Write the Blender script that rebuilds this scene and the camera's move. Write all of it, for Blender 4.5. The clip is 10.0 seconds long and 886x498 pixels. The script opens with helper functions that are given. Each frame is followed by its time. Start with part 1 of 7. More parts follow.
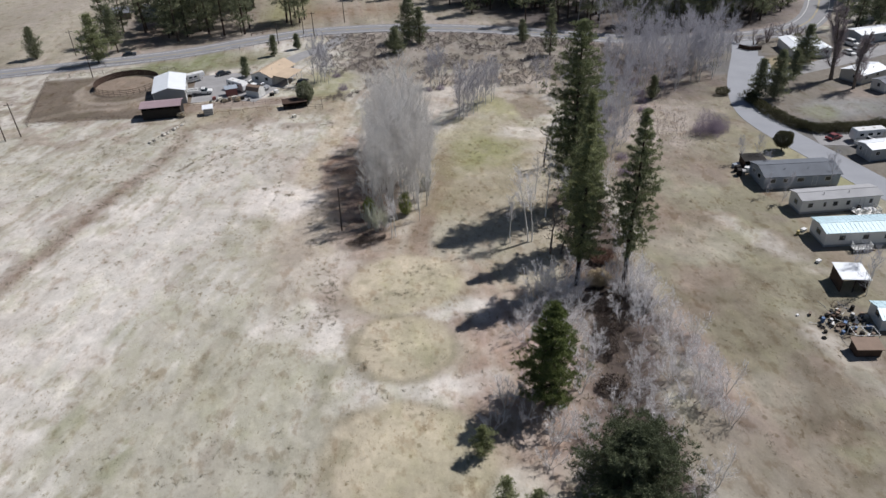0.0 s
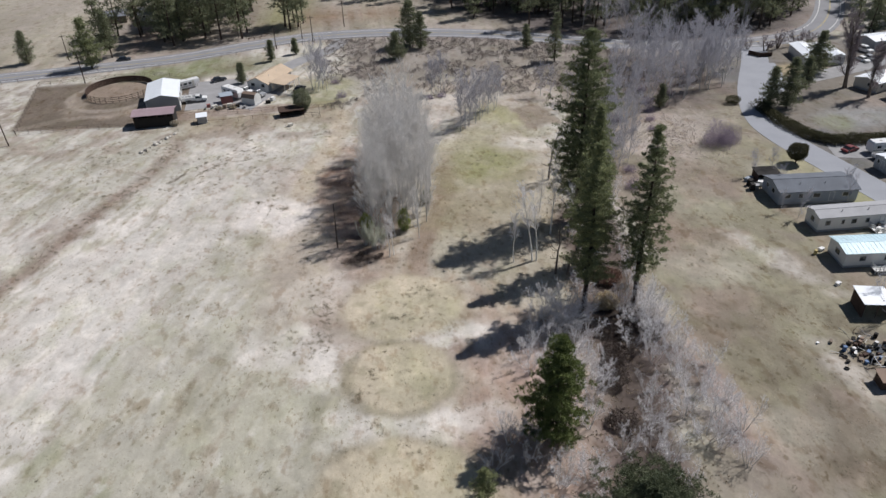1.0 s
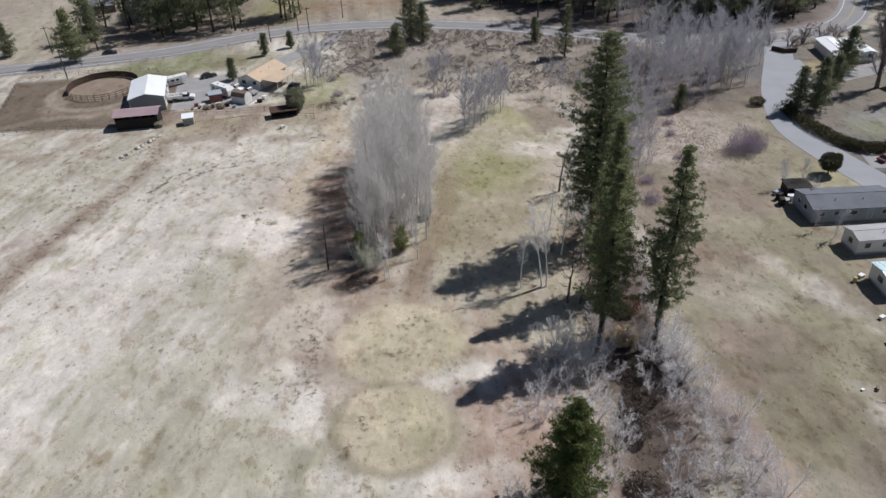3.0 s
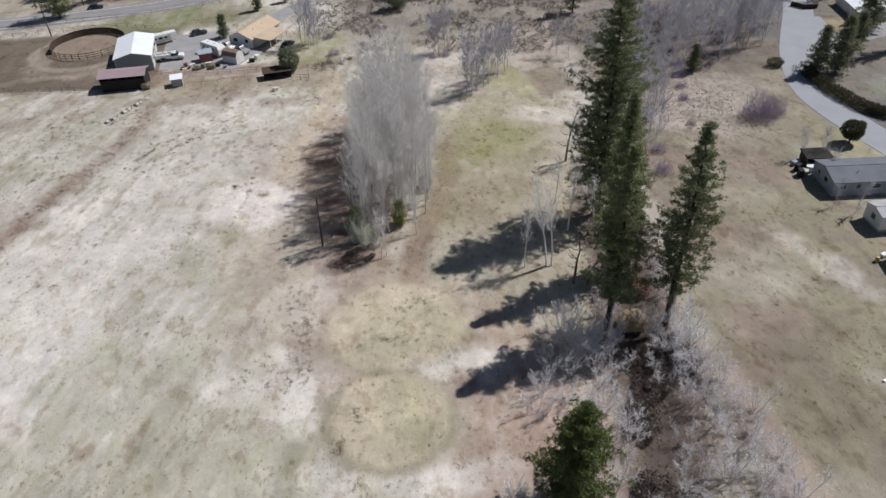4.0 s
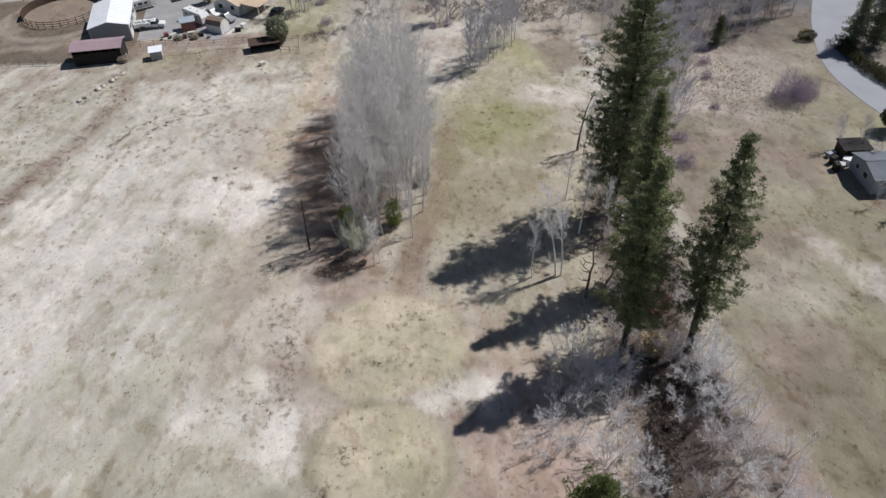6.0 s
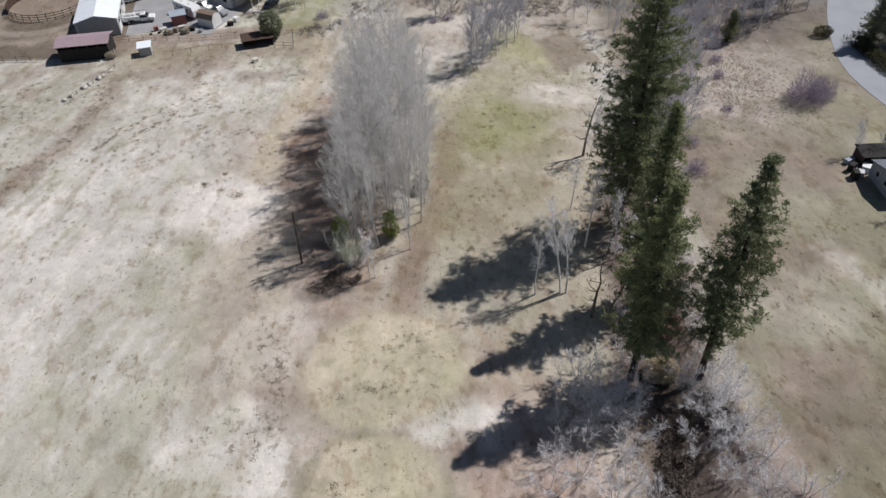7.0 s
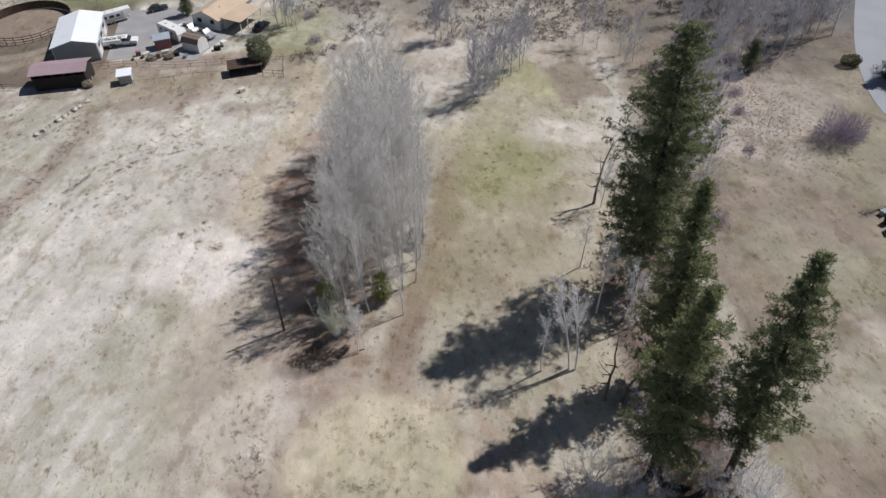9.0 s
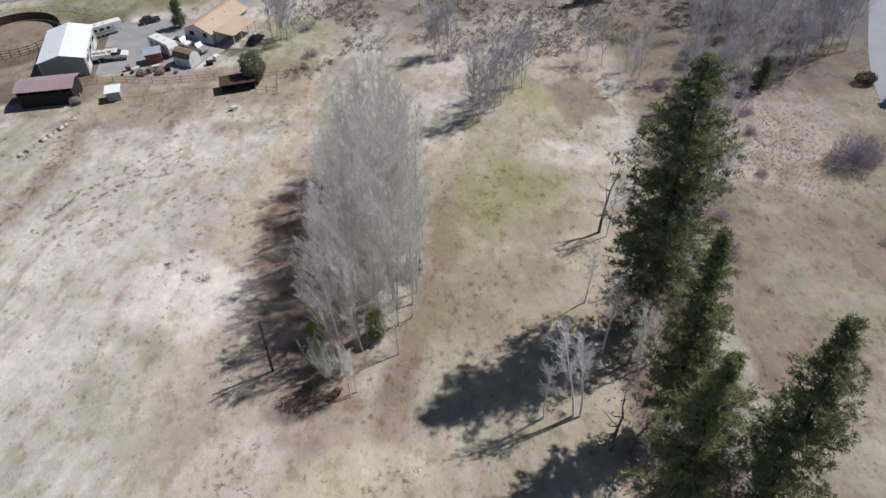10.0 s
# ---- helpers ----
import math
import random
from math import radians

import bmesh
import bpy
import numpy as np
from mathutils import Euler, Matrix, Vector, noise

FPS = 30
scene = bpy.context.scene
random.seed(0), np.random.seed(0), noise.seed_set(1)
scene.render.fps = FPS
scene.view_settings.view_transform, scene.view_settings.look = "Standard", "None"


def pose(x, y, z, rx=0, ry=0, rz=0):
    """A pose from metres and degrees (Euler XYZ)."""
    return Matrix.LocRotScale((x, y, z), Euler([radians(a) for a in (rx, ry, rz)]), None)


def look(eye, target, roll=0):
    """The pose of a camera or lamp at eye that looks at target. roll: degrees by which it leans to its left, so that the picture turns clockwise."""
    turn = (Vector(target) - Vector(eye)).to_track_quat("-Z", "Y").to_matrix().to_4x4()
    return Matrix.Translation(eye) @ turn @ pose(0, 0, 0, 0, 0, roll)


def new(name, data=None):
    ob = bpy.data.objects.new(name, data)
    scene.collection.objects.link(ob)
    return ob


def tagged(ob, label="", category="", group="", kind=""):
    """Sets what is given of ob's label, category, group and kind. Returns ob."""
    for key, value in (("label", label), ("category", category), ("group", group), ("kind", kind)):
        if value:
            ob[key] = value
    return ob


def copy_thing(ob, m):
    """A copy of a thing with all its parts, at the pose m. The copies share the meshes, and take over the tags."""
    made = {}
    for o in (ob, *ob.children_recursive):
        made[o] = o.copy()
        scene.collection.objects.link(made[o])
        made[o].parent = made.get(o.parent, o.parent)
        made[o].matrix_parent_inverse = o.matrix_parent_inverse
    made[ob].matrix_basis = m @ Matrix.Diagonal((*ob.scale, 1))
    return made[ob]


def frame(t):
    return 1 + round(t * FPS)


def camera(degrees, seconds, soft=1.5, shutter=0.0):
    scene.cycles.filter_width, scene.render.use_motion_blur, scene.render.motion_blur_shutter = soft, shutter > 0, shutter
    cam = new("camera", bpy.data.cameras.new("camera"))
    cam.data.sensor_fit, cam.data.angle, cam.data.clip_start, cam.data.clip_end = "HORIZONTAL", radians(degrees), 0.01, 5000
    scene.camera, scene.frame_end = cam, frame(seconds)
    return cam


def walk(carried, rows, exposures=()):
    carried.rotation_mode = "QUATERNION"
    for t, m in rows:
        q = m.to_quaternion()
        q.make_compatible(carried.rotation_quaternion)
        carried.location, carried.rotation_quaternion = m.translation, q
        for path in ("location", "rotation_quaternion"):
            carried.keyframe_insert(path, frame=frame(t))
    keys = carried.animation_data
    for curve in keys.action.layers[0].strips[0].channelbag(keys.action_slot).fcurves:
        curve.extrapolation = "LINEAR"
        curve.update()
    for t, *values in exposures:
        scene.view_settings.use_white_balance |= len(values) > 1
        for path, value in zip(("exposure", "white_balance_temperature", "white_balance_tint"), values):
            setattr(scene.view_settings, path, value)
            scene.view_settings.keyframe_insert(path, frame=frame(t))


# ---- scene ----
cam = camera(64.6, 10.0, soft=1.5)
METRES, EYE, TILT, LEAN, TURN = 67.96, 72.38, 0.0, 0.0, -7.6
ROWS = [
    (0.0, 0.0, 0.0, 0.0, -1.13, -32.74, 1.76),
    (0.5, 0.0036, 0.0514, -0.0027, -1.02, -32.73, 1.74),
    (1.0, 0.0071, 0.1027, -0.0053, -0.9, -32.71, 1.72),
    (1.5, 0.0102, 0.1537, -0.0077, -0.79, -32.61, 1.7),
    (2.0, 0.0136, 0.2048, -0.0109, -0.66, -32.57, 1.69),
    (3.5, 0.0227, 0.3532, -0.0204, -0.32, -35.68, 1.7),
    (4.0, 0.0262, 0.4075, -0.0221, -0.2, -37.77, 1.71),
    (4.5, 0.0295, 0.4543, -0.0239, -0.09, -38.88, 1.72),
    (5.0, 0.0331, 0.5075, -0.0258, 0.04, -40.03, 1.71),
    (5.5, 0.0361, 0.5564, -0.027, 0.14, -40.82, 1.72),
    (7.0, 0.0435, 0.7037, -0.0323, 0.42, -42.88, 1.7),
    (7.5, 0.0467, 0.7528, -0.0318, 0.5, -43.09, 1.72),
    (8.0, 0.0496, 0.8011, -0.0311, 0.59, -43.11, 1.73),
    (8.5, 0.0528, 0.8465, -0.0302, 0.69, -43.11, 1.74),
    (9.0, 0.0558, 0.8987, -0.0296, 0.8, -43.12, 1.75),
    (9.5, 0.0596, 0.945, -0.0289, 0.91, -43.15, 1.78),
    (10.0, 0.0626, 0.9972, -0.0284, 1.0, -43.16, 1.77),
]
walk(cam, [(t, pose(0, 0, EYE, TILT, LEAN, TURN) @ pose(METRES * x, METRES * y, METRES * z, 90 + pitch, roll, yaw)) for t, x, y, z, yaw, pitch, roll in ROWS],
     exposures=[(0.0, -0.09, 6230, 11), (10.0, -0.09, 6230, 11)])

# ---- light: clear spring day, sun to the right ----
SUN_EL, SUN_AZ = 50.8, 20.0          # azimuth counted from +x towards +y
SUN_DIR = Vector((math.cos(radians(SUN_EL)) * math.cos(radians(SUN_AZ)), math.cos(radians(SUN_EL)) * math.sin(radians(SUN_AZ)), math.sin(radians(SUN_EL))))
world = bpy.data.worlds.new("world")
scene.world = world
world.use_nodes = True
wn = world.node_tree
sky = wn.nodes.new("ShaderNodeTexSky")
sky.sky_type, sky.sun_disc = "NISHITA", False
sky.altitude = 1000
sky.sun_elevation, sky.sun_rotation = radians(SUN_EL), radians(90 - SUN_AZ)
wn.links.new(sky.outputs[0], wn.nodes["Background"].inputs[0])
wn.nodes["Background"].inputs[1].default_value = 0.05
sun = new("sun", bpy.data.lights.new("sun", "SUN"))
sun.data.energy, sun.data.angle, sun.data.color = 5.0, radians(0.6), (1.0, 0.955, 0.91)
sun.matrix_basis = look((0, 0, 200), Vector((0, 0, 200)) - SUN_DIR)


# ---- small maths ----
LATTICE = np.random.default_rng(3).random((256, 256))


def vnoise(x, y):
    xi, yi = np.floor(x).astype(int), np.floor(y).astype(int)
    fx, fy = x - xi, y - yi
    fx, fy = fx * fx * (3 - 2 * fx), fy * fy * (3 - 2 * fy)
    a, b = LATTICE[xi & 255, yi & 255], LATTICE[(xi + 1) & 255, yi & 255]
    c, d = LATTICE[xi & 255, (yi + 1) & 255], LATTICE[(xi + 1) & 255, (yi + 1) & 255]
    return (a * (1 - fx) + b * fx) * (1 - fy) + (c * (1 - fx) + d * fx) * fy


def fbm(x, y, size, octaves=4):
    """Noise from 0 to 1 with features of about that many metres."""
    total, weight, out = 0.0, 1.0, 0.0
    for k in range(octaves):
        s = 2 ** k / size
        out = out + weight * vnoise(np.asarray(x) * s + 17.3 * k + 40, np.asarray(y) * s + 9.1 * k + 40)
        total, weight = total + weight, weight * 0.55
    return out / total


def step(a, b, v):
    k = np.clip((v - a) / (b - a), 0, 1)
    return k * k * (3 - 2 * k)


def polyline_distance(x, y, pts):
    best = np.full(np.shape(x), 1e9)
    for (ax, ay), (bx, by) in zip(pts[:-1], pts[1:]):
        dx, dy = bx - ax, by - ay
        k = np.clip(((x - ax) * dx + (y - ay) * dy) / (dx * dx + dy * dy), 0, 1)
        best = np.minimum(best, np.hypot(x - ax - k * dx, y - ay - k * dy))
    return best


def smooth_line(pts, n=8):
    """A curve through the points (Catmull-Rom)."""
    p = [np.array(q, float) for q in pts]
    p = [2 * p[0] - p[1]] + p + [2 * p[-1] - p[-2]]
    out = []
    for i in range(1, len(p) - 2):
        for k in range(n):
            t = k / n
            out.append(0.5 * (2 * p[i] + (p[i + 1] - p[i - 1]) * t + (2 * p[i - 1] - 5 * p[i] + 4 * p[i + 1] - p[i + 2]) * t * t + (3 * p[i] - p[i - 1] - 3 * p[i + 1] + p[i + 2]) * t ** 3))
    out.append(p[-2])
    return np.array(out)


# ---- lines of the plan ----
HIGHWAY = smooth_line([(-420, 262), (-260, 244), (-160, 244), (-112, 247), (-60, 254), (-31, 264.5), (-9, 270), (20, 268), (51, 258), (74, 246), (97, 233), (125, 226), (150, 227), (168, 236), (188, 260), (212, 300), (240, 360)])
LANE = smooth_line([(138, 226), (128, 207), (113.5, 182), (106, 164), (105, 151), (107.6, 133), (110.5, 115), (114.5, 92), (121, 60), (128, 20)])
DITCH = [(31, 40), (32, 58), (36, 72), (38.5, 84), (40, 95), (44, 108), (47, 124), (54, 142), (64, 160), (74, 178)]


def flat_here(x, y):
    """1 where the ground lies level: under roads, yards and houses."""
    k = 1 - step(7, 11, polyline_distance(x, y, HIGHWAY[::4]))
    k = np.maximum(k, 1 - step(4.5, 7, polyline_distance(x, y, LANE[::4])))
    k = np.maximum(k, step(-100, -94, x) * step(188, 192, y) * (1 - step(-4, 0, x)))
    k = np.maximum(k, step(74, 80, x))
    return np.maximum(k, np.maximum(step(225, 232, y), np.maximum(step(140, 146, np.abs(x - 10)), 1 - step(20, 26, y))))


def height(x, y):
    x, y = np.asarray(x, float), np.asarray(y, float)
    h = (fbm(x, y, 14, 4) - 0.5) * 0.9 + (fbm(x + 50, y, 1.6, 3) - 0.5) * 0.22
    h = h - 0.9 * (1 - step(1.0, 4.5, polyline_distance(x, y, DITCH)))
    return h * (1 - flat_here(x, y))


def gz(x, y):
    return float(height(np.array([x]), np.array([y]))[0])


# ---- mesh building ----
class Geo:
    """Collects corners and faces for one mesh."""

    def __init__(self):
        self.v, self.f, self.n = [], [], 0

    def add(self, verts, faces):
        verts = np.asarray(verts, float).reshape(-1, 3)
        self.v.append(verts)
        self.f.extend([tuple(i + self.n for i in f) for f in faces])
        self.n += len(verts)

    def tris(self, verts):
        """Loose triangles, an array (n, 3, 3)."""
        verts = np.asarray(verts, float)
        k = len(verts)
        self.v.append(verts.reshape(-1, 3))
        idx = np.arange(3 * k).reshape(-1, 3) + self.n
        self.f.extend(map(tuple, idx.tolist()))
        self.n += 3 * k

    def tube(self, pts, radii, sides=5, cap=False):
        pts = np.asarray(pts, float)
        rings = []
        for i, p in enumerate(pts):
            d = pts[min(i + 1, len(pts) - 1)] - pts[max(i - 1, 0)]
            d = d / (np.linalg.norm(d) + 1e-9)
            a = np.cross(d, (0.31, 0.95, 0.07) if abs(d[1]) < 0.9 else (1, 0, 0))
            a = a / np.linalg.norm(a)
            b = np.cross(d, a)
            w = np.arange(sides) * 2 * np.pi / sides
            rings.append(p + radii[i] * (np.cos(w)[:, None] * a + np.sin(w)[:, None] * b))
        faces = []
        for i in range(len(pts) - 1):
            for k in range(sides):
                j = (k + 1) % sides
                faces.append((i * sides + k, i * sides + j, (i + 1) * sides + j, (i + 1) * sides + k))
        if cap:
            faces.append(tuple(range((len(pts) - 1) * sides, len(pts) * sides)))
            faces.append(tuple(range(sides - 1, -1, -1)))
        self.add(np.concatenate(rings), faces)

    def slivers(self, base, tip, radius, gen):
        """Fine twigs: one narrow tapered blade each, turned at random."""
        side = np.cross(tip - base, gen.normal(size=base.shape))
        side = side / (np.linalg.norm(side, axis=1, keepdims=True) + 1e-9) * radius
        self.tris(np.stack([base + side, base - side, tip], axis=1))

    def box(self, x0, x1, y0, y1, z0, z1, bevel=0.0):
        if bevel <= 0:
            v = [(x, y, z) for z in (z0, z1) for x, y in ((x0, y0), (x1, y0), (x1, y1), (x0, y1))]
            self.add(v, [(3, 2, 1, 0), (4, 5, 6, 7), (0, 1, 5, 4), (1, 2, 6, 5), (2, 3, 7, 6), (3, 0, 4, 7)])
            return
        b, rings = bevel, []
        for z, s in ((z0, b), (z0 + b, 0), (z1 - b, 0), (z1, b)):
            x_0, x_1, y_0, y_1 = x0 + s, x1 - s, y0 + s, y1 - s
            rings += [(x, y, z) for x, y in ((x_0 + b, y_0), (x_1 - b, y_0), (x_1, y_0 + b), (x_1, y_1 - b), (x_1 - b, y_1), (x_0 + b, y_1), (x_0, y_1 - b), (x_0, y_0 + b))]
        faces = [tuple(range(7, -1, -1)), tuple(range(24, 32))]
        for r in range(3):
            faces += [(r * 8 + k, r * 8 + (k + 1) % 8, r * 8 + 8 + (k + 1) % 8, r * 8 + 8 + k) for k in range(8)]
        self.add(rings, faces)

    def prism(self, outline, y0, y1, inset=0.0, from_z=None):
        """A side outline of (x, z) points carried across from y0 to y1; above from_z the sides lean in by inset."""
        n = len(outline)
        top = max(z for _, z in outline)
        v = []
        for side, y in ((1, y0), (-1, y1)):
            for x, z in outline:
                k = 0 if from_z is None or z <= from_z else (z - from_z) / (top - from_z)
                v.append((x, y + side * inset * k, z))
        faces = [tuple(range(n)), tuple(range(2 * n - 1, n - 1, -1))]
        faces += [(k, k + n, (k + 1) % n + n, (k + 1) % n) for k in range(n)]
        self.add(v, faces)

    def wheel(self, x, y, z, r, w, sides=14):
        self.tube([(x, y - w / 2, z), (x, y - w / 2 + 0.03, z), (x, y + w / 2 - 0.03, z), (x, y + w / 2, z)], [r - 0.03, r, r, r - 0.03], sides, True)

    def mesh(self, name, material, smooth=False):
        me = bpy.data.meshes.new(name)
        v = np.concatenate(self.v) if self.v else np.zeros((0, 3))
        me.from_pydata(v.tolist(), [], self.f)
        if material:
            me.materials.append(material)
        if smooth:
            me.polygons.foreach_set("use_smooth", [True] * len(me.polygons))
        me.update()
        return me


def part(name, geo, material, parent, label="", smooth=False):
    """One mesh object under a thing or a part."""
    ob = new(name, geo.mesh(name, material, smooth))
    ob.parent = parent
    if label:
        ob["label"] = label
    return ob


def thing(name, x, y, rz, label, category, group="", kind="", z=None):
    ob = new(name)
    ob.empty_display_size = 0.5
    ob.matrix_basis = pose(x, y, gz(x, y) if z is None else z, 0, 0, rz)
    return tagged(ob, label, category, group, kind)


def single(name, geo, material, label, category="", group="", kind="", smooth=False):
    return tagged(new(name, geo.mesh(name, material, smooth)), label, category, group, kind)


# ---- materials ----
def surface(name, colour, rough=0.8, metal=0.0, vary=0.25, size=1.0, fine=12.0, bump=0.2, other=None, random_tint=0.0, spec=0.3):
    """A worn surface: colour with noise at two scales, a little relief."""
    m = bpy.data.materials.new(name)
    m.use_nodes = True
    n, l = m.node_tree.nodes, m.node_tree.links
    bsdf = n["Principled BSDF"]
    bsdf.inputs["Roughness"].default_value, bsdf.inputs["Metallic"].default_value = rough, metal
    bsdf.inputs["Specular IOR Level"].default_value = spec
    place = n.new("ShaderNodeTexCoord")
    big, small = n.new("ShaderNodeTexNoise"), n.new("ShaderNodeTexNoise")
    big.inputs["Scale"].default_value, small.inputs["Scale"].default_value = 1 / size, fine / size
    big.inputs["Detail"].default_value, small.inputs["Detail"].default_value = 4, 3
    for t in (big, small):
        l.new(place.outputs["Object"], t.inputs["Vector"])
    ramp = n.new("ShaderNodeMix")
    ramp.data_type = "RGBA"
    c2 = other or tuple(c * (1 - 1.6 * vary) for c in colour)
    ramp.inputs[6].default_value, ramp.inputs[7].default_value = (*[min(1, c * (1 + vary * 0.4)) for c in colour], 1), (*c2, 1)
    add = n.new("ShaderNodeMath")
    add.operation = "MULTIPLY_ADD"
    add.inputs[1].default_value = 0.5
    l.new(small.outputs[0], add.inputs[0])
    half = n.new("ShaderNodeMath")
    half.operation = "MULTIPLY"
    half.inputs[1].default_value = 0.5
    l.new(big.outputs[0], half.inputs[0])
    l.new(half.outputs[0], add.inputs[2])
    spread = n.new("ShaderNodeMapRange")
    spread.inputs[1].default_value, spread.inputs[2].default_value = 0.3, 0.7
    l.new(add.outputs[0], spread.inputs[0])
    l.new(spread.outputs[0], ramp.inputs[0])
    out = ramp.outputs[2]
    if random_tint:
        info, hsv, rng_map = n.new("ShaderNodeObjectInfo"), n.new("ShaderNodeHueSaturation"), n.new("ShaderNodeMapRange")
        rng_map.inputs[3].default_value, rng_map.inputs[4].default_value = 1 - random_tint, 1 + random_tint
        l.new(info.outputs["Random"], rng_map.inputs[0])
        l.new(rng_map.outputs[0], hsv.inputs["Value"])
        l.new(out, hsv.inputs["Color"])
        out = hsv.outputs[0]
    l.new(out, bsdf.inputs["Base Color"])
    if bump:
        b = n.new("ShaderNodeBump")
        b.inputs["Strength"].default_value, b.inputs["Distance"].default_value = bump, 0.05
        l.new(small.outputs[0], b.inputs["Height"])
        l.new(b.outputs[0], bsdf.inputs["Normal"])
    return m


def leafy(name, dark, light, rough=0.7, through_light=0.15):
    """Needles, leaves, grass: the colour changes from piece to piece."""
    m = bpy.data.materials.new(name)
    m.use_nodes = True
    n, l = m.node_tree.nodes, m.node_tree.links
    bsdf = n["Principled BSDF"]
    bsdf.inputs["Roughness"].default_value = rough
    bsdf.inputs["Specular IOR Level"].default_value = 0.2
    geo, noise_t, place = n.new("ShaderNodeNewGeometry"), n.new("ShaderNodeTexNoise"), n.new("ShaderNodeTexCoord")
    noise_t.inputs["Scale"].default_value = 0.7
    l.new(place.outputs["Object"], noise_t.inputs["Vector"])
    add = n.new("ShaderNodeMath")
    add.operation = "MULTIPLY_ADD"
    add.inputs[1].default_value = 0.5
    l.new(geo.outputs["Random Per Island"], add.inputs[0])
    half = n.new("ShaderNodeMath")
    half.operation = "MULTIPLY"
    half.inputs[1].default_value = 0.5
    l.new(noise_t.outputs[0], half.inputs[0])
    l.new(half.outputs[0], add.inputs[2])
    mix = n.new("ShaderNodeMix")
    mix.data_type = "RGBA"
    mix.inputs[6].default_value, mix.inputs[7].default_value = (*dark, 1), (*light, 1)
    l.new(add.outputs[0], mix.inputs[0])
    l.new(mix.outputs[2], bsdf.inputs["Base Color"])
    if through_light:
        tr, join = n.new("ShaderNodeBsdfTranslucent"), n.new("ShaderNodeMixShader")
        l.new(mix.outputs[2], tr.inputs[0])
        join.inputs[0].default_value = through_light
        l.new(bsdf.outputs[0], join.inputs[1])
        l.new(tr.outputs[0], join.inputs[2])
        l.new(join.outputs[0], n["Material Output"].inputs[0])
    return m


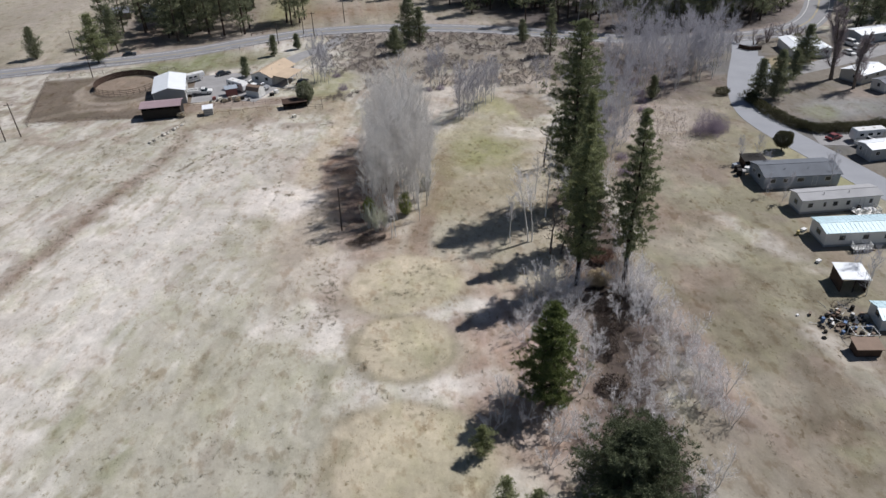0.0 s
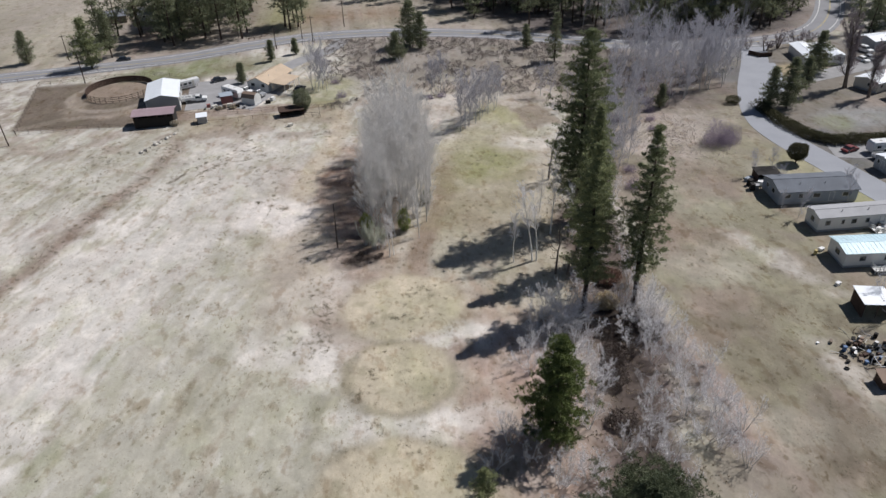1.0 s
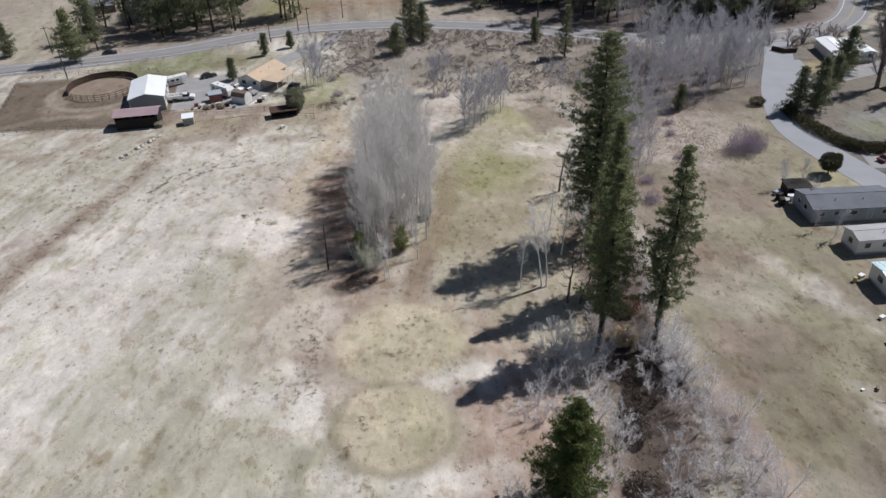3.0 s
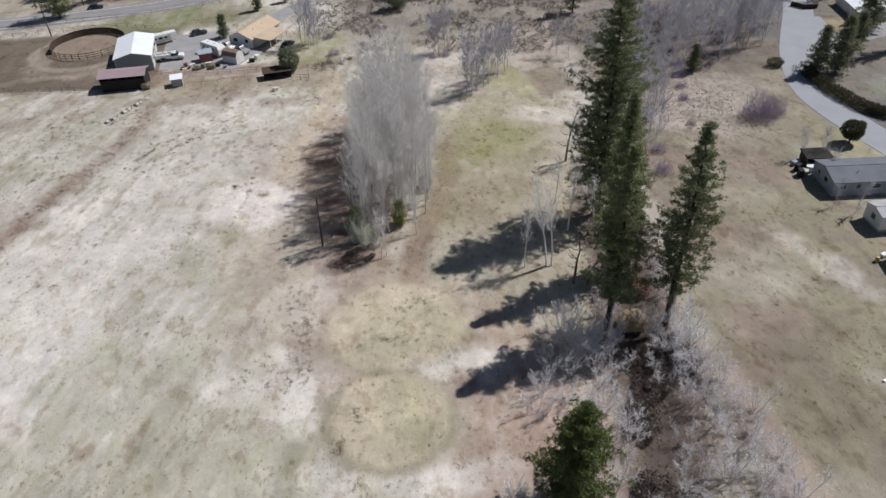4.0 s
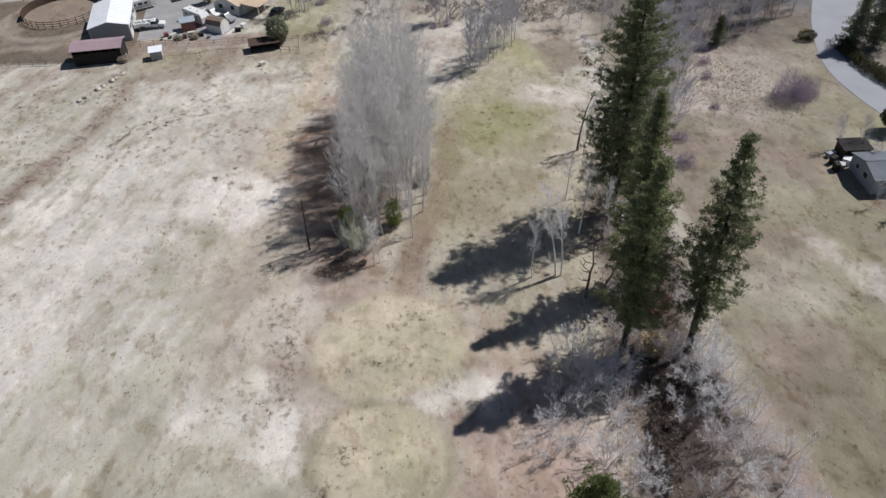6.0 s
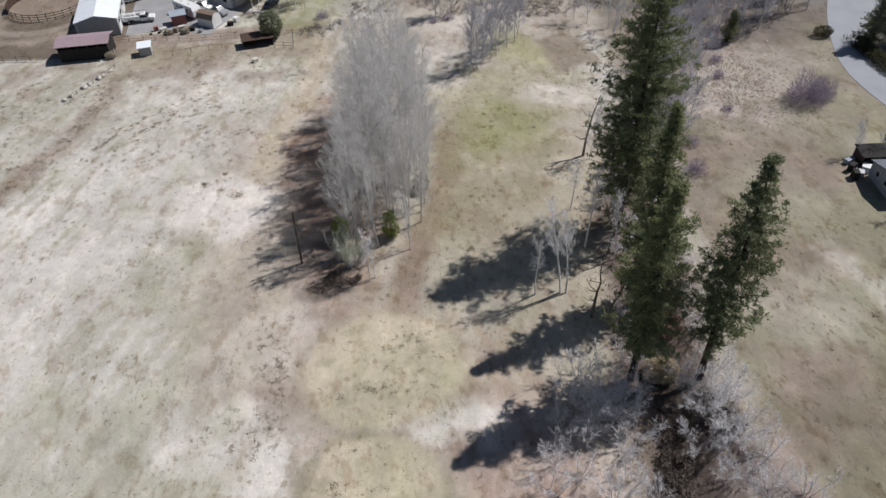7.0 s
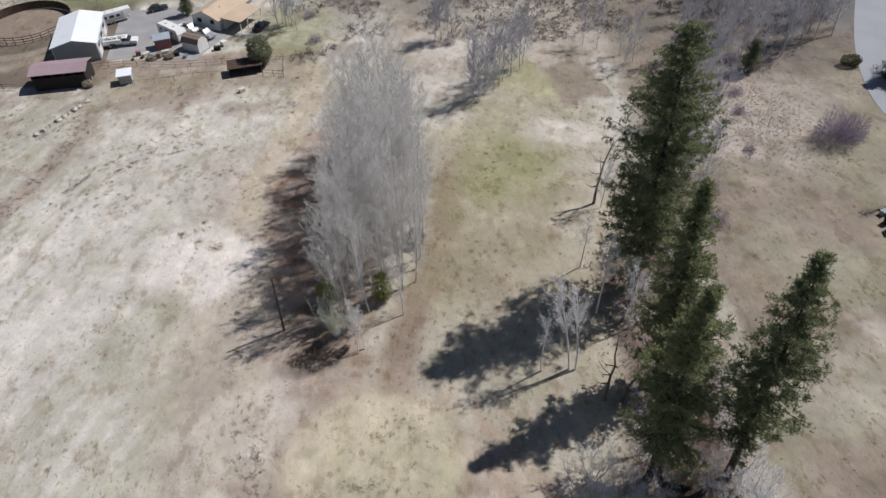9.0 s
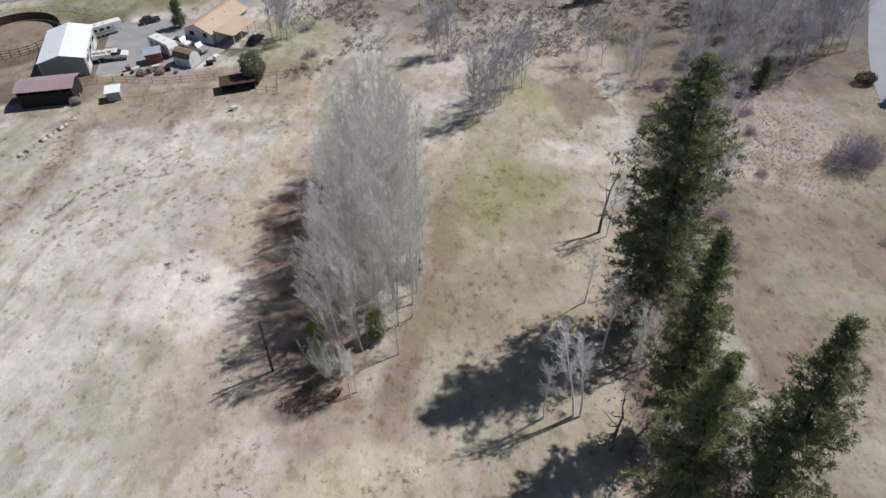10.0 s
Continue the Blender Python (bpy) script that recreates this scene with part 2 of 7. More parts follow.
def ground_material():
    m = bpy.data.materials.new("dry_field")
    m.use_nodes = True
    n, l = m.node_tree.nodes, m.node_tree.links
    bsdf = n["Principled BSDF"]
    bsdf.inputs["Roughness"].default_value, bsdf.inputs["Specular IOR Level"].default_value = 0.95, 0.1
    at, place = n.new("ShaderNodeAttribute"), n.new("ShaderNodeTexCoord")
    at.attribute_name = "soil_and_shade"
    out = at.outputs["Color"]

    def noise_mask(scale, lo, hi, stretch=(1, 1, 1), detail=6, rough=0.62, shift=0.0):
        mp, t, mr = n.new("ShaderNodeMapping"), n.new("ShaderNodeTexNoise"), n.new("ShaderNodeMapRange")
        mp.inputs["Scale"].default_value, mp.inputs["Rotation"].default_value, mp.inputs["Location"].default_value = stretch, (0, 0, 0.33), (shift, shift * 0.7, 0)
        t.inputs["Scale"].default_value, t.inputs["Detail"].default_value, t.inputs["Roughness"].default_value = scale, detail, rough
        mr.inputs[1].default_value, mr.inputs[2].default_value = lo, hi
        l.new(place.outputs["Object"], mp.inputs["Vector"])
        l.new(mp.outputs[0], t.inputs["Vector"])
        l.new(t.outputs[0], mr.inputs[0])
        return t, mr

    def product(*masks):
        res = masks[0]
        for k in masks[1:]:
            m2 = n.new("ShaderNodeMath")
            m2.operation = "MULTIPLY"
            l.new(res, m2.inputs[0])
            if isinstance(k, float):
                m2.inputs[1].default_value = k
            else:
                l.new(k, m2.inputs[1])
            res = m2.outputs[0]
        return res

    def layer(below, colour, mask, blend="MIX"):
        mix = n.new("ShaderNodeMix")
        mix.data_type, mix.blend_type = "RGBA", blend
        mix.inputs[7].default_value = (*colour, 1)
        l.new(mask, mix.inputs[0])
        l.new(below, mix.inputs[6])
        return mix.outputs[2]

    # bleached mats, brown thatch, olive new growth, then weeds as small dark specks in drifts
    _, a = noise_mask(0.22, 0.50, 0.60, (1.25, 0.8, 1), shift=3)
    out = layer(out, (1.16, 1.15, 1.15), product(a.outputs[0], 0.8), "MULTIPLY")
    _, a = noise_mask(0.30, 0.54, 0.64, (1.3, 0.8, 1), shift=21)
    out = layer(out, (0.72, 0.66, 0.60), product(a.outputs[0], 0.8), "MULTIPLY")
    _, a = noise_mask(0.13, 0.52, 0.64, (1.2, 0.8, 1), shift=57)
    out = layer(out, (0.90, 0.93, 0.82), product(a.outputs[0], 0.5), "MULTIPLY")
    _, a = noise_mask(1.3, 0.57, 0.64, (1.3, 0.75, 1), 5, shift=9)
    _, c = noise_mask(0.10, 0.48, 0.60, shift=31)
    out = layer(out, (0.62, 0.57, 0.50), product(a.outputs[0], c.outputs[0], 0.95), "MULTIPLY")
    _, a = noise_mask(2.6, 0.62, 0.68, (1.2, 0.8, 1), 3, shift=14)
    _, c = noise_mask(0.16, 0.46, 0.58, shift=77)
    out = layer(out, (0.45, 0.42, 0.35), product(a.outputs[0], c.outputs[0], 0.8), "MULTIPLY")
    # low round weeds, each with its own size, in drifts
    for scale, amount, shift in ((0.75, 0.7, 4.0), (1.5, 0.4, 40.0)):
        mp, cell, size, dist = n.new("ShaderNodeMapping"), n.new("ShaderNodeTexVoronoi"), n.new("ShaderNodeSeparateColor"), n.new("ShaderNodeMath")
        mp.inputs["Location"].default_value, mp.inputs["Scale"].default_value = (shift, shift, 0), (1.1, 0.9, 0.0)
        cell.inputs["Scale"].default_value = scale
        l.new(place.outputs["Object"], mp.inputs["Vector"])
        wob, _ = noise_mask(3.5, 0.3, 0.7, detail=3, shift=shift)
        move = n.new("ShaderNodeMix")
        move.data_type, move.blend_type = "RGBA", "ADD"
        move.inputs[0].default_value = 0.85
        l.new(mp.outputs[0], move.inputs[6])
        l.new(wob.outputs["Color"], move.inputs[7])
        l.new(move.outputs[2], cell.inputs["Vector"])
        l.new(cell.outputs["Color"], size.inputs[0])
        # radius grows with the cell's own random value; most cells stay empty
        rad = n.new("ShaderNodeMapRange")
        rad.inputs[1].default_value, rad.inputs[2].default_value, rad.inputs[3].default_value, rad.inputs[4].default_value = 0.45, 1.0, 0.0, 0.36
        l.new(size.outputs[0], rad.inputs[0])
        dist.operation = "SUBTRACT"
        l.new(rad.outputs[0], dist.inputs[0])
        l.new(cell.outputs["Distance"], dist.inputs[1])
        soft = n.new("ShaderNodeMapRange")
        soft.inputs[1].default_value, soft.inputs[2].default_value = -0.02, 0.09
        l.new(dist.outputs[0], soft.inputs[0])
        _, c = noise_mask(0.07, 0.45, 0.58, shift=shift + 60)
        out = layer(out, (0.50, 0.47, 0.38), product(soft.outputs[0], c.outputs[0], amount), "MULTIPLY")
    t_mid, a = noise_mask(0.9, 0.3, 0.7, (1.2, 0.85, 1), 5, shift=5)
    out = layer(out, (0.84, 0.84, 0.84), a.outputs[0], "MULTIPLY")
    _, a = noise_mask(5.0, 0.3, 0.7, detail=4, shift=2)
    out = layer(out, (0.88, 0.88, 0.88), a.outputs[0], "MULTIPLY")
    bumps = [t_mid, t_mid]
    l.new(out, bsdf.inputs["Base Color"])
    b = n.new("ShaderNodeBump")
    b.inputs["Strength"].default_value, b.inputs["Distance"].default_value = 0.6, 0.12
    l.new(bumps[1].outputs[0], b.inputs["Height"])
    l.new(b.outputs[0], bsdf.inputs["Normal"])
    return m


M_GROUND = ground_material()
M_ASPHALT = surface("old_asphalt", (0.31, 0.32, 0.345), 0.9, vary=0.12, size=6, fine=40, bump=0.1)
M_HIGHWAY = surface("worn_highway_asphalt", (0.25, 0.25, 0.262), 0.9, vary=0.14, size=5, fine=40, bump=0.1)
M_GRAVEL = surface("gravel", (0.32, 0.315, 0.315), 0.95, vary=0.2, size=3, fine=30, bump=0.3)
M_LINE = surface("road_paint", (0.75, 0.75, 0.72), 0.7, vary=0.15, size=2, bump=0)
M_YELLOW = surface("yellow_paint", (0.45, 0.37, 0.16), 0.7, vary=0.15, size=2, bump=0)
M_BARK = surface("pine_bark", (0.085, 0.06, 0.048), 0.9, vary=0.3, size=1.0, fine=10, bump=0.6)
M_GREYBARK = surface("grey_bark", (0.60, 0.585, 0.56), 0.85, vary=0.25, size=1.5, fine=8, bump=0.2)
M_TWIG = leafy("grey_twigs", (0.50, 0.485, 0.47), (0.83, 0.81, 0.785), 0.85, 0.4)
M_TWIG_DULL = leafy("dull_twigs", (0.30, 0.297, 0.325), (0.57, 0.56, 0.60), 0.85, 0.4)
M_PALEBARK = surface("pale_bark", (0.62, 0.59, 0.57), 0.85, vary=0.2, size=1, bump=0.2)
M_WHITEBARK = surface("white_birch_bark", (0.80, 0.78, 0.75), 0.8, vary=0.2, size=0.8, bump=0.15)
M_TWIG_PALE = leafy("pale_twigs", (0.58, 0.565, 0.575), (0.92, 0.905, 0.91), 0.85, 0.35)
M_TWIG_GREEN = leafy("grey_green_twigs", (0.44, 0.46, 0.37), (0.76, 0.77, 0.66), 0.85, 0.45)
M_TWIG_RED = leafy("purple_twigs", (0.20, 0.165, 0.21), (0.44, 0.375, 0.455), 0.85, 0.25)
M_NEEDLE = leafy("pine_needles", (0.08, 0.10, 0.062), (0.44, 0.465, 0.235), 0.6, 0.4)
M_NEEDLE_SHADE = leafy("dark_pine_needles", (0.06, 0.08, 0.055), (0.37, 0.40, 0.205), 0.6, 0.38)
M_NEEDLE_FAR = leafy("far_pine_needles", (0.08, 0.096, 0.07), (0.35, 0.365, 0.21), 0.7, 0.38)
M_RUSSET = leafy("russet_leaves", (0.17, 0.10, 0.078), (0.29, 0.185, 0.14), 0.9, 0.15)
M_NEEDLE_DEEP = leafy("deep_pine_needles", (0.045, 0.06, 0.042), (0.21, 0.235, 0.13), 0.65, 0.3)
M_NEEDLE_LIGHT = leafy("young_needles", (0.16, 0.20, 0.06), (0.38, 0.42, 0.14), 0.7, 0.4)
M_JUNIPER = leafy("grey_green_needles", (0.11, 0.125, 0.08), (0.27, 0.29, 0.18), 0.7, 0.3)
M_SAGE = leafy("sagebrush_leaves", (0.19, 0.16, 0.15), (0.38, 0.34, 0.31), 0.85, 0.05)
M_HEDGE = leafy("hedge_leaves", (0.04, 0.042, 0.022), (0.145, 0.135, 0.065))
M_STRAW = leafy("straw", (0.36, 0.31, 0.23), (0.58, 0.52, 0.42), 0.9, 0.1)
M_GOLD = leafy("golden_dry_grass", (0.44, 0.36, 0.24), (0.70, 0.60, 0.43), 0.9, 0.2)
M_TUFT = leafy("dark_tufts", (0.22, 0.20, 0.145), (0.36, 0.325, 0.235), 0.9, 0.35)
# brush tone darkened so that its colour carries shade
M_SHADED_BRUSH = leafy("shade_darkened_brush", (0.075, 0.06, 0.054), (0.175, 0.14, 0.118), 0.9, 0.05)
M_MATTED = leafy("matted_grass", (0.19, 0.15, 0.11), (0.40, 0.33, 0.24), 0.9, 0.1)
M_NEEDLE_BRIGHT = leafy("bright_needles", (0.05, 0.072, 0.03), (0.24, 0.28, 0.095), 0.7, 0.25)

# ---- ground: one sheet to the horizon, with the dry field's patches ----
PALE, GREY_GREEN, GREEN, TAN = (0.55, 0.517, 0.468), (0.40, 0.38, 0.31), (0.28, 0.275, 0.145), (0.51, 0.445, 0.34)
BROWN, PINK, RIGHT, DIRT, LITTER = (0.28, 0.218, 0.178), (0.47, 0.365, 0.318), (0.245, 0.213, 0.168), (0.158, 0.127, 0.10), (0.14, 0.106, 0.094)
DUST = (0.66, 0.62, 0.568)


def spot(x, y, cx, cy, a, b, turn=0.0, edge=0.25, rough=0.35, torn=0.4):
    """1 inside a ragged ellipse, 0 outside."""
    out = np.zeros(np.shape(x))
    near = np.hypot(x - cx, y - cy) < max(a, b) * (1 + edge + rough)
    x, y = x[near], y[near]
    c, s = math.cos(radians(turn)), math.sin(radians(turn))
    u, w = ((x - cx) * c + (y - cy) * s) / a, (-(x - cx) * s + (y - cy) * c) / b
    r = np.hypot(u, w) + rough * (fbm(x + cx, y - cy, min(a, b) * 0.7 + 1, 4) - 0.5) * 2
    out[near] = (1 - step(1 - edge, 1 + edge, r)) * (1 - torn + torn * step(0.3, 0.6, fbm(x + 7, y + 3, 3, 4)))
    return out


def ground_colour(x, y):
    col = np.empty((*x.shape, 3))
    # streaks in the field run along the old mowing direction
    along, across = x * 0.33 + y * 0.94, x * 0.94 - y * 0.33
    streak = fbm(along * 0.3, across * 1.6, 9, 4)
    patch = fbm(x, y, 22, 5)
    k = step(0.40, 0.60, 0.55 * patch + 0.45 * streak)
    col[:] = PALE

    def lay(colour, mask, amount=1.0):
        col[:] = col + (np.array(colour) - col) * (np.clip(mask, 0, 1) * amount)[..., None]

    lay(GREY_GREEN, k, 0.55)
    lay(DUST, step(0.52, 0.66, fbm(x + 500, y - 80, 10, 5)), 0.6)
    lay(BROWN, step(0.56, 0.70, fbm(x + 300, y, 6, 5)), 0.4)
    # beyond the long track the grass is duller; between track and old greens it is greener
    edge = (x + 38) * 0.937 - (y - 100) * 0.35 + 6 * (fbm(x, y, 12, 4) - 0.5)
    lay(GREY_GREEN, step(0.0, 1.4, edge) * (1 - step(130, 165, y)), 0.66)
    lay(DUST, (1 - step(-1.5, 0.5, edge)) * step(-26, -18, edge) * (1 - step(135, 165, y)), 0.42)
    for turn_noise in (0, 70):
        band = fbm(along * 0.22 + turn_noise, across * 2.0, 5, 3)
        lay(GREY_GREEN if turn_noise else BROWN, step(0.57, 0.67, band) * step(0.42, 0.58, fbm(x + turn_noise, y, 18, 3)), 0.55 if turn_noise else 0.45)
    clump = step(0.62, 0.70, fbm(x + 37, y + 91, 2.6, 3)) * step(0.46, 0.58, fbm(x - 60, y + 9, 15, 3))
    lay((0.30, 0.285, 0.19), clump, 0.6)
    # lighter strip and greener strip of the wide field
    for cx, cy, a, b, turn, amount in ((-52, 112, 12, 60, -24, 0.55), (-36, 150, 10, 36, -22, 0.4), (-30, 100, 9, 26, -28, 0.3)):
        lay(DUST, spot(x, y, cx, cy, a, b, turn, 0.5), amount)
    for cx, cy, a, b, turn, amount in ((-26, 78, 15, 34, -14, 0.65), (-13, 72, 9, 12, 0, 0.5), (-14, 112, 5, 16, -12, 0.4), (-76, 178, 30, 15, 0, 0.6), (-33, 58, 14, 10, 0, 0.4), (0, 160, 4, 30, 8, 0.2)):
        lay(GREY_GREEN, spot(x, y, cx, cy, a, b, turn, 0.45), amount)
    lay((0.44, 0.42, 0.335), spot(x, y, -17.5, 79, 7.5, 11, -8, 0.2, 0.12), 0.7)
    lay((0.27, 0.255, 0.19), spot(x, y, -25.0, 88, 1.3, 9, -22, 0.6, 0.5), 0.6)
    lay((0.25, 0.235, 0.17), spot(x, y, -8.2, 78, 1.3, 8, -10, 0.6, 0.6), 0.6)
    for cx, cy in ((-20, 128), (-9.5, 152), (-40.5, 97.5), (-44, 77), (-36, 68), (-18, 110)):
        lay((0.25, 0.26, 0.15), spot(x, y, cx, cy, 2.0, 4.0, -20, 0.6, 0.8), 0.55)
    lay((0.30, 0.275, 0.20), step(0.58, 0.66, fbm(along * 0.5 + 7, across * 2.4, 3.0, 3)) * step(0.46, 0.6, fbm(x + 140, y + 33, 13, 3)), 0.5)
    lay((0.60, 0.575, 0.53), step(0.56, 0.64, fbm(along * 0.5 + 91, across * 2.0, 3.4, 3)) * step(0.44, 0.6, fbm(x - 140, y + 13, 12, 3)), 0.55)
    # trodden tracks
    for pts, wide, amount in ((((-72, 103), (-60.5, 129), (-54, 147), (-47, 163), (-43, 180)), 4.2, 0.85), (((-41, 159), (-34, 167)), 1.0, 0.45), (((-24, 66), (-17, 92), (-14, 112)), 1.4, 0.30)):
        lay(BROWN, 1 - step(0.2, wide, polyline_distance(x, y, pts) + 2.2 * (fbm(x, y, 2.4, 3) - 0.4)), amount)
    # ploughed brown area between field and grove, fairway and paths
    lay(PINK, spot(x, y, -6, 126, 12, 32, 8, 0.5), 0.5)
    # reddish litter beside the aspens; its dark streaks paint in the trunks' shadows
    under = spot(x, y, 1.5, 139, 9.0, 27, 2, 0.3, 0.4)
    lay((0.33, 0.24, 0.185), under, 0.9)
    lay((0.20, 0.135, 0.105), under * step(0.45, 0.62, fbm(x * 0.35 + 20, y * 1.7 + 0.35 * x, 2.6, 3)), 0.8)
    # dark dirt at the grove's foot, with the front trees' shadow painted in
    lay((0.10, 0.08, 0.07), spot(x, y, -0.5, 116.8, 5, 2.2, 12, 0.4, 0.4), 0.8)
    lay((0.40, 0.352, 0.272), spot(x, y, 30, 138, 19, 48, -14, 0.4, 0.35, 0.2), 0.85)
    lay((0.36, 0.30, 0.245), step(178, 192, y) * (1 - step(206, 214, y)) * step(8, 16, x) * (1 - step(66, 74, x)), 0.55)
    for cx, cy, a, b in ((22, 128, 4, 10), (31, 134, 5, 6), (38, 122, 4, 5), (17, 147, 3, 9), (36, 145, 5, 4)):
        lay((0.29, 0.25, 0.17), spot(x, y, cx, cy, a, b, -14, 0.5, 0.8), 0.65)
    lay((0.48, 0.415, 0.325), 1 - step(1.2, 4.0, polyline_distance(x, y, ((-13, 139), (-10.5, 150), (-8.6, 160), (-5.4, 168), (-2.6, 180), (-1.5, 192))) + 2.4 * (fbm(x, y, 4, 3) - 0.5)), 0.85)
    lay(BROWN, spot(x, y, -6.5, 103, 5, 13, 20, 0.6, 0.9), 0.65)
    lay(BROWN, spot(x, y, -14, 117, 3, 9, -8, 0.6, 0.8), 0.6)
    lay((0.30, 0.27, 0.19), spot(x, y, 25, 130, 8, 14, -16, 0.5, 0.7), 0.55)
    lay(BROWN, spot(x, y, 22, 124, 5, 9, -10, 0.6, 0.7), 0.30)
    lay(GREY_GREEN, spot(x, y, 20, 116, 8, 9, 0, 0.5), 0.6)
    lay((0.25, 0.19, 0.145), 1 - step(0.8, 3.2, polyline_distance(x, y, ((9, 108), (12, 120), (16.5, 131), (20, 142), (21.5, 152))) + 1.6 * (fbm(x, y, 3, 3) - 0.5)), 0.85)
    for cx, cy, a, b, amount in ((30, 154, 7.5, 8.5, 0.9), (29, 163, 8, 6, 0.4), (26, 146, 6, 6, 0.35), (36, 149, 4, 7, 0.35), (38, 183, 4.5, 8, 0.6), (38, 155, 5, 4.5, 0.6), (36, 172, 8, 4, 0.35), (48, 168, 5, 3, 0.4)):
        lay(GREEN, spot(x, y, cx, cy, a, b, 0, 0.4, 0.5, 0.3), amount)
    lay(DUST, spot(x, y, 44, 162, 8, 3.2, -20, 0.5), 0.6)
    box = np.maximum(np.abs((x - 49.6) + 0.12 * (y - 178)) / 5.0, np.abs(y - 179.4 - 0.25 * (x - 50)) / 8.6) + 0.5 * (fbm(x, y, 5, 4) - 0.5)
    lay((0.24, 0.198, 0.152), 1 - step(0.8, 1.05, box), 0.8)
    lay((0.34, 0.325, 0.185), spot(x, y, 42.5, 181, 2.6, 8, 8, 0.4, 0.5, 0.2), 0.7)
    lay((0.245, 0.22, 0.14), spot(x, y, 21, 148, 4, 9, -14, 0.5, 0.7), 0.6)
    lay((0.25, 0.225, 0.15), spot(x, y, 19, 133, 4, 7, -14, 0.5, 0.8), 0.6)
    lay((0.46, 0.378, 0.328), spot(x, y, 18.5, 80, 9.5, 25, 8, 0.35, 0.4, 0.2), 0.9)
    lay((0.29, 0.205, 0.165), spot(x, y, 19, 76, 8, 20, 8, 0.5, 1.2, 0.7), 0.5)
    lay((0.33, 0.24, 0.185), spot(x, y, 20, 82, 9, 27, 8, 0.4, 0.6, 0.2) * step(0.5, 0.66, fbm(x * 2.2 + 0.3 * y, y * 0.42, 2.4, 3)), 0.7)
    # ditch with its leaf litter; the near-black channel has its shade painted in
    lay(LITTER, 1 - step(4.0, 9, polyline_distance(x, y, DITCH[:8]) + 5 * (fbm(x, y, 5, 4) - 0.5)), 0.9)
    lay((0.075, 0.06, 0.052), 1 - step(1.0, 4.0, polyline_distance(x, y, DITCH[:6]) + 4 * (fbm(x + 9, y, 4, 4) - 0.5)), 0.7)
    lay(PINK, spot(x, y, 27, 84, 5, 12, 0, 0.5, 0.6), 0.5)
    # the field on the far side of the ditch
    far = step(47, 52, x - 0.12 * np.clip(y - 100, 0, 99) + 4 * (fbm(x, y, 6, 3) - 0.5)) * (1 - step(205, 220, y))
    lay(RIGHT, far, 0.9)
    lay((0.285, 0.27, 0.185), far * step(0.40, 0.56, fbm(x - 90, y, 11, 4)), 0.6)
    lay(BROWN, far * step(0.50, 0.66, fbm(x + 190, y + 60, 9, 5)), 0.55)
    for cx, cy, a, b in ((58, 87, 8, 5), (62, 77, 6, 5), (52, 74, 4, 6), (57, 62, 9, 4), (66, 92, 5, 3)):
        lay((0.185, 0.155, 0.115), spot(x, y, cx, cy, a, b, 15, 0.6, 0.9, 0.6), 0.6)
    lay((0.15, 0.125, 0.09), far * step(0.60, 0.70, fbm(x + 33, y + 12, 3.2, 4)) * step(0.44, 0.56, fbm(x + 8, y + 71, 14, 3)), 0.55)
    for cx, cy, a, b, amount in ((62.5, 103.5, 8.5, 7.5, 0.65), (52.5, 64.5, 6, 4.5, 0.6), (70, 128, 7, 9, 0.3), (83, 146, 9, 6, 0.35)):
        lay(GREY_GREEN, spot(x, y, cx, cy, a, b, 0, 0.4), amount)
    lay(RIGHT, spot(x, y, 46, 54, 7, 14, 0, 0.4, 0.4, 0.1), 0.85)
    lay((0.19, 0.152, 0.145), spot(x, y, 46.5, 75, 3.8, 16, 3, 0.5, 0.6), 0.75)
    lay(PINK, spot(x, y, 50.5, 72, 2.0, 18, 3, 0.6, 0.6), 0.4)
    lay(DUST, spot(x, y, 75, 104, 2.2, 10, 18, 0.6, 0.9), 0.6)
    lay(DUST, spot(x, y, 70, 70, 2.5, 9, 10, 0.6, 0.9), 0.4)
    lay(DUST, spot(x, y, 53, 122, 2.0, 13, 0, 0.4, 0.7), 0.55)
    lay(BROWN, spot(x, y, 60, 118, 6, 16, 0, 0.6, 0.5), 0.35)
        # bleached spots and the round old greens with their darker rims
    for cx, cy, a, b, amount in ((-13, 95, 6.5, 4.2, 0.9), (14, 93, 6.5, 3.6, 0.95), (-6, 88.5, 4.5, 4.0, 0.8), (4, 75.4, 10, 3.6, 0.9), (-8, 108, 7, 5, 0.5), (-30, 176, 12, 6, 0.6), (-15, 172, 7, 4, 0.5), (30, 197, 16, 5, 0.4), (24, 184, 8, 4, 0.4)):
        lay(DUST, spot(x, y, cx, cy, a, b, 0, 0.5, 0.8, 0.6), amount)
    lay((0.45, 0.405, 0.335), spot(x, y, -13, 119, 8, 17, -8, 0.5, 0.5, 0.5), 0.6)
    lay((0.46, 0.43, 0.385), spot(x, y, -27, 146, 9, 24, -18, 0.5, 0.5, 0.5), 0.5)
    lay((0.43, 0.41, 0.355), spot(x, y, -48, 168, 16, 12, -10, 0.5, 0.6, 0.5), 0.4)
    lay((0.70, 0.65, 0.60), spot(x, y, -17.2, 137.8, 8.0, 7.6, 10, 0.25, 0.3, 0.1), 0.9)
    for cx, cy, a, b in ((6.8, 102.3, 10.4, 9.2), (4.6, 85.2, 7.7, 7.7), (3, 62.5, 11, 10.2)):
        lay((0.27, 0.235, 0.165), spot(x, y, cx - 0.5, cy - 0.4, a + 1.2, b + 1.1, 0, 0.10, 0.16, 0.5), 0.85 if cy < 100 else 0.3)
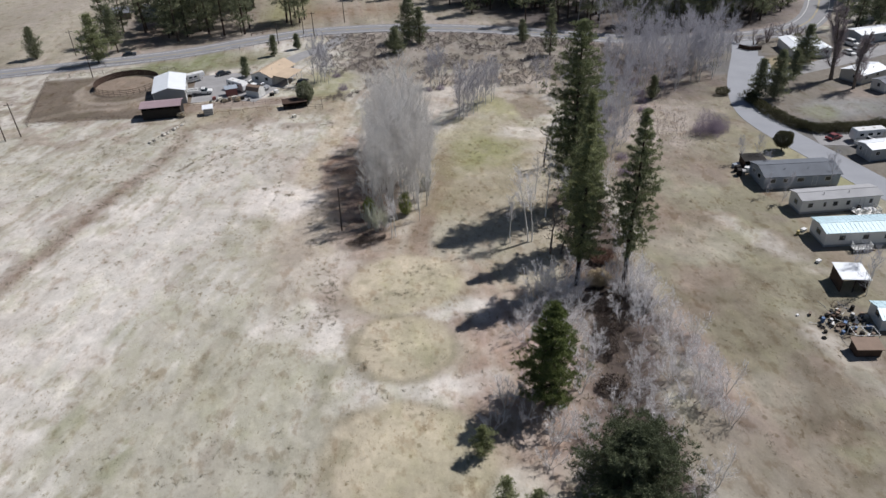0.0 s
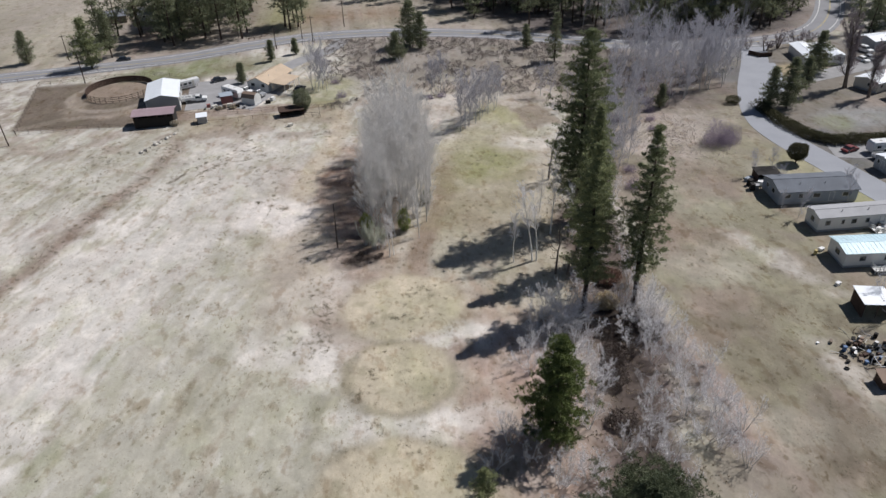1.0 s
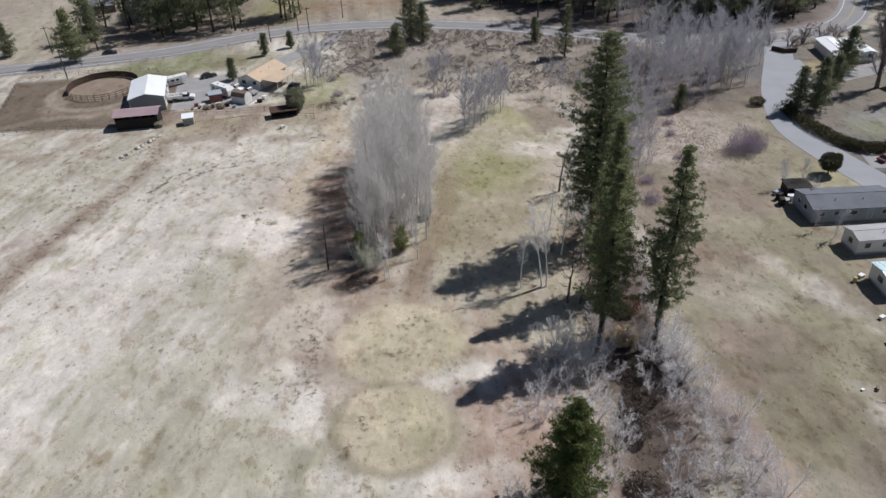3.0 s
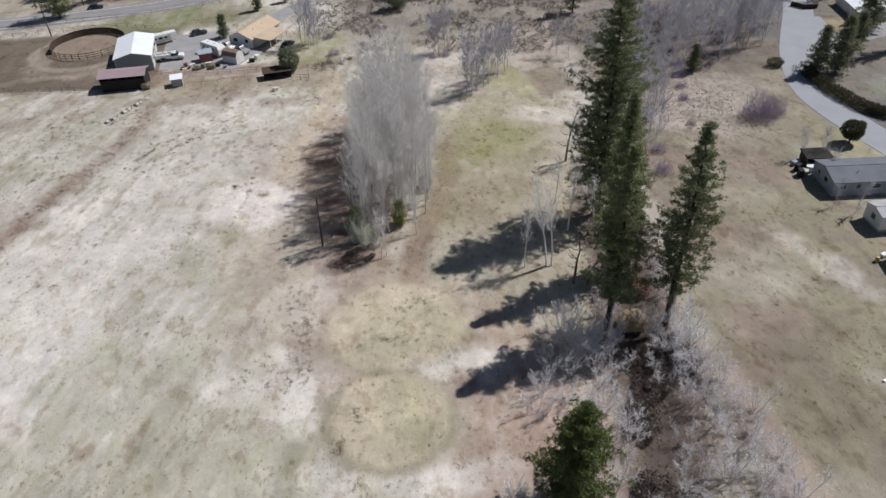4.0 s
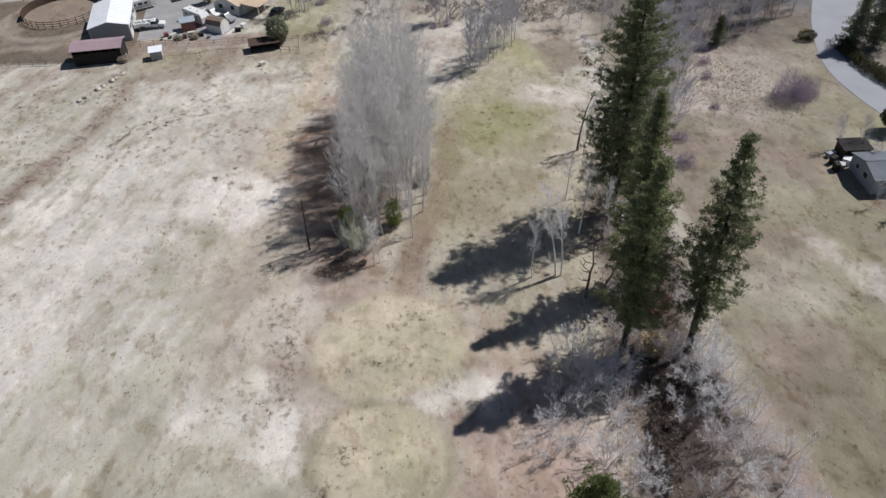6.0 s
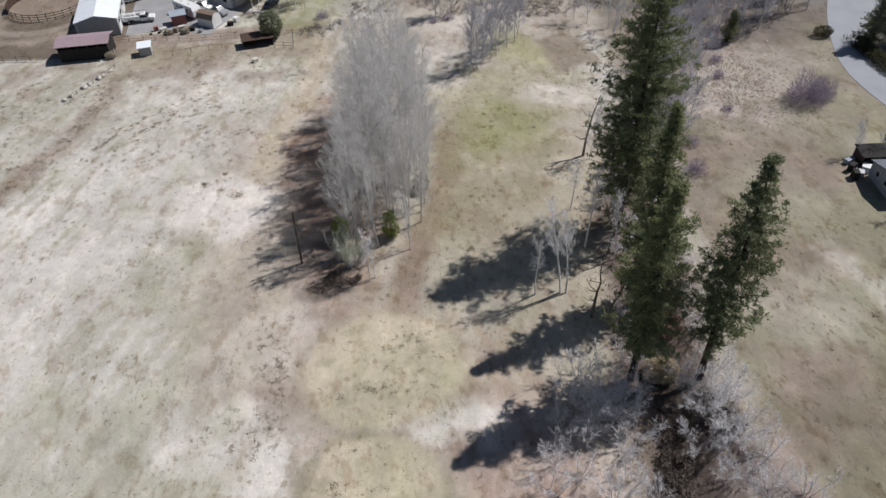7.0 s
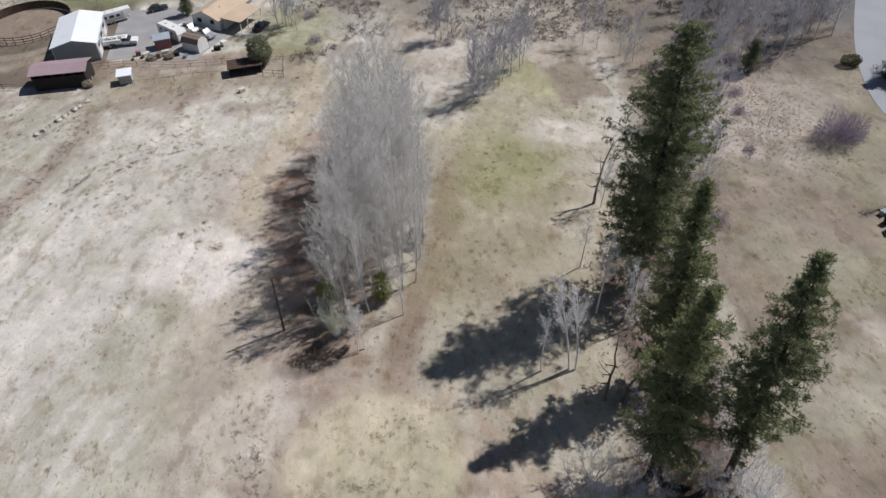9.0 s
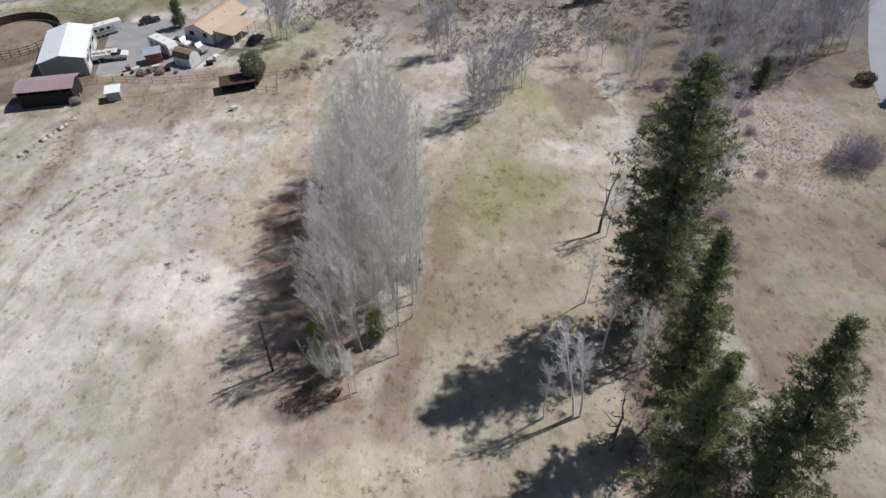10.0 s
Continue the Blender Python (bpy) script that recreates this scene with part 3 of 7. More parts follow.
        lay(TAN, spot(x, y, cx, cy, a - 0.1, b - 0.1, 0, 0.10, 0.16, 0.0), 0.92)
        lay((0.33, 0.315, 0.215), spot(x, y, cx + 2.0, cy - 1.5, a * 0.75, b * 0.7, 0, 0.8, 1.0), 0.6)
        lay((0.27, 0.25, 0.165), spot(x, y, cx, cy, a, b, 0, 0.2, 0.2, 0.0) * step(0.60, 0.68, fbm(x + 3, y + 61, 2.2, 3)), 0.5)
        lay((0.55, 0.49, 0.36), spot(x, y, cx + 1.0, cy + 2, a * 0.7, b * 0.5, 0, 0.7, 0.6), 0.5)
    # horse yard, lawns, verges
    pen = step(-91, -89.5, x + 0.14 * (y - 200)) * (1 - step(-46, -42, x)) * step(194, 196, y + 0.12 * (x + 60)) * (1 - step(234, 237, y))
    lay(DIRT, pen, 0.95)
    lay((0.30, 0.24, 0.19), pen * spot(x, y, -67.4, 224.6, 9.3, 9.3, 0, 0.1, 0.1, 0.2), 0.8)
    lay((0.38, 0.33, 0.28), pen * (1 - step(0.4, 1.8, np.abs(np.hypot(x + 68, y - 222) - 13) + 2 * (fbm(x, y, 4, 3) - 0.5))), 0.6)
    lay((0.36, 0.31, 0.26), pen * (1 - step(0.5, 2.2, polyline_distance(x, y, ((-90, 199), (-78, 205), (-66, 204), (-56, 210))) + 2 * (fbm(x + 5, y, 3, 3) - 0.5))), 0.6)
    lay((0.33, 0.28, 0.225), pen * spot(x, y, -78, 216, 3, 9, 10, 0.6, 0.7), 0.6)
    lay((0.30, 0.245, 0.195), pen * spot(x, y, -62, 206, 8, 4, 0, 0.6, 0.7), 0.5)
    lay((0.13, 0.11, 0.08), pen * spot(x, y, -80, 202, 9, 5, 0, 0.6, 0.7), 0.5)
    lay(BROWN, step(196, 198, y) * (1 - step(202, 204, y)) * step(-50, -46, x) * (1 - step(-4, 2, x)), 0.8)
    lay((0.20, 0.215, 0.115), spot(x, y, -46, 241.5, 27, 9, 6, 0.3), 0.9)
    lay((0.25, 0.21, 0.16), spot(x, y, -34, 243, 9, 5, 20, 0.6, 0.7), 0.6)
    lay(GREEN, spot(x, y, -6, 211, 9, 13, 0, 0.4), 0.7)
    lay(GREY_GREEN, spot(x, y, -90, 242, 26, 4, 0, 0.4), 0.3)
    lay((0.21, 0.18, 0.155), step(203, 222, y + 8 * (fbm(x, y, 12, 3) - 0.5)) * (1 - step(258, 264, y)) * step(-2, 6, x) * (1 - step(90, 110, x)), 0.7)
    lay((0.30, 0.25, 0.17), step(182, 190, y) * (1 - step(196, 197, y)) * step(-48, -40, x) * (1 - step(-6, 4, x)), 0.65)
    lay(BROWN, step(0.5, 0.62, fbm(x - 44, y + 31, 6, 4)) * step(168, 182, y) * (1 - step(196, 200, y)) * (1 - step(-8, 0, x)), 0.5)
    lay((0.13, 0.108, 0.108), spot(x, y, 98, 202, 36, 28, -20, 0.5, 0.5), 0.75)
    lay((0.25, 0.208, 0.18), spot(x, y, 76, 160, 18, 22, -20, 0.5, 0.5), 0.6)
    lay((0.50, 0.43, 0.385), spot(x, y, 77, 160, 8, 14, -24, 0.5, 0.9, 0.6), 0.75)
    lay((0.44, 0.395, 0.345), spot(x, y, 84, 164, 14, 8, 25, 0.5, 0.9, 0.7), 0.65)
    lay((0.29, 0.27, 0.19), spot(x, y, 92, 146, 9, 9, 0, 0.5, 0.6), 0.5)
    # beyond the highway
    beyond = step(4, 9, y - np.interp(x, HIGHWAY[:, 0], HIGHWAY[:, 1]))
    lay((0.35, 0.315, 0.25), beyond, 0.85)
    lay((0.24, 0.215, 0.165), beyond * step(0.5, 0.62, fbm(x + 21, y + 5, 9, 4)), 0.6)
    lay((0.42, 0.37, 0.33), beyond * step(0.56, 0.66, fbm(x - 21, y + 45, 7, 4)), 0.5)
    lay((0.33, 0.23, 0.18), beyond * spot(x, y, -70, 282, 6, 22, 0, 0.5, 0.5), 0.6)
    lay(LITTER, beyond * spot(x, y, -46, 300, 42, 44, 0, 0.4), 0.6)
    lay(GREEN, beyond * spot(x, y, -20, 305, 12, 24, 0, 0.4), 0.7)
    lay((0.25, 0.175, 0.125), beyond * spot(x, y, 4, 300, 22, 16, 0, 0.25, 0.2), 0.8)
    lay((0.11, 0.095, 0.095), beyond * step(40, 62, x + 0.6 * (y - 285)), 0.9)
    verge = 1 - step(6.0, 8.5, polyline_distance(x, y, HIGHWAY[::4]) + 1.6 * (fbm(x, y, 3, 3) - 0.5))
    lay((0.31, 0.265, 0.24), verge, 0.7)
    lay((0.26, 0.215, 0.185), step(-150, -96, x + 0.14 * (y - 200)) * (1 - step(-92, -90, x + 0.14 * (y - 200))) * step(190, 196, y) * (1 - step(236, 239, y)) * step(0.44, 0.56, fbm(x + 4, y + 4, 3, 4)), 0.6)
    # the park of mobile homes
    park = step(106, 112, x) * (1 - step(218, 224, y))
    lay((0.21, 0.19, 0.165), park, 0.9)
    lay((0.165, 0.165, 0.17), park * step(0.45, 0.62, fbm(x + 12, y + 70, 14, 4)), 0.7)
    lay(GREY_GREEN, step(86, 90, x) * (1 - park) * (1 - step(138, 142, y)), 0.5)
    lay((0.33, 0.31, 0.19), spot(x, y, 101, 138, 7, 6, 0, 0.3), 0.7)
    lay((0.29, 0.285, 0.16), spot(x, y, 103, 121, 3.5, 9, 6, 0.3), 0.8)
    lay((0.29, 0.29, 0.285), spot(x, y, 131, 160, 13, 7, 8, 0.4, 0.4), 0.85)
    lay((0.24, 0.25, 0.15), spot(x, y, 122, 157, 5, 5, 0, 0.5, 0.6), 0.7)
    lay((0.33, 0.27, 0.225), spot(x, y, 140, 168, 7, 5, 0, 0.5, 0.5), 0.6)
    lay((0.40, 0.33, 0.20), spot(x, y, 136, 196, 8, 7, 0, 0.3), 0.8)
    return np.clip(col * (0.86 + 0.28 * fbm(x + 70, y + 20, 4, 4))[..., None], 0, 1)


def spaced(fine0, fine1, step_size, reach):
    inner = np.arange(fine0, fine1 + 1e-6, step_size)
    grow = np.cumsum(1.2 * 1.35 ** np.arange(40))
    grow = grow[grow < reach]
    return np.concatenate([fine0 - grow[::-1], inner, fine1 + grow])


def build_ground():
    xs, ys = spaced(-100, 124, 0.62, 3200), spaced(44, 232, 0.62, 3600)
    gx, gy = np.meshgrid(xs, ys)
    zz = height(gx, gy)
    verts = np.stack([gx, gy, zz], axis=-1).reshape(-1, 3)
    nx, ny = len(xs), len(ys)
    i = np.arange(nx * ny).reshape(ny, nx)
    quads = np.stack([i[:-1, :-1], i[:-1, 1:], i[1:, 1:], i[1:, :-1]], axis=-1).reshape(-1, 4)
    me = bpy.data.meshes.new("ground")
    me.vertices.add(len(verts))
    me.vertices.foreach_set("co", verts.ravel())
    me.loops.add(quads.size)
    me.loops.foreach_set("vertex_index", quads.ravel())
    me.polygons.add(len(quads))
    me.polygons.foreach_set("loop_start", np.arange(len(quads)) * 4)
    me.polygons.foreach_set("loop_total", np.full(len(quads), 4))
    me.polygons.foreach_set("use_smooth", np.ones(len(quads), bool))
    me.update(calc_edges=True)
    col = np.ones((len(verts), 4))
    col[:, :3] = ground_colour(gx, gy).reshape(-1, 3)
    at = me.color_attributes.new("soil_and_shade", "FLOAT_COLOR", "POINT")
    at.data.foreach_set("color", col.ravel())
    me.materials.append(M_GROUND)
    return tagged(new("ground", me), "dry pale spring grassland with bleached patches and old round greens", "ground", kind="structure")


build_ground()


def strip(line, left, right, z, thick=0.05, first=0, last=None):
    """A band along a line, between two offsets from it."""
    p = np.asarray(line)[first:last]
    d = np.gradient(p, axis=0)
    d /= np.linalg.norm(d, axis=1, keepdims=True)
    nrm = np.stack([-d[:, 1], d[:, 0]], axis=1)
    a, b = p + nrm * left, p + nrm * right
    v, f, n = [], [], len(p)
    for q, zz in ((a, z), (b, z), (a, z - thick), (b, z - thick)):
        v += [(x, y, zz) for x, y in q]
    for k in range(n - 1):
        f += [(k, n + k, n + k + 1, k + 1), (k, k + 1, 2 * n + k + 1, 2 * n + k), (n + k, 3 * n + k, 3 * n + k + 1, n + k + 1)]
    g = Geo()
    g.add(v, f)
    return g


single("road", strip(HIGHWAY, -5.3, 5.3, 0.07, 0.1), M_HIGHWAY, "grey two-lane asphalt highway curving past the field", "road", kind="structure")
for off in (-3.75, 3.75):
    single("road_edge_line", strip(HIGHWAY, off - 0.09, off + 0.09, 0.08, 0.006), M_LINE, "worn white edge line painted on the highway", "road marking", kind="structure")
for off in (-0.17, 0.17):
    single("road_centre_line", strip(HIGHWAY, off - 0.07, off + 0.07, 0.08, 0.006), M_YELLOW, "worn yellow centre line painted on the highway", "road marking", kind="structure")
single("lane", strip(LANE, -4.0, 4.0, 0.05, 0.08), M_ASPHALT, "pale grey asphalt lane into the mobile home park", "lane", kind="structure")
single("lane", strip(smooth_line([(117.5, 181), (122.0, 189), (126.0, 197), (128.4, 205)]), -4.4, 4.0, 0.056, 0.08), M_ASPHALT, "pale grey asphalt apron where lane and drive meet", "lane", kind="structure")
single("driveway", strip(smooth_line([(117, 186.4), (124, 187), (138, 190), (158, 196), (185, 205)]), -3.4, 3.4, 0.04, 0.06), M_GRAVEL, "grey gravel drive between the parked homes", "driveway", kind="structure")
single("driveway", strip(smooth_line([(111.5, 143), (122, 140), (135, 138), (160, 136)]), -4, 4, 0.04, 0.06), M_GRAVEL, "grey gravel drive beside the parked trailers", "driveway", kind="structure")
single("yard", strip(smooth_line([(-46.2, 216), (-38, 216.5), (-30, 215.5), (-21, 211)]), -12, 12, 0.03, 0.05), M_GRAVEL, "grey gravel yard of the horse property", "yard", kind="structure")
single("driveway", strip(smooth_line([(-27, 222), (-22, 231), (-14, 242), (-4, 252), (1, 264)]), -3, 3, 0.035, 0.05), M_GRAVEL, "gravel drive from the yard up to the highway", "driveway", kind="structure")


# ---- trees ----
def unit(v):
    return v / (np.linalg.norm(v, axis=-1, keepdims=True) + 1e-9)


def needle_tufts(geo, centres, size, blades, gen, up=0.35):
    """Sprays of needles round each centre."""
    n = len(centres)
    c = np.repeat(np.asarray(centres), blades, axis=0)
    s = np.repeat(np.asarray(size), blades)[:, None]
    d = gen.normal(size=(n * blades, 3))
    d[:, 2] += up
    d = unit(d)
    side = unit(np.cross(d, gen.normal(size=d.shape)))
    start = c + d * s * 0.1
    tip = c + d * s * gen.uniform(0.7, 1.15, (n * blades, 1))
    w = side * s * 0.12
    geo.tris(np.stack([start + w, start - w, tip], axis=1))


def pine_parts(seed, tall, radius, crown_from, limbs, tufts, tuft_size, blades, trunk_r, shape=0.8, lean=(0, 0), sides=7):
    """Trunk with limbs in uneven whorls, and the crown of needle pads along the limbs, of one pine."""
    gen = np.random.default_rng(seed)
    wood, crown = Geo(), Geo()
    zs = np.linspace(-0.4, tall * 0.97, 9)
    bend = np.cumsum(gen.normal(0, 0.06, (9, 2)), axis=0) + np.outer(np.linspace(0, 1, 9), lean)
    spine = np.column_stack([bend, zs])
    wood.tube(spine, [trunk_r * (1.25 if k == 0 else (1 - k / 8) ** 0.8 + 0.06) for k in range(9)], sides, True)
    centres, sizes = [], []
    whorls = max(5, limbs // 6)
    phase, wave = gen.uniform(0, 6.3, 3), gen.uniform(0.3, 0.9)
    per_pad = max(6, int(tufts / 3.4))
    for k in range(limbs):
        w = k // 6
        f = min(0.995, max(0.0, (w + 0.5 + gen.normal(0, 0.2)) / whorls))
        if gen.random() < 0.1 and f < 0.9:
            continue
        z = tall * (crown_from + (1 - crown_from) * f ** 0.95)
        prof = (math.sin(math.pi * min(1, 0.22 + 0.78 * f)) ** 0.55) * (1 - f) ** (0.55 * shape) * 1.12 + 0.05
        if f < 0.12:
            prof *= 0.5 + gen.random() * 0.5
        a = (k % 6) * 1.047 + w * 0.62 + gen.normal(0, 0.28)
        uneven = 1 + 0.16 * math.sin(2 * a + w * wave + phase[0]) + 0.14 * math.sin(w * 0.8 + phase[1])
        reach = radius * prof * uneven * gen.uniform(0.7, 1.12)
        base = np.array([np.interp(z, zs, spine[:, 0]), np.interp(z, zs, spine[:, 1]), z])
        out = np.array([math.cos(a), math.sin(a), 0])
        droop = gen.uniform(-0.34, -0.05) + 0.6 * f
        pts = [base, base + out * reach * 0.5 + (0, 0, reach * droop * 0.35), base + out * reach + (0, 0, reach * droop * 0.75 + 0.16 * reach)]
        wood.tube(pts, [0.03 + trunk_r * 0.16 * (1 - f), 0.03 + trunk_r * 0.08 * (1 - f), 0.015], 4)
        pads = max(2, int(round(reach / (tuft_size * 1.35))))
        u = np.clip(0.16 + 0.84 * (np.arange(pads) + gen.random(pads)) / pads, 0, 1.02)
        p = np.where(u[:, None] < 0.5, pts[0] + (pts[1] - pts[0]) * (u / 0.5)[:, None], pts[1] + (pts[2] - pts[1]) * ((u - 0.5) / 0.5)[:, None])
        side = np.array([-out[1], out[0], 0])
        p = p + side * (gen.normal(0, 0.16, pads) * (0.3 + u) * reach)[:, None] + (0, 0, 0.12)
        flat = np.array([1.0, 1.0, 0.42]) * tuft_size
        centres.append(np.repeat(p, per_pad, axis=0) + gen.normal(0, 0.56, (per_pad * pads, 3)) * flat)
        sizes.append(np.full(per_pad * pads, tuft_size) * gen.uniform(0.45, 0.9, per_pad * pads))
    needle_tufts(crown, np.concatenate(centres), np.concatenate(sizes), blades, gen, 0.6)
    return wood, crown


def pine(x, y, label, *, needles, group="", category="pine tree", seed=0, tall=30, radius=5, crown_from=0.15, limbs=120, tufts=24, tuft_size=0.5, blades=7, trunk_r=0.4, shape=0.8, lean=(0, 0), name="pine_tree"):
    t = thing(name, x, y, 0, label, category, group)
    wood, crown = pine_parts(seed, tall, radius, crown_from, limbs, tufts, tuft_size, blades, trunk_r, shape, lean)
    part("trunk", wood, M_BARK, t)
    part("crown", crown, needles, t)
    return t


BIG = "tall pines along the ditch"
pine(43.4, 123.6, "tall dark ponderosa pine with a full rounded crown", needles=M_NEEDLE_SHADE, group=BIG, seed=11, tall=38.2, radius=5.3, crown_from=0.10, limbs=228, tufts=64, tuft_size=0.55, blades=6, trunk_r=0.55, shape=0.18)
pine(40.7, 107.5, "tall slender pine with lighter green needles", needles=M_NEEDLE, group=BIG, seed=12, tall=30.5, radius=3.5, crown_from=0.14, limbs=180, tufts=60, tuft_size=0.5, blades=7, trunk_r=0.42, shape=0.8)
pine(36.0, 95.7, "tall pine with a bare lower trunk by the ditch", needles=M_NEEDLE, group=BIG, seed=13, tall=29.5, radius=4.1, crown_from=0.19, limbs=168, tufts=60, tuft_size=0.5, blades=7, trunk_r=0.4, shape=0.75)
pine(44.3, 94.6, "ragged dark pine with a bare trunk and open crown", needles=M_NEEDLE_SHADE, group=BIG, seed=14, tall=31, radius=4.1, crown_from=0.21, limbs=132, tufts=58, tuft_size=0.5, blades=7, trunk_r=0.42, shape=0.78, lean=(1.0, 1.8))
pine(23.6, 68.8, "dense green young pine with a full crown", needles=M_NEEDLE_BRIGHT, group=BIG, seed=15, tall=17.0, radius=4.5, crown_from=0.06, limbs=144, tufts=64, tuft_size=0.5, blades=7, trunk_r=0.3, shape=0.75)
pine(27.9, 49.8, "broad dark green pine with a rounded bushy crown", needles=M_NEEDLE_DEEP, group=BIG, seed=16, tall=13.8, radius=6.6, crown_from=0.12, limbs=180, tufts=70, tuft_size=0.55, blades=6, trunk_r=0.4, shape=0.5)
for x, y, h, r, s in ((13.2, 50.5, 8, 2.0, 21), (16.2, 49.2, 7.2, 2.0, 22), (12.4, 61.5, 5.0, 1.6, 23)):
    pine(x, y, "small young pine with grey-green needles", needles=M_NEEDLE, seed=s, tall=h, radius=r, crown_from=0.06, limbs=60, tufts=36, tuft_size=0.34, blades=8, trunk_r=0.12, shape=0.7)


def sprouts(gen, base, tip, count, ratio, spread, pull, low):
    """Shoots from many straight limbs at once: their starts and tips."""
    n = len(base)
    d = np.repeat(tip - base, count, axis=0)
    length = np.linalg.norm(d, axis=1, keepdims=True)
    d = d / length
    u = low + (1 - low) * (np.tile(np.arange(count), n) + gen.random(n * count))[:, None] / count
    at = np.repeat(base, count, axis=0) + d * length * u
    a = np.radians(spread * gen.uniform(0.5, 1.35, (n * count, 1)))
    aim = unit(d * np.cos(a) + unit(np.cross(d, gen.normal(size=d.shape))) * np.sin(a) + np.array([0, 0, pull]))
    return at, at + aim * length * ratio * (1.15 - 0.7 * u) * gen.uniform(0.65, 1.3, (n * count, 1))


def bare_parts(seed, tall, r, plan, stems=1, splay=0.0, twig_r=0.012, low=0.24, full=0.0):
    """Trunks with limbs, and a crown of branches and twigs. plan, for limbs, branches and twigs: (count, length ratio, spread in degrees, upward pull); a fourth row adds the finest twigs. full: 0 tapers to the top, 1 is round."""
    gen = np.random.default_rng(seed)
    wood, crown = Geo(), Geo()
    limb_a, limb_b = [], []
    for k in range(stems):
        a, lean = k * 2.399 + gen.uniform(-0.5, 0.5), splay * gen.uniform(0.3, 1.1)
        d = unit(np.array([math.cos(a) * lean, math.sin(a) * lean, 1.0]))
        long = tall * (1 if stems == 1 else gen.uniform(0.6, 1.0))
        pts = [np.array([math.cos(a), math.sin(a), 0]) * (0 if stems == 1 else gen.uniform(0.05, 0.6)) - (0, 0, 0.3)]
        for _ in range(5):
            d = unit(d + gen.normal(0, 0.05, 3) + np.array([0, 0, plan[0][3] * 0.2]))
            pts.append(pts[-1] + d * long / 5)
        pts = np.array(pts)
        wood.tube(pts, r * np.array([1.15, 0.9, 0.72, 0.52, 0.32, 0.12]), 6)
        count, ratio, spread, pull = plan[0]
        u = low + (0.98 - low) * (np.arange(count) + gen.random(count)) / count
        at = np.stack([np.interp(u * 5, np.arange(6), pts[:, j]) for j in range(3)], axis=1)
        for q, v in zip(at, u):
            s = unit(np.cross(d, gen.normal(size=3)))
            w = radians(spread * gen.uniform(0.6, 1.3))
            aim = unit(d * math.cos(w) + s * math.sin(w) + np.array([0, 0, pull]))
            size = long * ratio * ((1 - full) * (1.15 - 0.8 * v) + full * (0.3 + 0.75 * math.sin(math.pi * min(1, v * 1.02)))) * gen.uniform(0.7, 1.25)
            mid = q + aim * size * 0.5
            end = mid + unit(aim + np.array([0, 0, pull]) + gen.normal(0, 0.1, 3)) * size * 0.5
            thick = max(0.012, r * 0.22 * (1.1 - 0.8 * v))
            wood.tube([q, mid, end], [thick, thick * 0.65, thick * 0.2], 4)
            limb_a += [q, mid]
            limb_b += [mid, end]
    base, tip = np.array(limb_a), np.array(limb_b)
    count, ratio, spread, pull = plan[1]
    base, tip = sprouts(gen, base, tip, count, ratio, spread, pull, 0.05)
    crown.slivers(base, tip, twig_r * 1.5, gen)
    count, ratio, spread, pull = plan[2]
    base, tip = sprouts(gen, base, tip, count, ratio, spread, pull, 0.1)
    crown.slivers(base, tip, twig_r, gen)
    if len(plan) > 3:
        count, ratio, spread, pull = plan[3]
        base, tip = sprouts(gen, base, tip, count, ratio, spread, pull, 0.1)
        crown.slivers(base, tip, twig_r * 0.8, gen)
    return wood, crown


def bare_master(name, x, y, label, category, group, parts, bark, twig):
    t = thing(name, x, y, 0, label, category, group)
    part("trunk", parts[0], bark, t)
    part("crown", parts[1], twig, t)
    return t


def scatter(masters, spots, gen, low=0.85, high=1.1, of=None):
    """Copies of the masters at the spots; the masters take the first ones, unless they already stand."""
    kinds = of or masters
    for k, (x, y, s) in enumerate(spots):
        m = pose(x, y, gz(x, y), gen.normal(0, 1.5), gen.normal(0, 1.5), gen.uniform(0, 360)) @ Matrix.Scale(s * gen.uniform(low, high), 4)
        if k < len(masters):
            masters[k].matrix_basis = m
        else:
            copy_thing(kinds[int(gen.integers(len(kinds)))], m).scale = m.to_scale()


def free_spots(gen, n, inside, box, gap):
    """n spots in a box (x0, x1, y0, y1) for which inside() holds, at least gap apart."""
    out = []
    for _ in range(n * 60):
        x, y = gen.uniform(box[0], box[1]), gen.uniform(box[2], box[3])
        if inside(x, y) and all((x - a) ** 2 + (y - b) ** 2 > gap * gap for a, b in out):
            out.append((x, y))
            if len(out) == n:
                break
    return out


# the grove of bare aspens: a long narrow strip
gen = np.random.default_rng(31)
GROVE_PLAN = [(24, 0.27, 34, 0.2), (5, 0.85, 33, 0.2), (7, 0.62, 34, 0.16), (2, 0.85, 32, 0.12)]
masters = [bare_master("aspen_tree", 8, 130, "slender bare grey aspen tree in a dense grove", "aspen tree", "grove of bare aspens", bare_parts(40 + k, 18.5 + k % 3, 0.13, GROVE_PLAN, twig_r=0.0135, low=0.09, full=0.75), M_GREYBARK, M_TWIG) for k in range(6)]


def in_grove(x, y):
    mid, half = np.interp(y, [117, 128, 145, 165], [5, 8.0, 10.8, 11.5]), np.interp(y, [115, 122, 140, 166], [1.8, 5.2, 7.2, 6.0])
    return y > 122.5 and abs(x - mid) < half


def grove_scale(x, y):
    mid, half = np.interp(y, [117, 128, 145, 165], [5, 8.0, 10.8, 11.5]), np.interp(y, [115, 122, 140, 166], [1.8, 5.2, 7.2, 6.0])
    return (0.62 + 0.38 * step(117, 130, y)) * (1 - 0.18 * abs((x - mid) / half) ** 2)


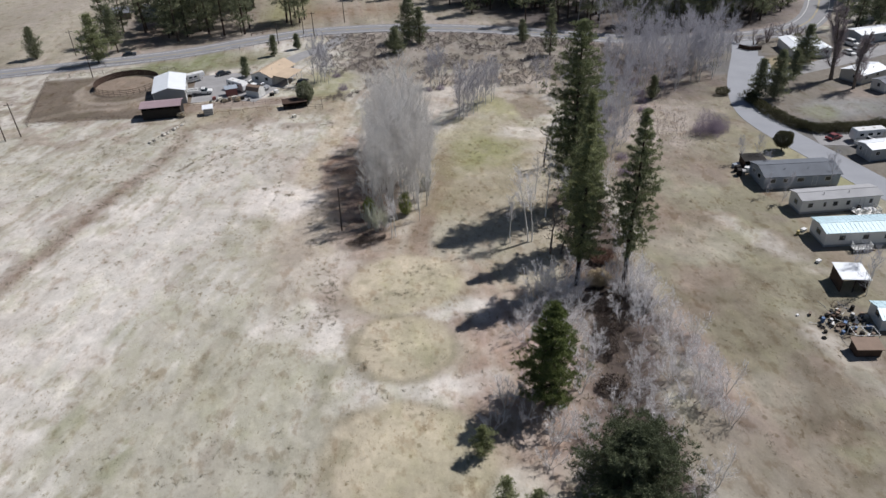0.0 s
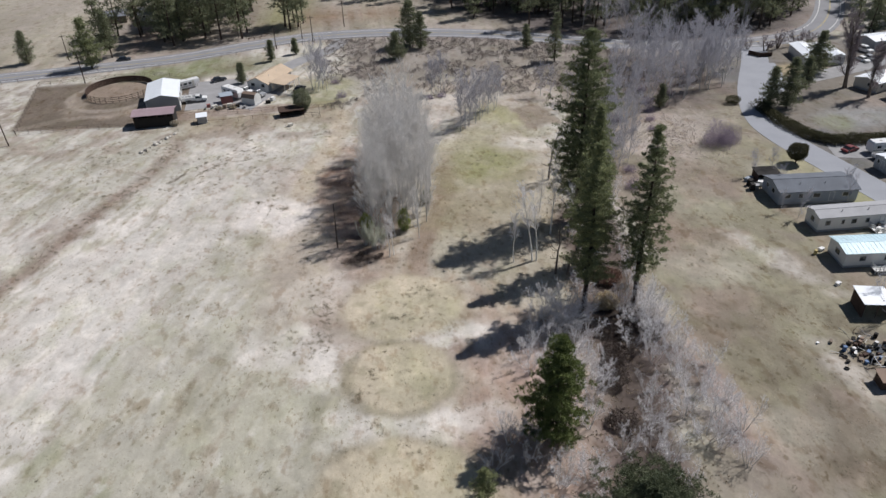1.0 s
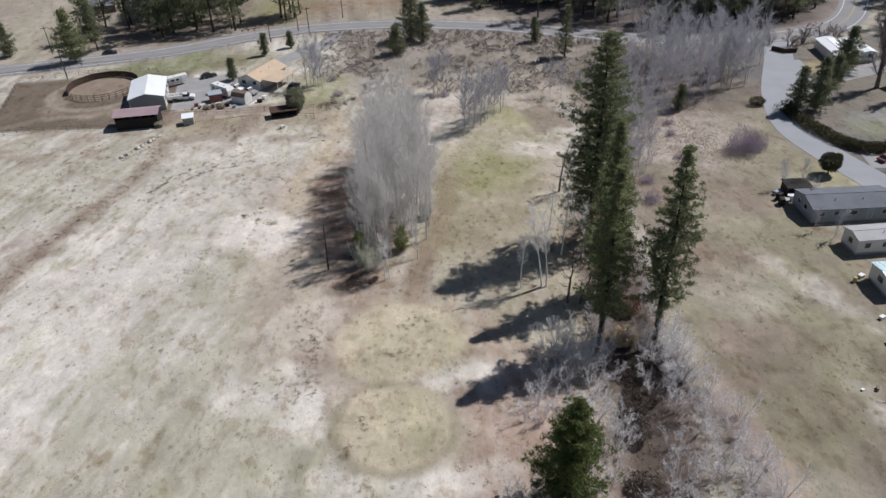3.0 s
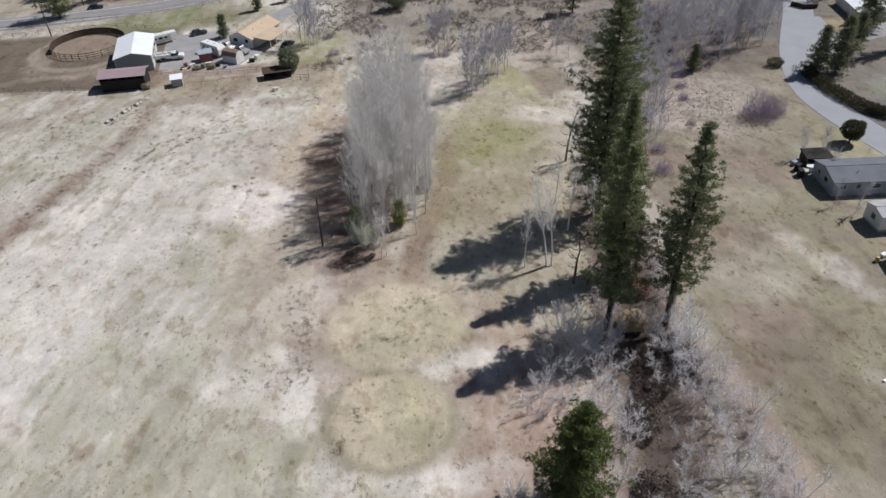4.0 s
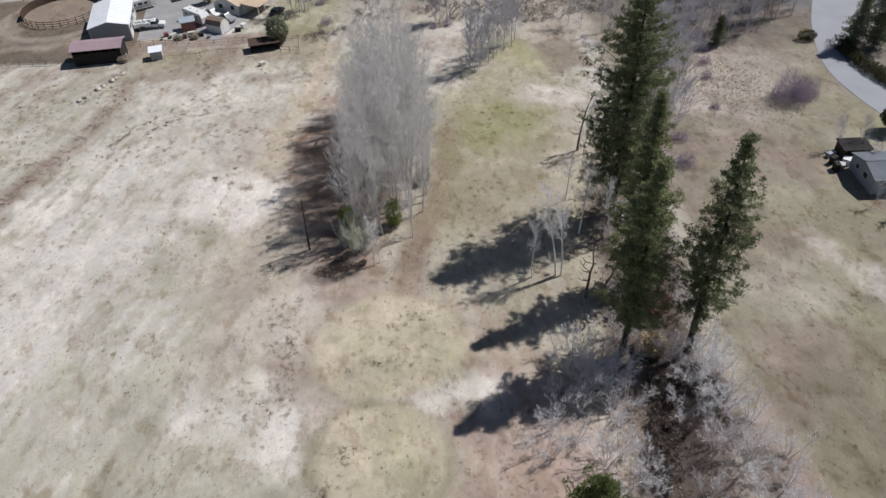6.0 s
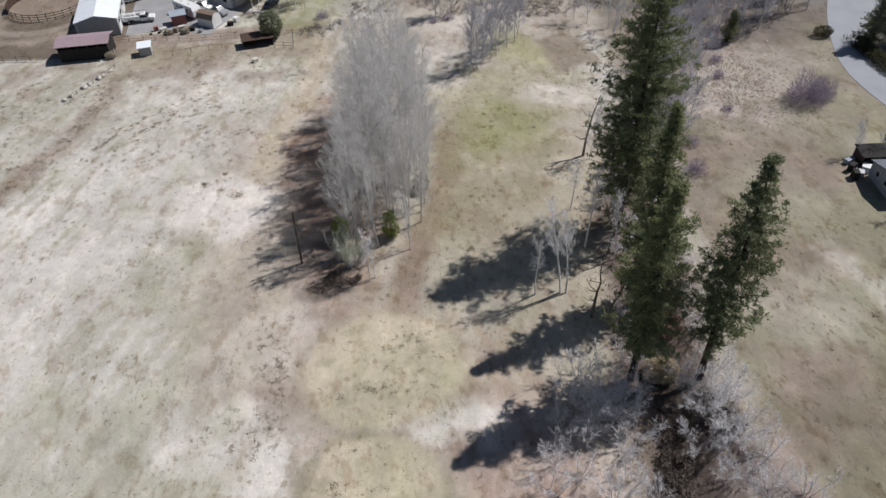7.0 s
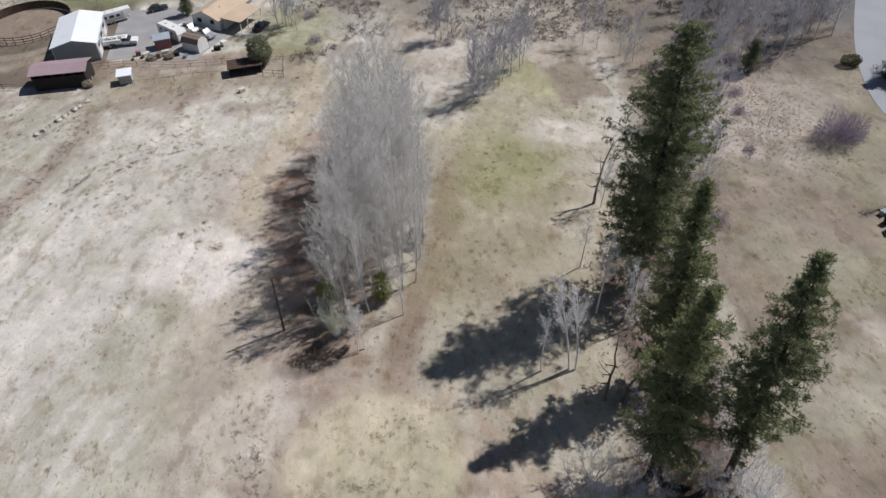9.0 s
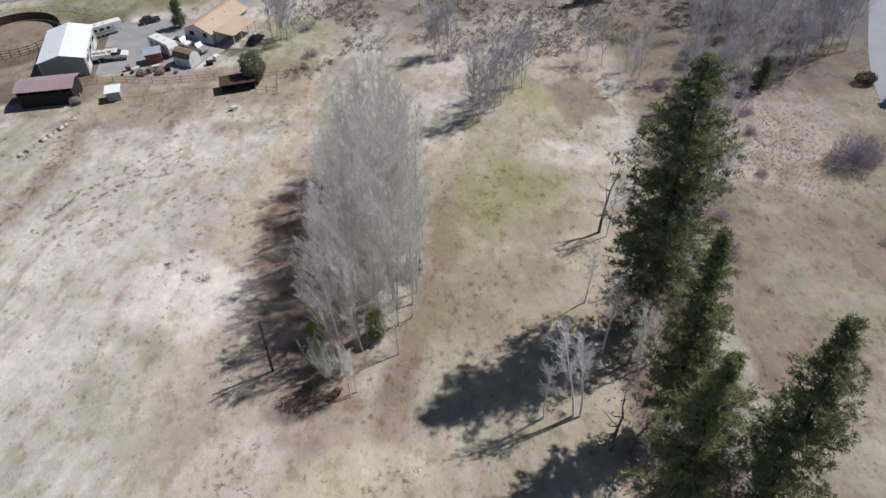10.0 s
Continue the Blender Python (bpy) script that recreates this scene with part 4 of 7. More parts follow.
spots = [(x, y, grove_scale(x, y)) for x, y in free_spots(gen, 74, in_grove, (-2, 22, 116, 164), 1.85)]
scatter(masters, spots, gen)

# ---- single bare trees, thickets and brush ----
VASE = [(20, 0.5, 28, 0.28), (9, 0.62, 34, 0.2), (9, 0.55, 36, 0.14), (4, 0.75, 34, 0.1)]
THICKET = [(8, 0.5, 38, 0.18), (5, 0.75, 40, 0.12), (3, 0.85, 38, 0.06), (2, 0.9, 36, 0.04)]
gen = np.random.default_rng(52)
shrubs = [bare_master("bare_shrub", 30, 80, "pale leafless shrub with many thin stems along the ditch", "shrub", "leafless shrubs along the ditch", bare_parts(60 + k, 5.2, 0.05, THICKET, stems=5, splay=0.55, twig_r=0.0105), M_PALEBARK, M_TWIG_PALE) for k in range(4)]


def in_ditch(x, y):
    d = float(polyline_distance(np.array([x]), np.array([y]), DITCH)[0])
    return 1.5 < d < np.interp(y, [50, 70, 100, 135], [8.5, 9, 6.5, 4]) and not (y > 100 and x < 38)


ditch_spots = [(x, y, 0.8 + 0.5 * gen.random()) for x, y in free_spots(gen, 44, in_ditch, (20, 62, 48, 140), 2.9)]
ditch_spots += [(17.7, 69.2, 1.1), (14.5, 65.5, 0.9), (19.5, 66, 1.0), (22.2, 61.5, 1.15), (20.5, 58, 0.9), (26.5, 90, 1.1), (29, 92.5, 1.0), (24.5, 86, 0.9), (23.5, 82.5, 1.2), (27, 84, 1.0), (26, 62, 0.9), (4.2, 120.4, 0.7), (48.2, 66, 1.1), (46.6, 69.5, 1.2), (49.4, 71.5, 1.0), (47.6, 75, 1.2), (46.2, 79.5, 1.15), (49.6, 78.5, 1.0), (47.8, 83.5, 1.1), (45.6, 86, 1.2), (46.8, 91, 1.0), (44.4, 64, 1.1), (46.4, 60.5, 1.0), (28.2, 94.6, 1.1), (30.6, 96.6, 1.15), (31.6, 93.2, 1.2), (28.8, 88.6, 1.1), (33, 90.5, 1.45), (30.4, 90.6, 1.5), (31.8, 92.2, 1.5), (34.2, 88.2, 1.4), (42.6, 90.2, 1.5), (44.6, 88.2, 1.4), (43.4, 85.4, 1.3), (45.6, 92.0, 1.3)]
scatter(shrubs, ditch_spots, gen)

RED = "red-twigged shrubs"


def fuzz_parts(seed, rx, h, n):
    """A rounded leafless shrub: stems and a haze of fine twigs."""
    g = np.random.default_rng(seed)
    stems, twigs = Geo(), Geo()
    d = unit(np.column_stack([g.normal(size=(n, 2)), np.abs(g.normal(0.3, 0.7, n))]))
    reach = (0.25 + 0.75 * g.random((n, 1)) ** 0.6) * (0.8 + 0.4 * vnoise(d[:, 0] * 2 + seed, d[:, 1] * 2 + 20))[:, None]
    tip = d * reach * np.array([rx, rx, h]) + g.normal(0, 0.08, (n, 3))
    tip[:, 2] = np.maximum(tip[:, 2], 0.1)
    aim = unit(d + np.array([0, 0, 0.5]) + g.normal(0, 0.35, (n, 3)))
    base = tip - aim * g.uniform(0.4, 0.9, (n, 1))
    base[:, 2] = np.maximum(base[:, 2], 0.0)
    twigs.slivers(base, tip, 0.016, g)
    for k in range(14):
        q = tip[k * (n // 14)]
        stems.tube([(0.15 * q[0], 0.15 * q[1], -0.15), q * 0.5 + (0, 0, 0.2), q], [0.03, 0.022, 0.008], 4)
    return stems, twigs


dense = bare_master("red_twig_shrub", 88.6, 151.6, "large purple-brown leafless rounded shrub in dry grass", "shrub", RED, fuzz_parts(70, 3.5, 5.2, 4600), M_TWIG_RED, M_TWIG_RED)
scatter([dense], [(88.0, 151.8, 1.2), (91.4, 153.0, 1.0)], gen)
purple = [bare_master("red_twig_shrub", 72.8, 151.3, "purple-brown leafless shrub in the dry grass", "shrub", RED, fuzz_parts(72 + k, 2.4, 3.0, 1500), M_TWIG_RED, M_TWIG_RED) for k in range(2)]
scatter(purple, [(72.8, 151.3, 0.6), (78, 169, 0.8), (60, 134.5, 0.9), (76, 163, 0.6), (62, 142, 0.9), (80, 175, 0.9), (70, 172, 1.1), (27.5, 198.5, 0.8), (-1, 204.5, 0.9), (-2.5, 217, 0.9), (24, 198, 0.6), (73, 186, 1.1), (76, 192, 1.0), (66, 180, 0.9), (84, 190, 0.9), (-12, 196.5, 0.9), (-15, 197, 0.8), (68, 176, 0.9), (82, 181, 1.0), (90, 186, 0.9), (58, 150, 0.8), (65, 166, 0.9), (42.5, 91, 0.7), (38, 104, 0.8)], gen)

birch = [bare_master("birch_tree", 28, 111, "slim bare white-barked birch tree", "birch tree", "bare birches beside the pines", bare_parts(80 + k, 12.5, 0.115, [(26, 0.2, 42, 0.16), (6, 0.75, 38, 0.12), (6, 0.65, 38, 0.08), (2, 0.8, 34, 0.06)], twig_r=0.0075, low=0.42, full=0.7), M_WHITEBARK, M_TWIG_PALE) for k in range(2)]
for tree, x, y, size, tilt, turn in ((birch[0], 28.0, 111.3, 0.92, -4, 0), (birch[1], 31.4, 111.0, 1.3, -3.5, 60), (None, 32.1, 110.8, 1.2, 1, 200)):
    m = pose(x, y, gz(x, y), 0, tilt, 0) @ pose(0, 0, 0, 0, 0, turn) @ Matrix.Scale(size, 4)
    if tree:
        tree.matrix_basis = m
    else:
        copy_thing(birch[0], m).scale = m.to_scale()
scatter([], [(37.2, 119.5, 1.2), (5.6, 117.2, 0.72), (6.5, 117.8, 0.68), (45.3, 129.6, 0.7), (40.6, 116.2, 1.0), (37.4, 128.4, 0.82)], gen, 0.97, 1.03, birch)
greyish = [bare_master("bare_shrub", 3, 121, "tall grey-green leafless shrub at the grove's foot", "shrub", "shrubs at the grove's foot", bare_parts(76 + k, 8.0, 0.06, [(10, 0.3, 26, 0.3), (6, 0.75, 28, 0.24), (5, 0.75, 28, 0.18), (2, 0.9, 28, 0.1)], stems=9, splay=0.3, twig_r=0.011, low=0.08), M_GREYBARK, M_TWIG_GREEN) for k in range(2)]
scatter(greyish, [(2.9, 120.4, 1.0), (4.6, 121.4, 0.9), (1.6, 122.2, 0.8)], gen)


def dead_tree(x, y, seed, tall, lean, bend):
    """A leafless dead trunk with a few broken limbs."""
    g = np.random.default_rng(seed)
    t = thing("dead_tree", x, y, 0, "dead grey-brown tree with few broken bare limbs", "dead tree", "dead trees by the ditch")
    wood = Geo()
    z = np.linspace(-0.3, tall, 7)
    f = (z / tall).clip(0, 1) ** bend
    pts = np.column_stack([lean[0] * f, lean[1] * f, z]) + np.vstack([np.zeros(3), g.normal(0, 0.12, (6, 3))])
    wood.tube(pts, np.linspace(0.24, 0.05, 7), 7, True)
    part("trunk", wood, M_SNAG, t)
    for k in range(7):
        i = 2 + k % 4
        d = unit(np.array([g.normal(), g.normal(), 0.5]))
        lg = Geo()
        lg.tube([pts[i], pts[i] + d * tall * 0.12, pts[i] + d * tall * 0.2 + (0, 0, 0.7)], [0.08, 0.05, 0.02], 4)
        part("branch", lg, M_SNAG, t)
    return t


M_SNAG = surface("dead_wood", (0.20, 0.165, 0.14), 0.9, vary=0.3, size=1, bump=0.4)
dead_tree(34.4, 106.1, 5, 9.6, (0.5, 0.2), 1)
dead_tree(36.2, 105.4, 6, 6.5, (2.4, 0.8), 1.3)
dead_tree(43.0, 141.4, 7, 11, (2.0, 1.2), 1.6)
dead_tree(40.2, 117.6, 8, 13, (1.6, 0.6), 1.4)

# trees standing about the far fields, and the belt along the lane
FARPLAN = [(11, 0.38, 36, 0.24), (4, 1.0, 36, 0.22), (6, 0.8, 34, 0.2), (2, 0.95, 30, 0.2)]
belt = [bare_master("bare_tree", 90, 200, "leafless grey deciduous tree", "bare tree", "leafless trees of the far field", bare_parts(90 + k, 12 + k % 2, 0.09, FARPLAN, twig_r=0.024, low=0.15, full=0.5), M_GREYBARK, M_TWIG_DULL) for k in range(5)]


def in_belt(x, y):
    on_road = min(float(polyline_distance(np.array([x]), np.array([y]), LANE[::4])[0]) - 5, float(polyline_distance(np.array([x]), np.array([y]), HIGHWAY[::4])[0]) - 8)
    return on_road > 0 and x < 126 and y < 226 and 0.55 * (x - 74) - (y - 172) < 3 and (y - 172) < 2.2 * (x - 66)


belt_spots = [(x, y, 0.85 + 0.35 * gen.random()) for x, y in free_spots(gen, 54, in_belt, (72, 128, 172, 228), 3.3)]
belt_spots += [(x, y, 0.95 + 0.3 * gen.random()) for x, y in free_spots(gen, 14, lambda x, y: in_belt(x, y) or (y > 176 and x > 90 and float(polyline_distance(np.array([x]), np.array([y]), LANE[::4])[0]) > 6), (90, 112, 177, 206), 2.2)]
belt_spots += [(24.6, 200.2, 0.9), (26, 201, 1.0), (27.6, 200.6, 0.95), (28.6, 201.6, 0.8), (25.2, 202.4, 0.8),
               (28.6, 173.2, 1.0), (30, 174.4, 1.05), (31.4, 176, 0.95), (33.4, 177.4, 1.0), (35, 179.4, 1.0), (29.4, 176.6, 1.05), (32.4, 180, 0.95), (37.8, 183, 0.95), (40, 185, 0.95), (41, 187, 0.85), (36, 181.5, 0.9), (34.4, 182.5, 0.95), (38.6, 186, 0.9),
               (55.2, 193.2, 0.85), (57.6, 190.8, 0.7), (61.5, 187.5, 0.8), (63, 184, 0.85), (60, 181, 0.7),
               (-7.6, 211.4, 0.95), (-6.4, 213.6, 1.0), (-8.6, 214.8, 0.9), (-5.2, 211.0, 0.85), (-9.4, 212.6, 0.95), (-7.2, 215.6, 0.9), (-4.6, 214.4, 0.85),
               (43.8, 140.4, 0.8), (99.5, 119.2, 0.62), (91, 133.2, 0.55), (86.6, 115.6, 0.5), (84.6, 118.6, 0.42), (82.4, 83.2, 0.7), (84.0, 88.6, 0.62), (90, 128.6, 0.4), (87.5, 134.0, 0.55)]
belt_spots += [(x, y, 0.75 + 0.3 * gen.random()) for x, y in free_spots(gen, 20, lambda x, y: abs(x - 57 - 0.45 * (y - 140)) < 3.5, (50, 76, 136, 178), 2.6)]
belt_spots += [(x, y, 0.9 + 0.4 * gen.random()) for x, y in free_spots(gen, 22, lambda x, y: float(polyline_distance(np.array([x]), np.array([y]), HIGHWAY[::4])[0]) > 8, (84, 156, 236, 262), 3.8)]
scatter(belt, belt_spots, gen)
M_TWIG_PURPLE = leafy("purplish_twigs", (0.20, 0.165, 0.17), (0.40, 0.35, 0.36), 0.85, 0.25)
vase = [bare_master("bare_tree", 140, 181, "large leafless vase-shaped shade tree beside the homes", "bare tree", "shade trees of the park", bare_parts(120 + k, 17, 0.5, VASE, twig_r=0.034, low=0.12), M_SNAG, M_TWIG_PURPLE) for k in range(2)]
for tree, x, y, size in zip(vase, (139.8, 141.2), (179.6, 171.4), (1.15, 0.85)):
    tree.matrix_basis = pose(x, y, gz(x, y), 0, -7, 0) @ Matrix.Scale(size, 4)
LOW = [(12, 0.55, 50, 0.06), (6, 0.7, 44, 0.05), (6, 0.65, 42, 0.04), (3, 0.75, 38, 0.03)]
low_bare = [bare_master("bare_tree", 140, 217, "low spreading leafless tree beside the junction", "bare tree", "low trees by the junction", bare_parts(126 + k, 6.0, 0.2, LOW, stems=3, splay=0.7, twig_r=0.016, low=0.2), M_SNAG, M_TWIG_PURPLE) for k in range(2)]
scatter(low_bare, [(141.6, 217.3, 1.1), (148.2, 217.6, 1.15), (136.4, 215.6, 0.9), (153.5, 219.0, 1.0), (132, 219, 0.9)], gen)

# ---- conifers further off ----
far_pines = []
for k, (h, r, cf, lim, sh) in enumerate(((20, 4.6, 0.06, 30, 0.7), (24, 4.8, 0.14, 30, 0.6), (17, 4.4, 0.04, 30, 0.7), (26, 4.6, 0.2, 30, 0.6))):
    t = thing("pine_tree", -60, 280, 0, "tall dark pine in the woods beyond the highway", "pine tree", "pines beyond the highway")
    wood, crown = pine_parts(140 + k, h, r, cf, lim, 24, 1.7, 5, 0.35, sh, sides=6)
    part("trunk", wood, M_BARK, t)
    part("crown", crown, M_NEEDLE_FAR, t)
    far_pines.append(t)
wood_spots = [(x, y, 1.0) for x, y in free_spots(gen, 54, lambda x, y: y > 264 + 0.2 * (x + 80) and not (-74 < x < -66 and y < 300) and not (-98 < x < -70 and 298 < y < 322), (-84, -34, 262, 335), 3.9)]
wood_spots += [(182, 226, 0.8), (187, 224, 0.85), (191, 231, 0.9), (196, 226, 0.9), (183, 219, 0.8), (199, 235, 0.9), (203, 228, 0.9), (178, 223, 0.8), (194, 219, 0.8), (188, 216, 0.7), (176, 227.5, 0.7)]
wood_spots += [(-18.5, 283, 0.95), (-15.5, 285, 1.0), (-20.5, 287, 1.0), (-13.5, 290, 0.9), (-17, 292, 1.0)]
wood_spots += [(x, y, 1.0) for x, y in free_spots(gen, 112, lambda x, y: y > 258 - 0.16 * (x - 60) and float(polyline_distance(np.array([x]), np.array([y]), HIGHWAY[::4])[0]) > 10, (50, 236, 236, 340), 4.2)]
wood_spots += [(x, y, 0.95) for x, y in free_spots(gen, 34, lambda x, y: y > 292 - 0.5 * (x - 44), (44, 100, 262, 318), 4.4)]
wood_spots += [(x, y, 0.9) for x, y in free_spots(gen, 28, lambda x, y: float(polyline_distance(np.array([x]), np.array([y]), HIGHWAY[::4])[0]) > 10 and x < 186, (112, 176, 240, 290), 3.4)]
wood_spots += [(x, y, 0.9) for x, y in free_spots(gen, 14, lambda x, y: float(polyline_distance(np.array([x]), np.array([y]), HIGHWAY[::4])[0]) > 9 and x > 190, (190, 222, 222, 262), 4.0)]
wood_spots += [(x, y, 0.8) for x, y in free_spots(gen, 20, lambda x, y: True, (104, 156, 239, 253), 4)]
wood_spots += [(x, y, 0.9) for x, y in free_spots(gen, 16, lambda x, y: True, (8, 60, 316, 350), 7)]
scatter(far_pines, wood_spots, gen, 0.8, 1.12)

for x, y, h, r, cf, s in ((-82.5, 251.0, 16.0, 4.8, 0.06, 150), (-78.5, 262, 15, 3.6, 0.2, 151), (-106, 262, 10.5, 3.1, 0.03, 152), (23.8, 249.6, 15, 4.6, 0.04, 153), (27.2, 246, 12, 3.2, 0.06, 154), (17.7, 236, 8.5, 3.4, 0.04, 155), (67.6, 221.8, 15, 2.7, 0.04, 156), (62.4, 238, 7.5, 2.2, 0.05, 157), (83.7, 176.8, 6.5, 1.7, 0.06, 158)):
    pine(x, y, "dark green conifer standing alone near the highway", needles=M_NEEDLE if s == 150 else M_NEEDLE_FAR, group="lone conifers", category="conifer", seed=s, tall=h, radius=r, crown_from=cf, limbs=84, tufts=32, tuft_size=0.24 + 0.17 * r, blades=6, trunk_r=0.22, name="conifer")
for x, y, h, r, s in ((-31, 223.8, 6.0, 1.5, 160), (-23.5, 244, 6.5, 1.3, 161), (-15.5, 250, 5, 1.1, 162), (116.0, 169.1, 13.2, 3.3, 163), (111.3, 170.2, 10.7, 2.6, 164), (130.6, 184.0, 8.0, 2.3, 167), (138.6, 192.2, 12.2, 4.0, 168)):
    pine(x, y, "small dark spruce with a pointed crown in a yard", needles=M_NEEDLE_FAR, group="yard spruces", category="spruce", seed=s, tall=h, radius=r, crown_from=0.05, limbs=int(10 * h), tufts=34, tuft_size=0.66, blades=6, trunk_r=0.15, shape=0.85, name="spruce_tree")


def leaf_bush(name, x, y, rx, ry, h, n, material, label, category, seed, size=0.35, group="", trunk=0.0, rz=0, parent=None):
    """A bush or clipped crown: leaf sprays through an uneven mound."""
    g = np.random.default_rng(seed)
    t = thing(name, x, y, rz, label, category, group)
    d = unit(g.normal(size=(n, 3)))
    rad = (0.55 + 0.45 * g.random(n) ** 0.5) * (0.82 + 0.36 * vnoise(d[:, 0] * 2.2 + seed, d[:, 1] * 2.2 + d[:, 2] * 1.7 + 30))
    p = d * rad[:, None] * np.array([rx, ry, h / 2]) + (0, 0, trunk + h * 0.48)
    p = p[p[:, 2] > 0.05]
    crown, wood = Geo(), Geo()
    needle_tufts(crown, p, np.full(len(p), size), 7, g, 0.2)
    for k in range(5):
        a = k * 1.3
        wood.tube([(0, 0, -0.2), (0.1 * math.cos(a), 0.1 * math.sin(a), trunk + 0.2), (rx * 0.5 * math.cos(a), ry * 0.5 * math.sin(a), trunk + h * 0.6)], [0.12, 0.09, 0.02], 5)
    part("trunk", wood, M_BARK, t)
    part("crown", crown, material, t)
    return t


leaf_bush("clipped_tree", 99.8, 138.2, 2.2, 2.2, 4.2, 2600, M_HEDGE, "dark round clipped evergreen tree on a short trunk", "tree", 201, 0.3, trunk=0.9)
leaf_bush("juniper_bush", -12.0, 195.8, 2.3, 2.2, 6.8, 900, M_JUNIPER, "bushy grey-green juniper beside the fence", "juniper", 202, 0.5)
leaf_bush("juniper_bush", 9.2, 125.8, 1.3, 1.3, 5.2, 420, M_NEEDLE_LIGHT, "light green young conifer at the grove's edge", "juniper", 203, 0.4, "green shrubs in the grove")
leaf_bush("juniper_bush", 2.0, 126.6, 1.2, 1.1, 4.4, 380, M_NEEDLE_LIGHT, "light green young conifer at the grove's edge", "juniper", 204, 0.4, "green shrubs in the grove")
leaf_bush("juniper_bush", 15.0, 136.6, 1.2, 1.2, 3.0, 330, M_NEEDLE_FAR, "dark green young conifer at the grove's edge", "juniper", 205, 0.4, "green shrubs in the grove")
leaf_bush("juniper_bush", 4.4, 142.6, 1.6, 1.6, 6.5, 420, M_NEEDLE_FAR, "dark green conifer among the bare aspens", "juniper", 206, 0.5, "green shrubs in the grove")
leaf_bush("juniper_bush", 8.4, 150.0, 1.6, 1.6, 7.0, 420, M_NEEDLE_FAR, "dark green conifer among the bare aspens", "juniper", 207, 0.5, "green shrubs in the grove")
for x, y, r, h in ((-35.4, 202.6, 0.8, 0.8), (-31.8, 202.5, 0.9, 0.9), (-46.2, 193.2, 1.1, 1.4)):
    leaf_bush("brush_pile", x, y, r, r * 0.8, h, 240, M_STRAW, "pale heap of dry brush at the yard fence", "brush", int(300 + 10 * r), 0.4, "heaps of dry brush")
leaf_bush("evergreen_bush", 104.2, 175.4, 2.2, 1.6, 2.2, 420, M_HEDGE, "low dark evergreen bush at the lane's edge", "bush", 208, 0.35)
# added low brush, darkened to stand in for the shadow at the grove's foot
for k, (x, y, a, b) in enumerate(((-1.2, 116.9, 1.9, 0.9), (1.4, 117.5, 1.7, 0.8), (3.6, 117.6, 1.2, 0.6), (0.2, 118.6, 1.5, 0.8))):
    leaf_bush("brush_pile", x, y, a, b, 0.5, 260, M_SHADED_BRUSH, "low dark brush added as shade under the aspens", "brush", 260 + k, 0.2, "brush under the aspens", rz=20 * k)
leaf_bush("red_brush", 42.91, 103.52, 2.4, 2.6, 1.8, 420, M_RUSSET, "red-brown dry brush between the pine trunks", "brush", 211, 0.5)
leaf_bush("straw_bush", 40.1, 95.9, 2.2, 1.8, 2.6, 800, M_GOLD, "yellow dry grass clump between the pine trunks", "dry grass", 210, 0.5)
# ditch brush, coloured near black to deepen the shade under the pines
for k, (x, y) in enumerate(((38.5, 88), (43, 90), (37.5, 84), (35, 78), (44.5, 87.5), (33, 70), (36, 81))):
    leaf_bush("ditch_shade_brush", x, y, 2.3, 2.0, 2.4, 260, M_SHADED_BRUSH, "dark brown brush deepening the ditch's shade under the pines", "brush", 220 + k, 0.45, "brush in the ditch")

# the clipped hedge that bounds the park
HEDGE = smooth_line([(109.6, 172), (109.0, 165), (109.6, 157), (111.4, 150), (115, 146.2), (122, 145.4), (131, 145.6), (140, 147), (152, 150)], 10)
g = np.random.default_rng(240)
hedge = Geo()
i = g.integers(0, len(HEDGE) - 1, 9000)
u = g.random(9000)[:, None]
p = HEDGE[i] * (1 - u) + HEDGE[i + 1] * u
wide = 0.65 + 0.7 * vnoise(p[:, 0] * 0.35, p[:, 1] * 0.35)
off = g.normal(0, 0.95, (9000, 2)).clip(-1.8, 1.8) * wide[:, None]
hz = (0.1 + 2.2 * g.random(9000) ** 0.7) * (0.65 + 0.6 * vnoise(p[:, 0] * 0.6, p[:, 1] * 0.6 + 9)) * (1 - 0.12 * (off ** 2).sum(axis=1)).clip(0.4, 1)
needle_tufts(hedge, np.column_stack([p + off, hz]), np.full(9000, 0.4), 6, g, 0.2)
t = thing("hedge", 0, 0, 0, "long thick dark hedge between lane and trailer park", "hedge", z=0)
part("foliage", hedge, M_HEDGE, t)
stems = Geo()
for q in HEDGE[::2]:
    stems.tube([(q[0], q[1], -0.1), (q[0] + 0.1, q[1], 1.2)], [0.06, 0.03], 4)
part("stems", stems, M_BARK, t)

# ---- low growth that nobody could count ----
g = np.random.default_rng(250)


def tuft_field(name, material, label, xy, size, blades, up):
    geo = Geo()
    z = height(xy[:, 0], xy[:, 1])
    needle_tufts(geo, np.column_stack([xy, z + 0.02]), size, blades, g, up)
    return single(name, geo, material, label, "grass", kind="stuff")


# sagebrush between field and highway
xy = np.column_stack([g.uniform(-6, 92, 4200), g.uniform(196, 262, 4200)])
keep = (fbm(xy[:, 0], xy[:, 1], 9, 3) + 0.004 * (xy[:, 1] - 225) > 0.46) & (xy[:, 1] < np.interp(xy[:, 0], HIGHWAY[:, 0], HIGHWAY[:, 1]) - 7)
xy = xy[keep][:1900]
many = np.repeat(xy, 10, axis=0) + g.normal(0, 0.45, (len(xy) * 10, 2))
geo = Geo()
